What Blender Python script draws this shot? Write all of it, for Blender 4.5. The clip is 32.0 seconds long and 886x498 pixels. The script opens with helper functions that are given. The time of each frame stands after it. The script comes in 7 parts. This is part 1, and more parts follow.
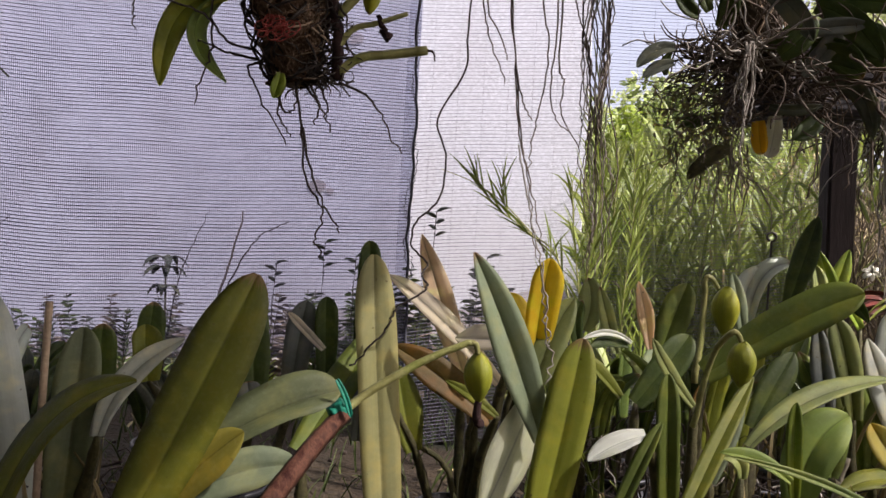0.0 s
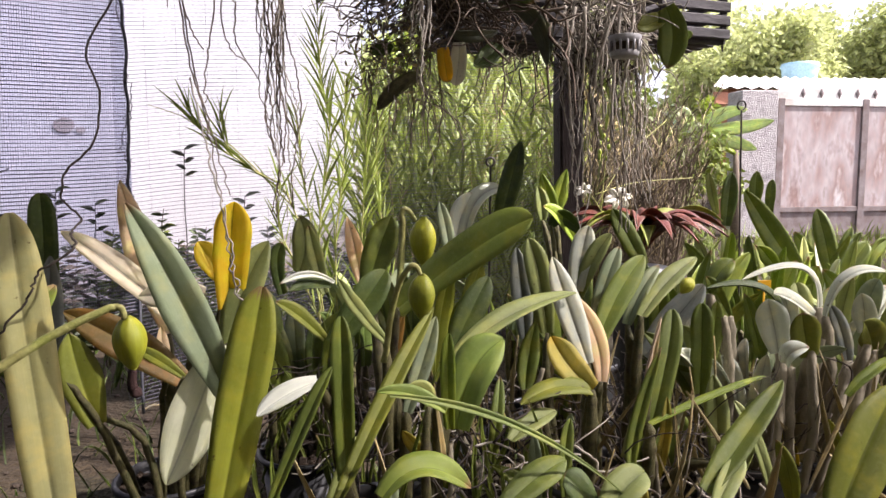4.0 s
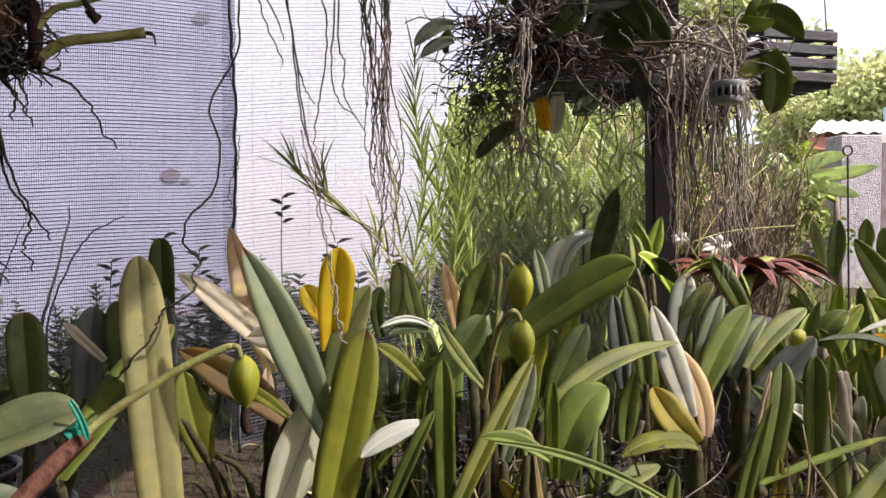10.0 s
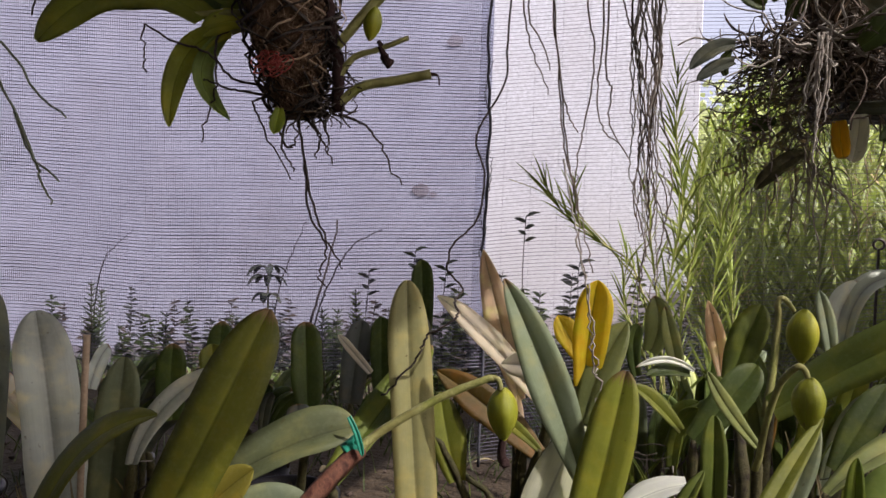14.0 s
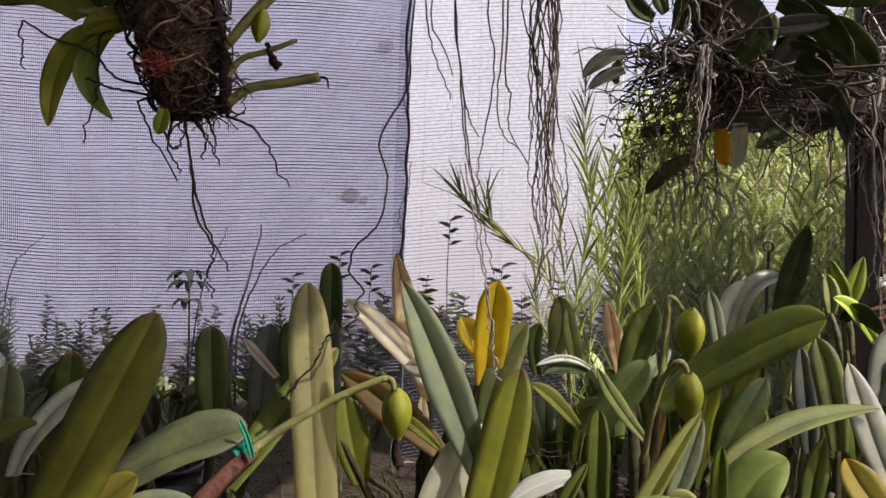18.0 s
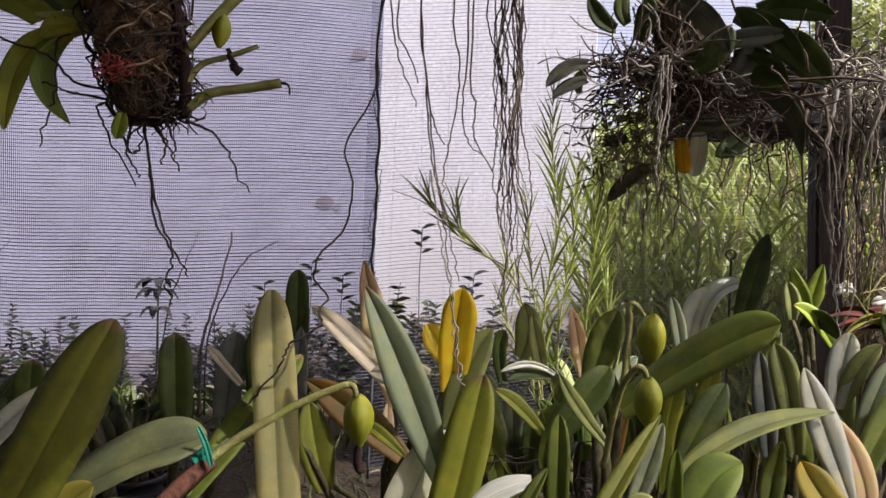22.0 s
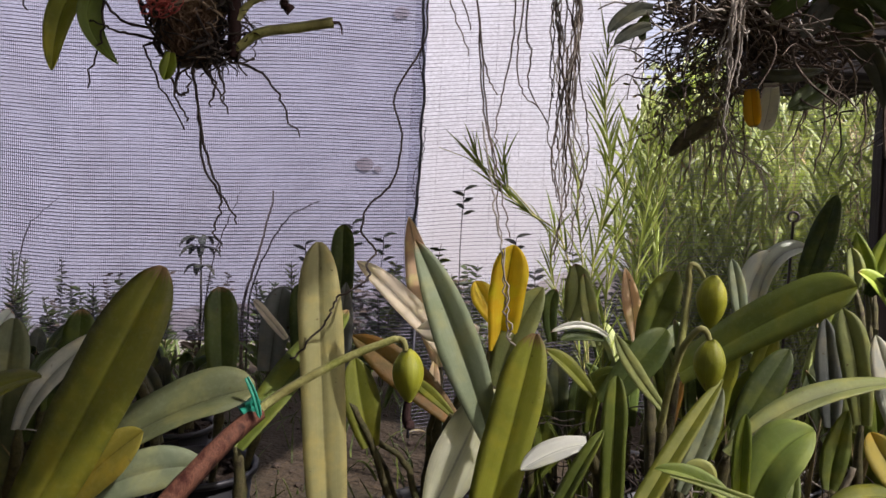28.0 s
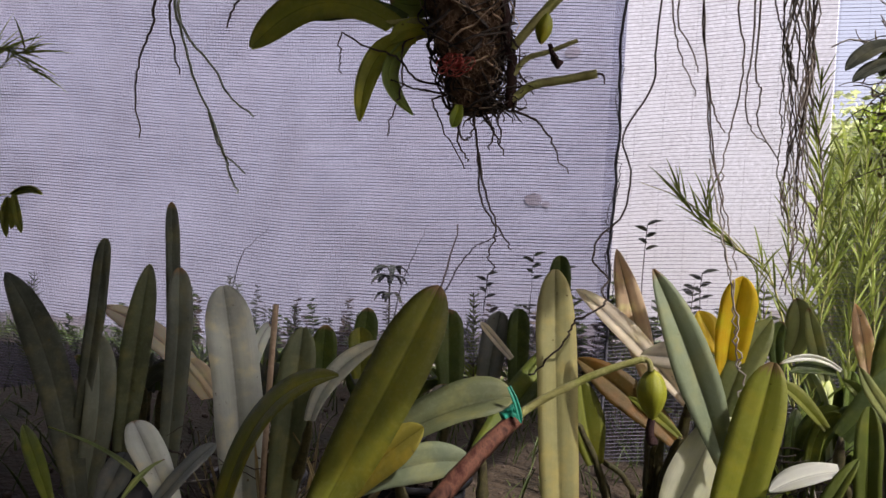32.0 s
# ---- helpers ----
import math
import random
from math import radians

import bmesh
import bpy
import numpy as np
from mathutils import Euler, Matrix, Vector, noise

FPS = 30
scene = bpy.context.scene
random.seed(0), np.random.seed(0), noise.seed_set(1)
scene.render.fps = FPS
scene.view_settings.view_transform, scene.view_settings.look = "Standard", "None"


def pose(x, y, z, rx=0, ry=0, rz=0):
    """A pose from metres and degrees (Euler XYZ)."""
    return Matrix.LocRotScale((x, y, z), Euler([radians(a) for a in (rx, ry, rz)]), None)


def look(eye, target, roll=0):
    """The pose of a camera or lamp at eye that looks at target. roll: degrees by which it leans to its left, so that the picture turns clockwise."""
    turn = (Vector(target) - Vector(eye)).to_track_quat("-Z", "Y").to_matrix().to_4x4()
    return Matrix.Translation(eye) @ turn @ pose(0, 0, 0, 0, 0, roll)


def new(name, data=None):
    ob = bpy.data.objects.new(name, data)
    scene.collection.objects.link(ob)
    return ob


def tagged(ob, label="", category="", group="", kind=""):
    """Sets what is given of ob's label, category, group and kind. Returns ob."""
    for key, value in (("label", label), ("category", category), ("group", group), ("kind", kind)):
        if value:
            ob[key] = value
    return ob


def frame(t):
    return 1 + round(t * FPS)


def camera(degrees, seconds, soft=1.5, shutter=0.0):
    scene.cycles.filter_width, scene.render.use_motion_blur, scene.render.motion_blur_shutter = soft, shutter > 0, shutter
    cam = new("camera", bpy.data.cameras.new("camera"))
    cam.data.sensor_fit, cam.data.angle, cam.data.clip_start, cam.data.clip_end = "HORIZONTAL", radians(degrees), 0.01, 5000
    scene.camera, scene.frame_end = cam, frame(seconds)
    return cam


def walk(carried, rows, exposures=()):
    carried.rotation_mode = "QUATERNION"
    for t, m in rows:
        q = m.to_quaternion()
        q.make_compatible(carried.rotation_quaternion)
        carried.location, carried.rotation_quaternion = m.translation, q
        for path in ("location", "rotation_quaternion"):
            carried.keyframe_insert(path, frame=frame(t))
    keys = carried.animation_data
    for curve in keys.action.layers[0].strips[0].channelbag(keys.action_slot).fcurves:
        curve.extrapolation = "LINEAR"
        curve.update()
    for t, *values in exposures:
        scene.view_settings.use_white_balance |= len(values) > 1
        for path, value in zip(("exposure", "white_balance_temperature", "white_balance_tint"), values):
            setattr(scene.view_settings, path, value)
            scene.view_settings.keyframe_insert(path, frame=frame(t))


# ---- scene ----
cam = camera(65.4, 32.0)
EXPOSURES = [(0.0, 1.17, 6200, 21), (1.0, 1.32, 6200, 21), (2.0, 1.57, 6200, 21), (3.0, 1.72, 6200, 21), (9.0, 1.67, 6200, 21), (10.0, 1.47, 6200, 21),
             (11.5, 1.24, 6200, 21), (12.5, 1.12, 6200, 21), (32.0, 1.12, 6200, 21)]
PATH = [
    (0, (0.144, 0.031, 0.662), (-0.094, 2.017, 0.644), 3.1),
    (0.5, (0.153, 0.031, 0.658), (-0.159, 2.005, 0.577), 2.6),
    (1, (0.187, 0.053, 0.671), (-0.064, 2.035, 0.575), 2.5),
    (1.5, (0.229, 0.066, 0.677), (0.167, 2.061, 0.549), 2.2),
    (2, (0.251, 0.067, 0.679), (0.278, 2.06, 0.513), 2.1),
    (2.5, (0.267, 0.076, 0.681), (0.352, 2.065, 0.487), 1.3),
    (3, (0.289, 0.074, 0.687), (0.53, 2.05, 0.491), 0.2),
    (3.5, (0.302, 0.075, 0.679), (0.604, 2.041, 0.472), -0.1),
    (4, (0.3, 0.077, 0.679), (0.603, 2.043, 0.469), -0.3),
    (4.5, (0.296, 0.085, 0.675), (0.549, 2.057, 0.461), -0.4),
    (6.5, (0.284, 0.086, 0.672), (0.533, 2.058, 0.451), 0.2),
    (7, (0.267, 0.086, 0.67), (0.437, 2.068, 0.463), 0.1),
    (7.5, (0.257, 0.079, 0.675), (0.334, 2.071, 0.513), -0.7),
    (8, (0.263, 0.069, 0.677), (0.387, 2.06, 0.528), -0.4),
    (8.5, (0.278, 0.073, 0.675), (0.47, 2.058, 0.523), -0.2),
    (9, (0.285, 0.07, 0.678), (0.548, 2.049, 0.56), -0.2),
    (9.5, (0.286, 0.067, 0.677), (0.521, 2.051, 0.594), -1.0),
    (10, (0.276, 0.071, 0.678), (0.35, 2.069, 0.606), -0.2),
    (10.5, (0.281, 0.08, 0.685), (0.255, 2.079, 0.646), -0.1),
    (11, (0.31, 0.094, 0.69), (0.326, 2.093, 0.665), -1.1),
    (11.5, (0.323, 0.108, 0.685), (0.358, 2.107, 0.658), -0.6),
    (12, (0.293, 0.105, 0.691), (0.008, 2.084, 0.66), 0.5),
    (12.5, (0.273, 0.109, 0.695), (-0.218, 2.046, 0.614), 1.1),
    (13, (0.262, 0.108, 0.694), (-0.285, 2.031, 0.62), 1.7),
    (13.5, (0.238, 0.095, 0.702), (-0.345, 2.007, 0.661), 1.8),
    (15.5, (0.256, 0.079, 0.692), (-0.262, 2.009, 0.63), 1.7),
    (16, (0.264, 0.09, 0.693), (-0.199, 2.036, 0.666), 1.5),
    (16.5, (0.274, 0.091, 0.696), (-0.147, 2.046, 0.688), 1.7),
    (17, (0.285, 0.093, 0.698), (-0.137, 2.048, 0.689), 1.8),
    (17.5, (0.291, 0.088, 0.695), (-0.102, 2.049, 0.692), 1.9),
    (18, (0.286, 0.089, 0.699), (-0.124, 2.046, 0.674), 1.7),
    (18.5, (0.281, 0.093, 0.696), (-0.144, 2.047, 0.68), 1.9),
    (19, (0.285, 0.085, 0.697), (-0.155, 2.036, 0.684), 1.9),
    (19.5, (0.286, 0.088, 0.701), (-0.148, 2.04, 0.695), 2.0),
    (20, (0.292, 0.087, 0.701), (-0.13, 2.042, 0.69), 2.1),
    (20.5, (0.293, 0.089, 0.702), (-0.15, 2.04, 0.693), 2.0),
    (21, (0.292, 0.093, 0.703), (-0.15, 2.043, 0.702), 1.9),
    (21.5, (0.303, 0.092, 0.698), (-0.065, 2.058, 0.693), 1.9),
    (22, (0.301, 0.088, 0.697), (-0.043, 2.059, 0.699), 1.8),
    (22.5, (0.308, 0.089, 0.696), (-0.121, 2.043, 0.704), 1.7),
    (23, (0.295, 0.091, 0.694), (-0.126, 2.046, 0.696), 2.1),
    (23.5, (0.291, 0.093, 0.696), (-0.122, 2.05, 0.694), 2.0),
    (24, (0.295, 0.095, 0.693), (-0.138, 2.047, 0.686), 1.9),
    (24.5, (0.295, 0.095, 0.689), (-0.093, 2.057, 0.666), 2.1),
    (26.5, (0.289, 0.105, 0.688), (-0.111, 2.064, 0.649), 1.5),
    (27, (0.285, 0.107, 0.687), (-0.139, 2.061, 0.642), 2.0),
    (27.5, (0.287, 0.11, 0.682), (-0.127, 2.066, 0.614), 2.1),
    (28, (0.279, 0.112, 0.682), (-0.163, 2.06, 0.582), 2.7),
    (28.5, (0.251, 0.089, 0.678), (-0.399, 1.979, 0.603), 3.3),
    (29, (0.226, 0.073, 0.679), (-0.545, 1.916, 0.578), 4.3),
    (29.5, (0.212, 0.072, 0.678), (-0.606, 1.895, 0.594), 4.4),
    (30, (0.215, 0.049, 0.681), (-0.572, 1.886, 0.598), 3.9),
    (30.5, (0.199, 0.026, 0.678), (-0.621, 1.849, 0.615), 4.6),
    (31, (0.197, 0.012, 0.674), (-0.651, 1.821, 0.609), 5.0),
    (31.5, (0.201, 0.008, 0.671), (-0.679, 1.803, 0.607), 4.5),
    (32, (0.205, 0.005, 0.67), (-0.649, 1.813, 0.648), 3.5),
]
walk(cam, [(t, look(eye, target, roll)) for t, eye, target, roll in PATH], EXPOSURES)

# ---- light ----
world = bpy.data.worlds.new("sky")
scene.world = world
world.use_nodes = True
wn = world.node_tree
sky = wn.nodes.new("ShaderNodeTexSky")
sky.sky_type, sky.sun_disc = "NISHITA", False
sky.dust_density, sky.air_density, sky.ozone_density = 8.0, 0.8, 1.0
sky.sun_elevation, sky.sun_rotation = radians(49), radians(110)
wn.nodes["Background"].inputs["Strength"].default_value = 0.114
veil = wn.nodes.new("ShaderNodeMixRGB")  # a thin even cloud over the sky
veil.inputs[0].default_value, veil.inputs[2].default_value = 0.62, (4.5, 4.5, 4.6, 1)
wn.links.new(sky.outputs[0], veil.inputs[1])
wn.links.new(veil.outputs[0], wn.nodes["Background"].inputs[0])
sun = new("sun", bpy.data.lights.new("sun", "SUN"))
sun.data.energy, sun.data.angle, sun.data.color = 4.9, radians(0.6), (1.0, 0.95, 0.86)
sun.matrix_world = look((2.0, -0.6, 2.5), (0, 0, 0))


# ---- materials ----
def base_mat(name, rough=0.6, metal=0.0, spec=0.5):
    m = bpy.data.materials.new(name)
    m.use_nodes = True
    b = m.node_tree.nodes["Principled BSDF"]
    b.inputs["Roughness"].default_value, b.inputs["Metallic"].default_value = rough, metal
    b.inputs["Specular IOR Level"].default_value = spec
    return m, m.node_tree, b


def ramp_noise(tree, scale, colours, detail=5.0, coords=None, stretch=(1, 1, 1)):
    n, l = tree.nodes, tree.links
    tc, mp, no, cr = n.new("ShaderNodeTexCoord"), n.new("ShaderNodeMapping"), n.new("ShaderNodeTexNoise"), n.new("ShaderNodeValToRGB")
    mp.inputs["Scale"].default_value = stretch
    no.inputs["Scale"].default_value, no.inputs["Detail"].default_value = scale, detail
    l.new(tc.outputs[coords or "Object"], mp.inputs[0])
    l.new(mp.outputs[0], no.inputs[0])
    l.new(no.outputs["Fac"], cr.inputs[0])
    e = cr.color_ramp.elements
    while len(e) < len(colours):
        e.new(0.5)
    for i, c in enumerate(colours):
        e[i].position, e[i].color = 0.3 + 0.4 * i / max(1, len(colours) - 1), (*c, 1)
    return cr, no


def bump(tree, b, height, strength=0.3, distance=0.002):
    bp = tree.nodes.new("ShaderNodeBump")
    bp.inputs["Strength"].default_value, bp.inputs["Distance"].default_value = strength, distance
    tree.links.new(height, bp.inputs["Height"])
    tree.links.new(bp.outputs[0], b.inputs["Normal"])


def rough_mat(name, colours, scale, rough=0.8, strength=0.4, distance=0.003, stretch=(1, 1, 1), spec=0.3, fine=8.0):
    """A surface mottled at two scales, with relief."""
    m, t, b = base_mat(name, rough, 0, spec)
    big, _ = ramp_noise(t, scale, colours, stretch=stretch)
    small, no = ramp_noise(t, scale * fine, [(0.72, 0.72, 0.72), (1.0, 1.0, 1.0)], stretch=stretch)
    mix = t.nodes.new("ShaderNodeMixRGB")
    mix.blend_type, mix.inputs[0].default_value = "MULTIPLY", 1.0
    t.links.new(big.outputs[0], mix.inputs[1])
    t.links.new(small.outputs[0], mix.inputs[2])
    t.links.new(mix.outputs[0], b.inputs["Base Color"])
    bump(t, b, no.outputs["Fac"], strength, distance)
    return m


def leaf_mat(name, main, second, rough=0.42, translucent=0.22, rib=1.25, edge=None, spec=0.45, spots=(0.10, 0.07, 0.02), patch=0.08):
    """A leathery leaf: mottled, with a midrib, thin veins along it and light that comes through."""
    m, t, b = base_mat(name, rough, 0, spec)
    n, l = t.nodes, t.links
    big, _ = ramp_noise(t, 14, [main, second, main])
    info, hsv = n.new("ShaderNodeObjectInfo"), n.new("ShaderNodeHueSaturation")
    vary = n.new("ShaderNodeMapRange")
    vary.inputs["To Min"].default_value, vary.inputs["To Max"].default_value = 0.75, 1.2
    l.new(info.outputs["Random"], vary.inputs[0])
    geo, piece, prod = n.new("ShaderNodeNewGeometry"), n.new("ShaderNodeMapRange"), n.new("ShaderNodeMath")
    piece.inputs["To Min"].default_value, piece.inputs["To Max"].default_value = 1 - patch, 1 + patch
    l.new(geo.outputs["Random Per Island"], piece.inputs[0])
    prod.operation = "MULTIPLY"
    l.new(vary.outputs[0], prod.inputs[0])
    l.new(piece.outputs[0], prod.inputs[1])
    l.new(prod.outputs[0], hsv.inputs["Value"])
    l.new(big.outputs[0], hsv.inputs["Color"])
    uv, sep = n.new("ShaderNodeUVMap"), n.new("ShaderNodeSeparateXYZ")
    l.new(uv.outputs[0], sep.inputs[0])
    off = n.new("ShaderNodeMath")
    off.operation, off.inputs[1].default_value = "SUBTRACT", 0.5
    l.new(sep.outputs[0], off.inputs[0])
    ab = n.new("ShaderNodeMath")
    ab.operation = "ABSOLUTE"
    l.new(off.outputs[0], ab.inputs[0])
    line = n.new("ShaderNodeMapRange")
    line.interpolation_type = "SMOOTHSTEP"
    line.inputs["From Min"].default_value, line.inputs["From Max"].default_value = 0.02, 0.17
    line.inputs["To Min"].default_value, line.inputs["To Max"].default_value = rib, 1.0
    l.new(ab.outputs[0], line.inputs[0])
    mul = n.new("ShaderNodeVectorMath")
    mul.operation = "SCALE"
    crease = n.new("ShaderNodeMapRange")  # the thin dark groove along the middle
    crease.inputs["From Min"].default_value, crease.inputs["From Max"].default_value = 0.006, 0.03
    crease.inputs["To Min"].default_value = 0.62
    l.new(ab.outputs[0], crease.inputs[0])
    both = n.new("ShaderNodeMath")
    both.operation = "MULTIPLY"
    l.new(line.outputs[0], both.inputs[0])
    l.new(crease.outputs[0], both.inputs[1])
    l.new(hsv.outputs[0], mul.inputs[0])
    l.new(both.outputs[0], mul.inputs["Scale"])
    colour = mul.outputs[0]
    if edge:
        em, er = n.new("ShaderNodeMixRGB"), n.new("ShaderNodeMapRange")
        er.inputs["From Min"].default_value, er.inputs["From Max"].default_value = 0.3, 0.5
        l.new(ab.outputs[0], er.inputs[0])
        l.new(er.outputs[0], em.inputs[0])
        l.new(colour, em.inputs[1])
        em.inputs[2].default_value = (*edge, 1)
        colour = em.outputs[0]
    # specks and scars
    sp, sr = n.new("ShaderNodeTexNoise"), n.new("ShaderNodeValToRGB")
    tc = n.new("ShaderNodeTexCoord")
    sp.inputs["Scale"].default_value, sp.inputs["Detail"].default_value = 120, 2
    l.new(tc.outputs["Object"], sp.inputs[0])
    l.new(sp.outputs["Fac"], sr.inputs[0])
    sr.color_ramp.elements[0].position, sr.color_ramp.elements[1].position = 0.71, 0.80
    sm = n.new("ShaderNodeMixRGB")
    l.new(sr.outputs[0], sm.inputs[0])
    l.new(colour, sm.inputs[1])
    sm.inputs[2].default_value = (*spots, 1)
    # long faint veins, pale blotches and a dry tip on some leaves
    vein, _v = ramp_noise(t, 4, [(0.76, 0.77, 0.73), (1.12, 1.12, 1.09)], coords="UV", stretch=(9, 0.7, 1), detail=3)
    vm = n.new("ShaderNodeMixRGB")
    vm.blend_type, vm.inputs[0].default_value = "MULTIPLY", 0.3
    l.new(sm.outputs[0], vm.inputs[1])
    l.new(vein.outputs[0], vm.inputs[2])
    blotch, _b = ramp_noise(t, 34, [(0, 0, 0), (0.15, 0.15, 0.15), (1, 1, 1)], detail=6)
    bf = n.new("ShaderNodeMath")
    bf.operation, bf.inputs[1].default_value = "MULTIPLY", 0.6
    l.new(blotch.outputs[0], bf.inputs[0])
    bx = n.new("ShaderNodeMixRGB")
    l.new(bf.outputs[0], bx.inputs[0])
    l.new(vm.outputs[0], bx.inputs[1])
    bx.inputs[2].default_value = (min(1, main[0] * 1.5 + 0.03), min(1, main[1] * 1.3 + 0.02), main[2] * 0.9, 1)
    wob, jag = n.new("ShaderNodeMath"), n.new("ShaderNodeMath")
    jag.operation, jag.inputs[1].default_value = "MULTIPLY_ADD", 0.16
    l.new(_v.outputs["Fac"], jag.inputs[0])
    l.new(sep.outputs[1], jag.inputs[2])
    tm = n.new("ShaderNodeMapRange")
    tm.inputs["From Min"].default_value, tm.inputs["From Max"].default_value = 1.01, 1.06
    l.new(jag.outputs[0], tm.inputs[0])
    some = n.new("ShaderNodeMath")
    some.operation, some.inputs[1].default_value = "GREATER_THAN", 0.72
    l.new(info.outputs["Random"], some.inputs[0])
    wob.operation = "MULTIPLY"
    l.new(tm.outputs[0], wob.inputs[0])
    l.new(some.outputs[0], wob.inputs[1])
    sm = n.new("ShaderNodeMixRGB")
    l.new(wob.outputs[0], sm.inputs[0])
    l.new(bx.outputs[0], sm.inputs[1])
    sm.inputs[2].default_value = (0.30, 0.19, 0.08, 1)
    dusk, _d = ramp_noise(t, 9, [(0.70, 0.70, 0.72), (1.0, 1.0, 1.0), (1.16, 1.14, 1.02)], detail=4)
    wash = n.new("ShaderNodeMixRGB")
    wash.blend_type, wash.inputs[0].default_value = "MULTIPLY", 0.75
    l.new(sm.outputs[0], wash.inputs[1])
    l.new(dusk.outputs[0], wash.inputs[2])
    scurf, _f = ramp_noise(t, 210, [(0, 0, 0), (0, 0, 0), (0.12, 0.12, 0.12)], detail=3)
    sm = n.new("ShaderNodeMixRGB")
    l.new(scurf.outputs[0], sm.inputs[0])
    l.new(wash.outputs[0], sm.inputs[1])
    sm.inputs[2].default_value = (min(1, main[0] + 0.16), min(1, main[1] + 0.16), min(1, main[2] + 0.13), 1)
    l.new(sm.outputs[0], b.inputs["Base Color"])
    st, _n = ramp_noise(t, 60, [(0.3, 0.3, 0.3), (0.7, 0.7, 0.7)], coords="UV", stretch=(6, 0.6, 1))
    bump(t, b, _n.outputs["Fac"], 0.3, 0.0018)
    rg = n.new("ShaderNodeMapRange")
    rg.inputs["To Min"].default_value, rg.inputs["To Max"].default_value = rough - 0.1, rough + 0.18
    l.new(_n.outputs["Fac"], rg.inputs[0])
    l.new(rg.outputs[0], b.inputs["Roughness"])
    tr, mx = n.new("ShaderNodeBsdfTranslucent"), n.new("ShaderNodeMixShader")
    l.new(sm.outputs[0], tr.inputs[0])
    mx.inputs[0].default_value = translucent
    l.new(b.outputs[0], mx.inputs[1])
    l.new(tr.outputs[0], mx.inputs[2])
    l.new(mx.outputs[0], n["Material Output"].inputs[0])
    return m


CHART = leaf_mat("leaf_chartreuse", (0.40, 0.43, 0.050), (0.31, 0.345, 0.036), rib=1.1, translucent=0.34, edge=(0.34, 0.37, 0.05))
BRONZE = leaf_mat("leaf_dark_olive", (0.19, 0.20, 0.020), (0.135, 0.147, 0.016), rib=1.35, edge=(0.09, 0.10, 0.008))
MOSS = leaf_mat("leaf_moss_grey", (0.21, 0.245, 0.125), (0.16, 0.19, 0.09), rib=0.8)
UNDER = leaf_mat("leaf_pale_underside", (0.86, 0.87, 0.66), (0.80, 0.82, 0.58), rib=0.85, translucent=0.4)
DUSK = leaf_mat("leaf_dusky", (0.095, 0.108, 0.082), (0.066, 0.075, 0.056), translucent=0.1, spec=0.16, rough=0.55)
LEAF = leaf_mat("leaf_green", (0.175, 0.225, 0.034), (0.125, 0.17, 0.024))
DARK = leaf_mat("leaf_dark_green", (0.080, 0.122, 0.024), (0.055, 0.086, 0.017))
DARKGREY = leaf_mat("leaf_dark_grey_green", (0.155, 0.175, 0.125), (0.11, 0.125, 0.09))
OLIVE = leaf_mat("leaf_olive", (0.225, 0.25, 0.029), (0.17, 0.195, 0.021), rib=1.2, edge=(0.17, 0.19, 0.020))
GREY = leaf_mat("leaf_grey_green", (0.31, 0.37, 0.24), (0.24, 0.30, 0.17), rib=0.94)
SAGE = leaf_mat("leaf_sage", (0.32, 0.37, 0.13), (0.26, 0.31, 0.10), rib=0.8)
PALE = leaf_mat("leaf_pale_yellow_green", (0.42, 0.41, 0.19), (0.36, 0.35, 0.15), rib=0.85, edge=(0.40, 0.36, 0.14))
# the sky's sheen on these leaves is put into the base colour
SHEEN = leaf_mat("leaf_sky_sheen", (0.64, 0.68, 0.61), (0.54, 0.58, 0.49), rib=0.75, rough=0.38)
SLATE = leaf_mat("leaf_slate_blue", (0.23, 0.255, 0.24), (0.165, 0.185, 0.175), rib=0.8)
AMBER = leaf_mat("leaf_amber", (0.94, 0.76, 0.05), (0.90, 0.66, 0.035), rib=0.9, translucent=0.55)
RUST = leaf_mat("leaf_rust", (0.19, 0.085, 0.012), (0.10, 0.075, 0.014), translucent=0.22)
OCHRE = leaf_mat("leaf_ochre", (0.46, 0.37, 0.05), (0.34, 0.31, 0.05), rib=0.9, translucent=0.35)
# dry peach and cream, both raised so the colour includes sunlight
PEACH = leaf_mat("leaf_dry_peach_sunlit", (0.92, 0.74, 0.54), (0.88, 0.67, 0.45), rib=0.85, rough=0.6, translucent=0.55)
CREAM = leaf_mat("leaf_dry_cream_sunlit", (0.95, 0.88, 0.74), (0.92, 0.82, 0.64), rib=0.8, rough=0.6, translucent=0.5)
# near-white base carries a leaf's sky glare; also the white dead leaf
WHITE = leaf_mat("leaf_pale_glare", (0.82, 0.83, 0.76), (0.76, 0.78, 0.68), rough=0.3)
LIME = leaf_mat("leaf_lime", (0.26, 0.34, 0.034), (0.20, 0.28, 0.026), translucent=0.3)
LIGHT = leaf_mat("leaf_light_green", (0.30, 0.40, 0.10), (0.24, 0.34, 0.07), translucent=0.3)
GRASS = leaf_mat("grass_blade", (0.36, 0.45, 0.16), (0.27, 0.37, 0.10), translucent=0.3)
REED = leaf_mat("reed_blade", (0.155, 0.225, 0.036), (0.27, 0.30, 0.075), translucent=0.4, rough=0.4, patch=0.55)
WILLOW = leaf_mat("willow_leaf", (0.16, 0.23, 0.035), (0.25, 0.30, 0.065), translucent=0.4, rough=0.4, patch=0.5)
STRAW = leaf_mat("dry_reed", (0.42, 0.36, 0.20), (0.32, 0.26, 0.14), translucent=0.25, rough=0.7, patch=0.45)
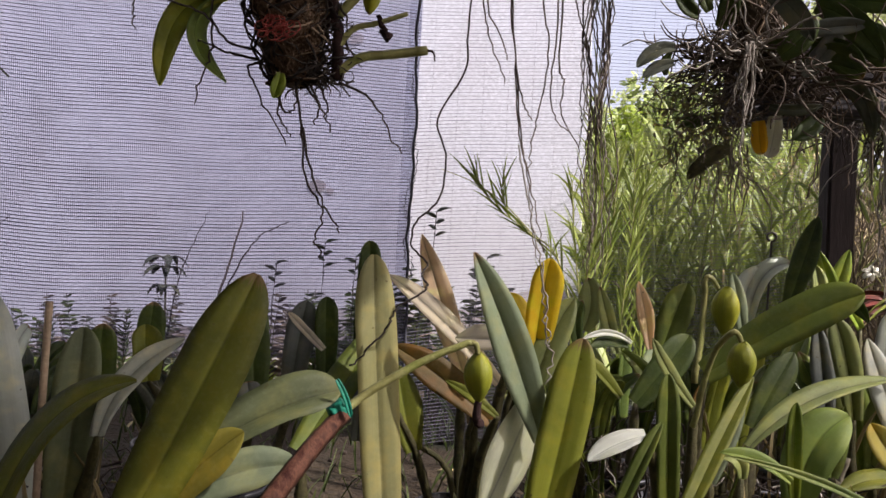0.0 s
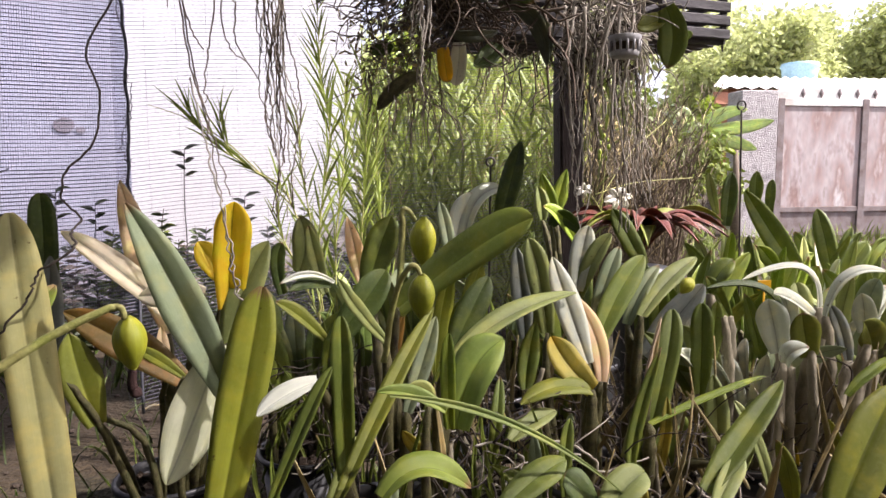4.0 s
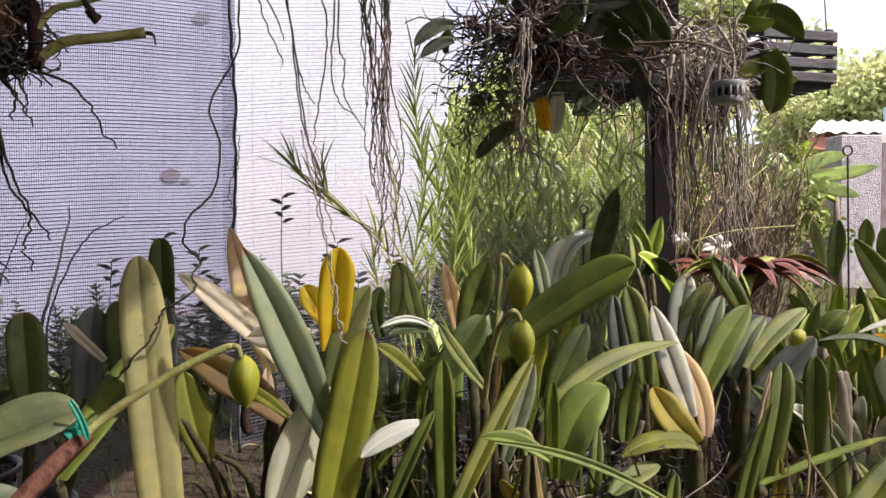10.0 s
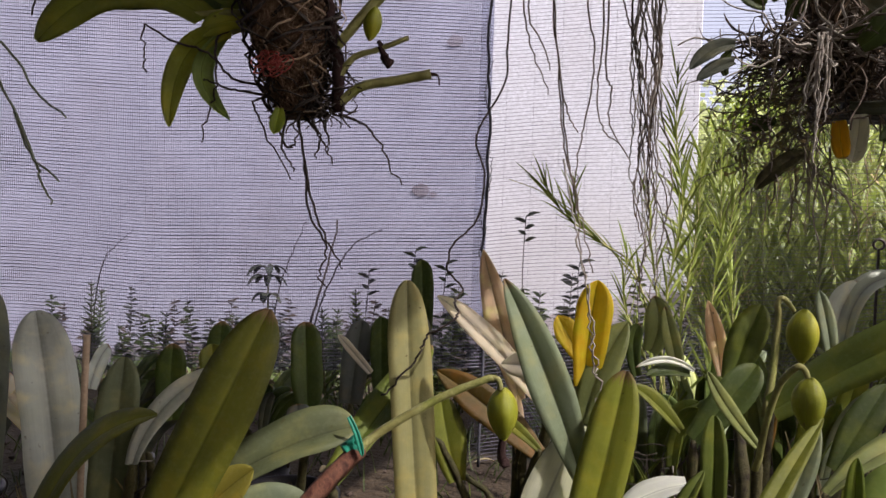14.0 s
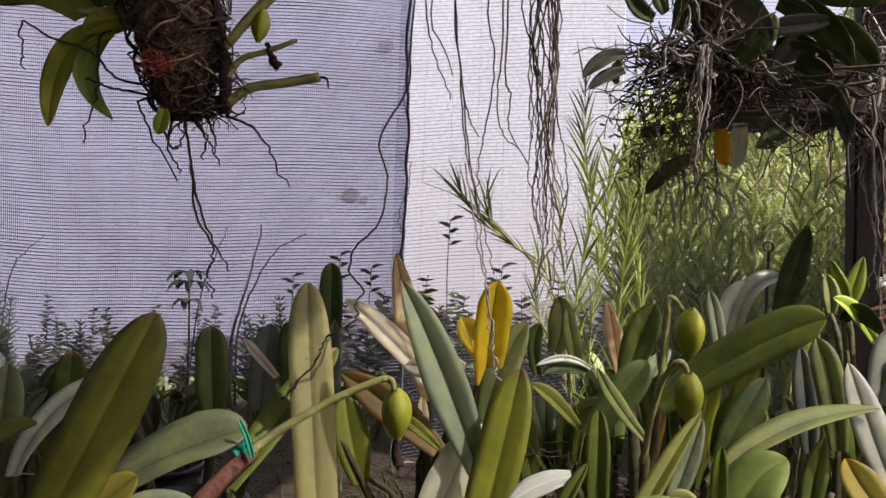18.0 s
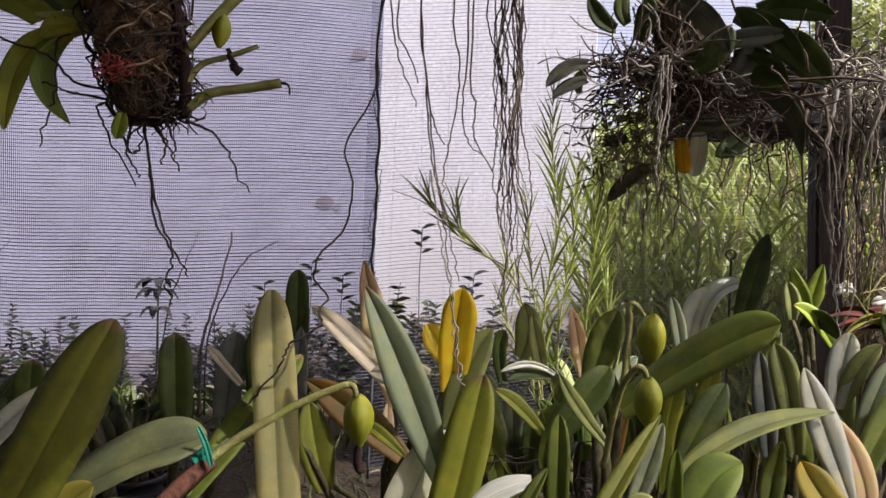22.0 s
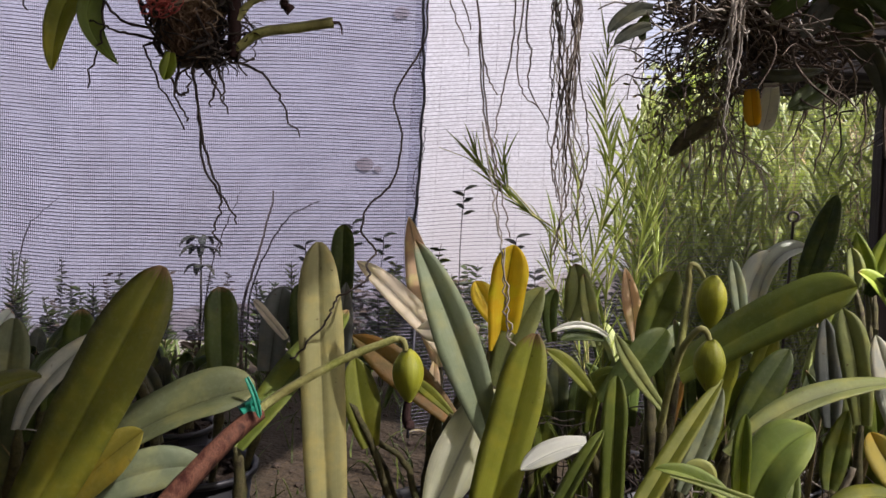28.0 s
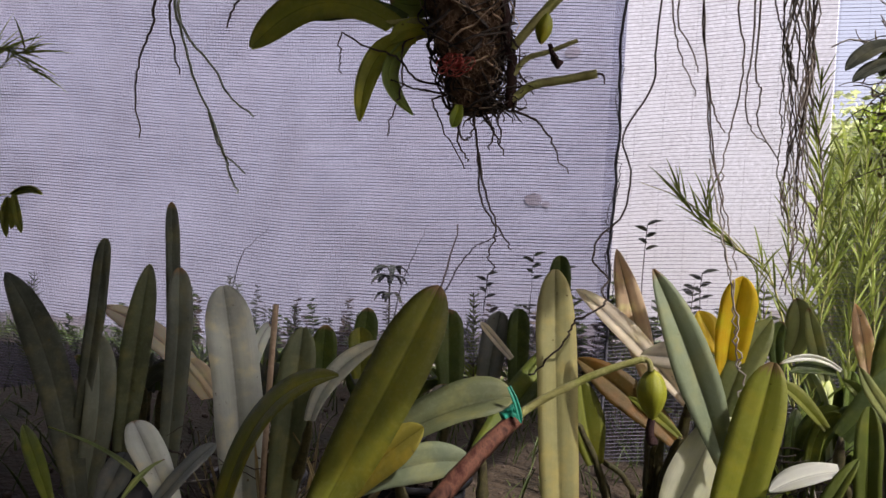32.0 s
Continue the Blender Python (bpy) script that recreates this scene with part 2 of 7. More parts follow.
MAROON = leaf_mat("leaf_maroon", (0.15, 0.030, 0.029), (0.095, 0.038, 0.024), rough=0.33)
PETAL = leaf_mat("petal_white", (0.82, 0.80, 0.76), (0.78, 0.74, 0.70), rib=0.95, rough=0.5, spots=(0.8, 0.76, 0.72))
POD = leaf_mat("seed_pod", (0.38, 0.40, 0.030), (0.30, 0.33, 0.024), rough=0.35, translucent=0.1)
BULB = rough_mat("pseudobulb", [(0.055, 0.056, 0.018), (0.11, 0.098, 0.038), (0.037, 0.027, 0.013)], 70, 0.6, 0.6, 0.003)
CANE = rough_mat("cane_sheath", [(0.23, 0.20, 0.135), (0.32, 0.28, 0.20), (0.15, 0.125, 0.08)], 45, 0.7, stretch=(1, 1, 0.3))
GREENCANE = rough_mat("green_cane", [(0.28, 0.30, 0.07), (0.38, 0.37, 0.13), (0.22, 0.20, 0.06)], 40, 0.5)
HUSK = rough_mat("red_brown_husk", [(0.060, 0.014, 0.008), (0.20, 0.085, 0.05), (0.028, 0.008, 0.006)], 90, 0.75, stretch=(1, 1, 0.4))
DRIED = rough_mat("dried_flower", [(0.028, 0.014, 0.012), (0.06, 0.03, 0.026)], 60, 0.9)
DRYROOT = rough_mat("dry_brown_root", [(0.125, 0.09, 0.065), (0.20, 0.155, 0.118), (0.08, 0.058, 0.044)], 60, 0.85)
TANROOT = rough_mat("tan_root", [(0.20, 0.155, 0.12), (0.29, 0.235, 0.19), (0.13, 0.10, 0.08)], 60, 0.85)
ROOT = rough_mat("dark_root", [(0.045, 0.033, 0.026), (0.09, 0.072, 0.06), (0.03, 0.021, 0.017)], 60, 0.85)
PALEROOT = rough_mat("pale_root", [(0.42, 0.37, 0.30), (0.54, 0.49, 0.42), (0.32, 0.27, 0.21)], 60, 0.8)
GREENROOT = rough_mat("green_root", [(0.22, 0.24, 0.14), (0.34, 0.36, 0.25)], 60, 0.8)
FIBRE = rough_mat("tree_fern_fibre", [(0.15, 0.088, 0.050), (0.29, 0.185, 0.112), (0.080, 0.046, 0.027)], 55, 0.95, 0.8, 0.006, stretch=(1, 1, 0.35))
REDSTRING = rough_mat("red_string", [(0.62, 0.14, 0.11), (0.46, 0.10, 0.08)], 50, 0.8)
TIE = rough_mat("green_plastic_tie", [(0.02, 0.30, 0.19), (0.04, 0.38, 0.25)], 30, 0.4, 0.1)
POT = rough_mat("black_plastic", [(0.018, 0.018, 0.02), (0.03, 0.03, 0.034)], 18, 0.42, 0.15, 0.001, spec=0.5)
SOIL = rough_mat("bark_mix", [(0.035, 0.027, 0.02), (0.08, 0.056, 0.04), (0.025, 0.018, 0.012)], 60, 0.95, 0.8, 0.008)
GROUND = rough_mat("bare_earth", [(0.022, 0.014, 0.0065), (0.038, 0.025, 0.012), (0.015, 0.014, 0.005)], 5, 0.95, 0.9, 0.02, fine=14)
WOOD = rough_mat("weathered_wood", [(0.022, 0.016, 0.015), (0.042, 0.031, 0.029), (0.015, 0.011, 0.010)], 12, 0.85, 0.5, 0.004, stretch=(4, 4, 0.4))
STAKE = rough_mat("bamboo_stake", [(0.42, 0.30, 0.19), (0.52, 0.39, 0.26)], 30, 0.7)
WOODPINK = rough_mat("dusty_pink_clay", [(0.26, 0.22, 0.22), (0.34, 0.30, 0.30), (0.20, 0.17, 0.17)], 40, 0.8)
CRATE = rough_mat("grey_slat_wood", [(0.05, 0.045, 0.05), (0.085, 0.078, 0.084), (0.034, 0.031, 0.032)], 14, 0.8, 0.5, 0.003, stretch=(0.4, 4, 4))
WALLPAINT = rough_mat("white_wall_paint", [(0.80, 0.79, 0.80), (0.84, 0.83, 0.84), (0.76, 0.74, 0.74)], 1.6, 0.85, 0.25, 0.004, fine=30)
wt = WALLPAINT.node_tree
stain, _s = ramp_noise(wt, 0.9, [(0, 0, 0), (0, 0, 0), (0.8, 0.8, 0.8)], detail=6)
wb_ = wt.nodes["Principled BSDF"]
sx = wt.nodes.new("ShaderNodeMixRGB")
wt.links.new(stain.outputs[0], sx.inputs[0])
wt.links.new(wb_.inputs["Base Color"].links[0].from_socket, sx.inputs[1])
sx.inputs[2].default_value = (0.70, 0.67, 0.66, 1)
wt.links.new(sx.outputs[0], wb_.inputs["Base Color"])
WALLBASE = rough_mat("bare_red_render", [(0.48, 0.41, 0.38), (0.62, 0.56, 0.53), (0.36, 0.30, 0.28)], 2.6, 0.9, 0.5, 0.006)
CEMENT = rough_mat("rough_cement", [(0.34, 0.31, 0.31), (0.46, 0.43, 0.43), (0.26, 0.24, 0.24)], 9, 0.95, 0.9, 0.02)
# dark finish for the unseen closing walls and light-blocking sheets
DULLWALL = rough_mat("dark_unseen_closing", [(0.07, 0.075, 0.06), (0.11, 0.11, 0.09), (0.05, 0.055, 0.045)], 3, 0.95)
GATEPAINT = rough_mat("rusted_gate_sheet", [(0.29, 0.19, 0.17), (0.46, 0.40, 0.40), (0.34, 0.24, 0.22), (0.58, 0.54, 0.54)], 3.6, 0.6, 0.3, 0.003, stretch=(1, 1, 0.45))
GATEFRAME = rough_mat("gate_frame_paint", [(0.26, 0.225, 0.225), (0.17, 0.125, 0.115)], 10, 0.7)
ROOFMAT = rough_mat("pale_roof_sheet", [(0.66, 0.63, 0.60), (0.74, 0.72, 0.70), (0.52, 0.47, 0.43)], 3, 0.8)
TANKMAT = rough_mat("blue_tank", [(0.30, 0.50, 0.62), (0.36, 0.56, 0.68)], 5, 0.5)
BRICKMAT = rough_mat("orange_brick", [(0.50, 0.22, 0.13), (0.60, 0.30, 0.20)], 10, 0.9)
# green paled so that the colour itself carries the haze over the trees
TREELEAF = leaf_mat("tree_leaf_hazed", (0.42, 0.50, 0.20), (0.52, 0.56, 0.30), translucent=0.42, rough=0.6, patch=0.4)
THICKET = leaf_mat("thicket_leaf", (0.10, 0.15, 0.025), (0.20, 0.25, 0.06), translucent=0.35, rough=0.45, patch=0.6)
BARK = rough_mat("tree_bark", [(0.12, 0.09, 0.07), (0.20, 0.16, 0.12)], 10, 0.9)
HILL = rough_mat("wooded_hill", [(0.05, 0.08, 0.05), (0.09, 0.13, 0.07), (0.04, 0.06, 0.04)], 0.5, 0.95, 0.8, 0.3)
WIRE = rough_mat("dark_wire", [(0.03, 0.028, 0.028), (0.07, 0.05, 0.045)], 40, 0.6)
YELLOWTAG = leaf_mat("yellow_plastic", (0.85, 0.58, 0.03), (0.78, 0.50, 0.03), rib=1.0, translucent=0.6)
WHITETAG = leaf_mat("white_plastic", (0.86, 0.85, 0.74), (0.80, 0.78, 0.66), rib=1.0, translucent=0.6)
# green lightened to hold the white sheen of sun on the blades
BANANA = leaf_mat("banana_leaf_sheened", (0.58, 0.66, 0.42), (0.48, 0.60, 0.30), translucent=0.45)


def net_mat(name, colour, clear, tint=(1, 1, 1)):
    """A woven shade cloth: fine filaments that let part of the light straight through."""
    m, t, b = base_mat(name, 0.7)
    cr, _ = ramp_noise(t, 5, [tuple(c * 0.85 for c in colour), colour])
    t.links.new(cr.outputs[0], b.inputs["Base Color"])
    tl, tp = t.nodes.new("ShaderNodeBsdfTranslucent"), t.nodes.new("ShaderNodeBsdfTransparent")
    t.links.new(cr.outputs[0], tl.inputs[0])
    tp.inputs[0].default_value = (*tint, 1)
    m1, m2 = t.nodes.new("ShaderNodeMixShader"), t.nodes.new("ShaderNodeMixShader")
    m1.inputs[0].default_value, m2.inputs[0].default_value = 0.5, clear
    t.links.new(b.outputs[0], m1.inputs[1])
    t.links.new(tl.outputs[0], m1.inputs[2])
    t.links.new(m1.outputs[0], m2.inputs[1])
    t.links.new(tp.outputs[0], m2.inputs[2])
    t.links.new(m2.outputs[0], t.nodes["Material Output"].inputs[0])
    return m


VEIL = net_mat("net_film", (0.22, 0.215, 0.27), 0.79, (0.745, 0.77, 0.955))
ROOFNET = net_mat("roof_shade_cloth", (0.86, 0.82, 0.68), 0.30)
THREAD = rough_mat("net_thread", [(0.10, 0.095, 0.12), (0.16, 0.15, 0.18)], 20, 0.7, 0.1)
FINEVEIL = net_mat("fine_net_film", (0.42, 0.41, 0.46), 0.96, (0.94, 0.955, 1.0))
BRUSH = rough_mat("brown_brush", [(0.09, 0.066, 0.045), (0.17, 0.13, 0.09), (0.055, 0.04, 0.028)], 30, 0.9)
NETPOT = rough_mat("grey_plastic", [(0.50, 0.49, 0.50), (0.40, 0.39, 0.40)], 30, 0.5, 0.1)
SELVAGE = rough_mat("net_selvage", [(0.05, 0.05, 0.06), (0.10, 0.10, 0.12)], 40, 0.8)


# ---- mesh helpers ----
def link_mesh(name, verts, faces, mat, parent=None, label="", uvs=None, smooth=True):
    me = bpy.data.meshes.new(name)
    origin = parent_origin(parent)
    me.from_pydata([tuple(Vector(v) - origin) for v in verts], [], faces)
    if smooth:
        flat = [bool(uvs) and len({uvs[k][0] for k in q}) == 1 and uvs[q[0]][0] in (0.0, 1.0) for q in faces]  # a leaf's rim
        me.polygons.foreach_set("use_smooth", [not w for w in flat])
    if uvs:
        layer = me.uv_layers.new(name="UVMap")
        for lo in me.loops:
            layer.data[lo.index].uv = uvs[lo.vertex_index]
    me.materials.append(mat)
    ob = new(name, me)
    if parent is not None:
        ob.parent = parent
    if label:
        tagged(ob, label)
    return ob


def parent_origin(parent):
    o = Vector((0, 0, 0))
    while parent is not None:
        o = o + parent.location
        parent = parent.parent
    return o


def thing(name, at, label, category, group="", kind=""):
    e = new(name)
    e.location = at
    e.empty_display_size = 0.02
    return tagged(e, label, category, group, kind)


def part(name, bm, mat, parent, label=""):
    """Links a bmesh in world places as one mesh under a thing or a part."""
    me = bpy.data.meshes.new(name)
    bmesh.ops.translate(bm, verts=bm.verts, vec=-parent_origin(parent))
    bm.to_mesh(me)
    bm.free()
    me.materials.append(mat)
    ob = new(name, me)
    ob.parent = parent
    if label:
        tagged(ob, label)
    return ob


def bez(a, b, c, s):
    """A curve from a to c that passes b half way."""
    k = 2 * b - (a + c) / 2
    return a * (1 - s) ** 2 + k * (2 * s * (1 - s)) + c * s * s


def blade_data(base, mid, tip, width, turn=0.0, fold=0.22, n=12, sharp=False, curl=0.0, thick=0.0016, facing=(0.25, 0.0, 0.68), wob=0.0, blunt=0.6):
    a, b, c = Vector(base), Vector(mid), Vector(tip)
    us = (-1, -0.62, -0.25, -0.07, 0, 0.07, 0.25, 0.62, 1)
    verts, uvs, faces = [], [], []
    m = len(us)
    for i in range(n + 1):
        s = i / n
        s = 1 - (1 - s) ** 1.5
        p = bez(a, b, c, s)
        d = (bez(a, b, c, min(1, s + 0.01)) - bez(a, b, c, max(0, s - 0.01))).normalized()
        face = (Vector(facing) - p)
        nrm = (face - d * face.dot(d)).normalized()
        nrm = Matrix.Rotation(radians(turn + wob * math.sin(3.0 * s)), 3, d) @ nrm
        side = d.cross(nrm)
        if sharp:
            w = width / 2 * min(1.0, 0.35 + 2.2 * s) * max(0.02, 1 - s ** 2.2)
        else:
            low, cut = 0.40 + 0.17 * blunt, 0.44 + 0.13 * blunt
            w = width / 2 * (low + (1 - low) * math.sin(min(1.0, s / 0.5) * math.pi / 2))
            if s > cut:
                w *= max(0.02, 1 - ((s - cut) / (1 - cut)) ** (1.8 + 0.3 * blunt)) ** (0.74 - 0.14 * blunt)
        el = 1 + 0.10 * noise.noise(Vector((a.x * 40 + 3.2 * s, a.z * 40, 1.0)))
        er = 1 + 0.10 * noise.noise(Vector((a.x * 40 + 3.2 * s, a.z * 40, 7.0)))
        swing = 0.10 * noise.noise(Vector((a.z * 40 + 2.6 * s, a.x * 40, 4.0)))
        ring = []
        for u in us:
            lift = swing * u * abs(u) * w + fold * abs(u) ** 0.62 * w + curl * w * u * u - 0.0009 * (1 - min(1, abs(u) * 3))
            ring.append((p + side * (u * w * (el if u < 0 else er)) + nrm * lift, u))
        for q, u in ring:
            verts.append(q)
            uvs.append((0.5 + u / 2, s))
        for q, u in ring:
            verts.append(q - nrm * thick * (1.0 - 0.6 * abs(u)))
            uvs.append((0.5 + u / 2, s))
    r = 2 * m
    for i in range(n):
        o, q = i * r, (i + 1) * r
        for j in range(m - 1):
            faces.append((o + j, o + j + 1, q + j + 1, q + j))
            faces.append((o + m + j + 1, o + m + j, q + m + j, q + m + j + 1))
        faces.append((o + m, o, q, q + m))
        faces.append((o + m - 1, o + 2 * m - 1, q + 2 * m - 1, q + m - 1))
    return verts, faces, uvs


def strip_data(a, b, c, width, side, rows=4, fold=0.35):
    """A narrow grass leaf: a keeled strip that tapers to its tip."""
    verts, faces, uvs = [], [], []
    nrm = (c - a).cross(side).normalized()
    for i in range(rows + 1):
        k = i / rows
        p = bez(a, b, c, k)
        w = width * 0.5 * min(1.0, 0.45 + 2.0 * k) * (1.02 - k ** 1.8)
        for u in (-1, 0, 1):
            verts.append(p + side * (u * w) + nrm * (fold * abs(u) * w))
            uvs.append((0.5 + 0.5 * u, k))
    for i in range(rows):
        for j in (0, 1):
            o = 3 * i + j
            faces.append((o, o + 1, o + 4, o + 3))
    return verts, faces, uvs


def tube_data(points, radii, sides=7):
    """A tube through points with a radius at each."""
    pts = [Vector(p) for p in points]
    verts, faces = [], []
    ref = Vector((0.3, 0.9, 0.2))
    for i, p in enumerate(pts):
        d = (pts[min(i + 1, len(pts) - 1)] - pts[max(i - 1, 0)]).normalized()
        x = d.cross(ref)
        x = x.normalized() if x.length > 1e-4 else Vector((1, 0, 0))
        y = d.cross(x)
        for k in range(sides):
            g = 2 * math.pi * k / sides
            verts.append(p + (x * math.cos(g) + y * math.sin(g)) * radii[i])
    for i in range(len(pts) - 1):
        for k in range(sides):
            faces.append((i * sides + k, i * sides + (k + 1) % sides, (i + 1) * sides + (k + 1) % sides, (i + 1) * sides + k))
    faces.append(tuple(range(sides))[::-1])
    faces.append(tuple((len(pts) - 1) * sides + k for k in range(sides)))
    return verts, faces


def smooth_line(points, steps=5):
    """Catmull-Rom through points."""
    p = [Vector(q) for q in points]
    if len(p) < 3:
        return [p[0].lerp(p[-1], i / steps) for i in range(steps + 1)]
    p = [p[0] * 2 - p[1]] + p + [p[-1] * 2 - p[-2]]
    out = []
    for i in range(1, len(p) - 2):
        for k in range(steps):
            t = k / steps
            a, b, c, d = p[i - 1], p[i], p[i + 1], p[i + 2]
            out.append(0.5 * (2 * b + (c - a) * t + (2 * a - 5 * b + 4 * c - d) * t * t + (3 * b - a - 3 * c + d) * t ** 3))
    out.append(p[-2])
    return out


def merge(list_of):
    """Joins (verts, faces[, uvs]) into one."""
    V, Fs, U = [], [], []
    for it in list_of:
        o = len(V)
        V += list(it[0])
        Fs += [tuple(k + o for k in f) for f in it[1]]
        U += list(it[2]) if len(it) > 2 else [(0.3, 0.5)] * len(it[0])
    return V, Fs, U


def box_data(lo, hi):
    (a, b, c), (d, e, f) = lo, hi
    v = [(a, b, c), (d, b, c), (d, e, c), (a, e, c), (a, b, f), (d, b, f), (d, e, f), (a, e, f)]
    return v, [(3, 2, 1, 0), (4, 5, 6, 7), (0, 1, 5, 4), (1, 2, 6, 5), (2, 3, 7, 6), (3, 0, 4, 7)]


def box(name, lo, hi, mat, parent, label="", bevel=0.003, turn=None):
    bm = bmesh.new()
    v, f = box_data(lo, hi)
    vs = [bm.verts.new(q) for q in v]
    for q in f:
        bm.faces.new([vs[k] for k in q])
    if bevel:
        bmesh.ops.bevel(bm, geom=bm.edges[:], offset=bevel, segments=1, affect="EDGES")
    if turn:
        bmesh.ops.rotate(bm, verts=bm.verts, cent=turn[0], matrix=Matrix.Rotation(radians(turn[1]), 3, "Z"))
    return part(name, bm, mat, parent, label)


rng = random.Random(7)
PLANT_BASES = {}


# ---- orchids ----
def orchid(at, label, pot_radius=0.075, pot_top=0.27, mat=BULB, bulb_r=0.0055):
    """A potted orchid: pot, bark mix, then leaves that leaf() adds."""
    p = thing("orchid_plant", (at[0], at[1], GZ), label, "orchid", "potted orchids")
    n = 28

    def turned(name, profile, parent, label, close):
        verts = [(at[0] + pot_radius * r * math.cos(2 * math.pi * k / n), at[1] + pot_radius * r * math.sin(2 * math.pi * k / n), GZ + (pot_top - GZ) * h) for r, h in profile for k in range(n)]
        faces = [(i * n + k, i * n + (k + 1) % n, (i + 1) * n + (k + 1) % n, (i + 1) * n + k) for i in range(len(profile) - 1) for k in range(n)]
        if close:
            faces.append(tuple(range(n))[::-1])
        return link_mesh(name, verts, faces, POT, parent, label)

    body = turned("pot", [(0.78, 0.0), (0.80, 0.02), (0.97, 0.94), (0.95, 0.9), (0.90, 0.86)], p, "black plastic nursery pot", True)
    turned("rim", [(0.965, 0.935), (1.06, 0.935), (1.085, 0.955), (1.08, 0.99), (1.03, 1.0), (0.98, 0.99), (0.955, 0.91)], body, "", False)
    chips = []
    for _ in range(70):
        g, q = rng.uniform(0, 6.28), pot_radius * 0.9 * math.sqrt(rng.random())
        c = Vector((at[0] + q * math.cos(g), at[1] + q * math.sin(g), pot_top - (pot_top - GZ) * 0.12 + rng.uniform(-0.004, 0.006)))
        s = rng.uniform(0.005, 0.012)
        v, f = box_data((-s, -s * 0.7, -s * 0.5), (s, s * 0.7, s * 0.5))
        rot = Euler((rng.uniform(0, 3), rng.uniform(0, 3), rng.uniform(0, 3))).to_matrix()
        chips.append(([c + rot @ Vector(w) for w in v], f))
    n0 = 20
    zc = pot_top - (pot_top - GZ) * 0.14
    disc = [(at[0] + pot_radius * 0.9 * math.cos(6.2832 * k / n0), at[1] + pot_radius * 0.9 * math.sin(6.2832 * k / n0), zc) for k in range(n0)]
    chips.append((disc, [tuple(range(n0))]))
    v, f, _ = merge(chips)
    tagged(link_mesh("bark_mix", v, f, SOIL, p, "coarse bark potting mix", smooth=False), kind="stuff")
    PLANT_BASES[p.name] = (Vector((at[0], at[1], zc)), pot_radius, mat, bulb_r)
    return p


def bulb(plant, top, start, mat, r, name="pseudobulb"):
    """A jointed stem from the pot to a leaf's base."""
    a, c = Vector(start), Vector(top)
    b = (a + c) / 2 + Vector((0.01 * rng.uniform(-1, 1), 0.01 * rng.uniform(-1, 1), 0.02))
    pts, rad, n = [], [], 14
    for i in range(n + 1):
        s = i / n
        pts.append(bez(a, b, c, s))
        rad.append(r * (0.55 + 0.75 * math.sin(math.pi * min(1, s * 0.95 + 0.05)) ** 0.8) * (1.22 if i % 4 == 0 else 1.0))
    rad[-1] = r * 0.55
    v, f = tube_data(pts, rad, 8)
    return link_mesh(name, v, f, mat, plant)


def leaf(plant, base, mid, tip, width, mat, turn=0, blunt=0.8, stem=True):
    v, f, u = blade_data(base, mid, tip, width, turn, fold=0.14 + 0.20 * rng.random(), sharp=mat is GRASS, curl=rng.uniform(-0.12, 0.12), blunt=min(2.0, blunt + rng.uniform(-0.2, 0.2)), wob=rng.uniform(-14, 14), n=18)
    ob = link_mesh("leaf", v, f, mat, plant, uvs=u)
    if stem and plant.name in PLANT_BASES:
        c, r, bm_, br = PLANT_BASES[plant.name]
        b = Vector(base)
        flat = Vector((b.x - c.x, b.y - c.y, 0))
        start = c + (flat.normalized() * min(flat.length, r * 0.8) if flat.length > 0.001 else flat)
        if b.z > c.z + 0.03 and flat.length < 0.16:
            bulb(plant, b, start, bm_, br * rng.uniform(0.8, 1.2))
    return ob


def root_data(points, r0, r1, wiggle=0.004, steps=6, sides=5):
    pts = smooth_line(points, steps)
    n = len(pts)
    pts = [p + Vector((rng.uniform(-1, 1), rng.uniform(-1, 1), rng.uniform(-0.5, 0.5))) * wiggle * (0.2 + i / n) for i, p in enumerate(pts)]
    return tube_data(pts, [r0 + (r1 - r0) * i / (n - 1) for i in range(n)], sides)


def root(parent, points, r0=0.0022, r1=0.0012, mat=ROOT, wiggle=0.003, name="root"):
    v, f = root_data(points, r0, r1, wiggle)
    return link_mesh(name, v, f, mat, parent)


def pod(parent, centre, half, radius, axis=(0, 0, 1), mat=POD):
    """A ribbed seed capsule, long-oval, with a pinched end."""
    c, ax = Vector(centre), Vector(axis).normalized()
    x = ax.cross(Vector((0.2, 1, 0.1))).normalized()
    y = ax.cross(x)
    verts, faces, uvs, n, k = [], [], [], 14, 24
    for i in range(n + 1):
        s = i / n
        r = radius * max(0.14, math.sin(math.pi * (0.03 + 0.95 * s ** 0.88)) ** 0.78)
        for j in range(k):
            g = 2 * math.pi * j / k
            q = r * (0.84 + 0.24 * abs(math.cos(1.5 * g)) ** 0.6 - 0.13 * max(0.0, math.cos(3 * g + 1.57)) ** 4)
            verts.append(c + ax * half * (1 - 2 * s) + (x * math.cos(g) + y * math.sin(g)) * q)
            uvs.append((0.05 + 0.4 * (j % 2), s))
    for i in range(n):
        for j in range(k):
            faces.append((i * k + j, i * k + (j + 1) % k, (i + 1) * k + (j + 1) % k, (i + 1) * k + j))
    faces.append(tuple(range(k)))
    faces.append(tuple(n * k + j for j in range(k))[::-1])
    return link_mesh("seed_pod", verts, faces, mat, parent, "swollen ribbed green seed pod", uvs=uvs)


GZ = 0.1  # the bed's level

# ---- ground, walls, nets ----
def net_y(x):
    return 1.64 + 0.34 * (x + 0.13)


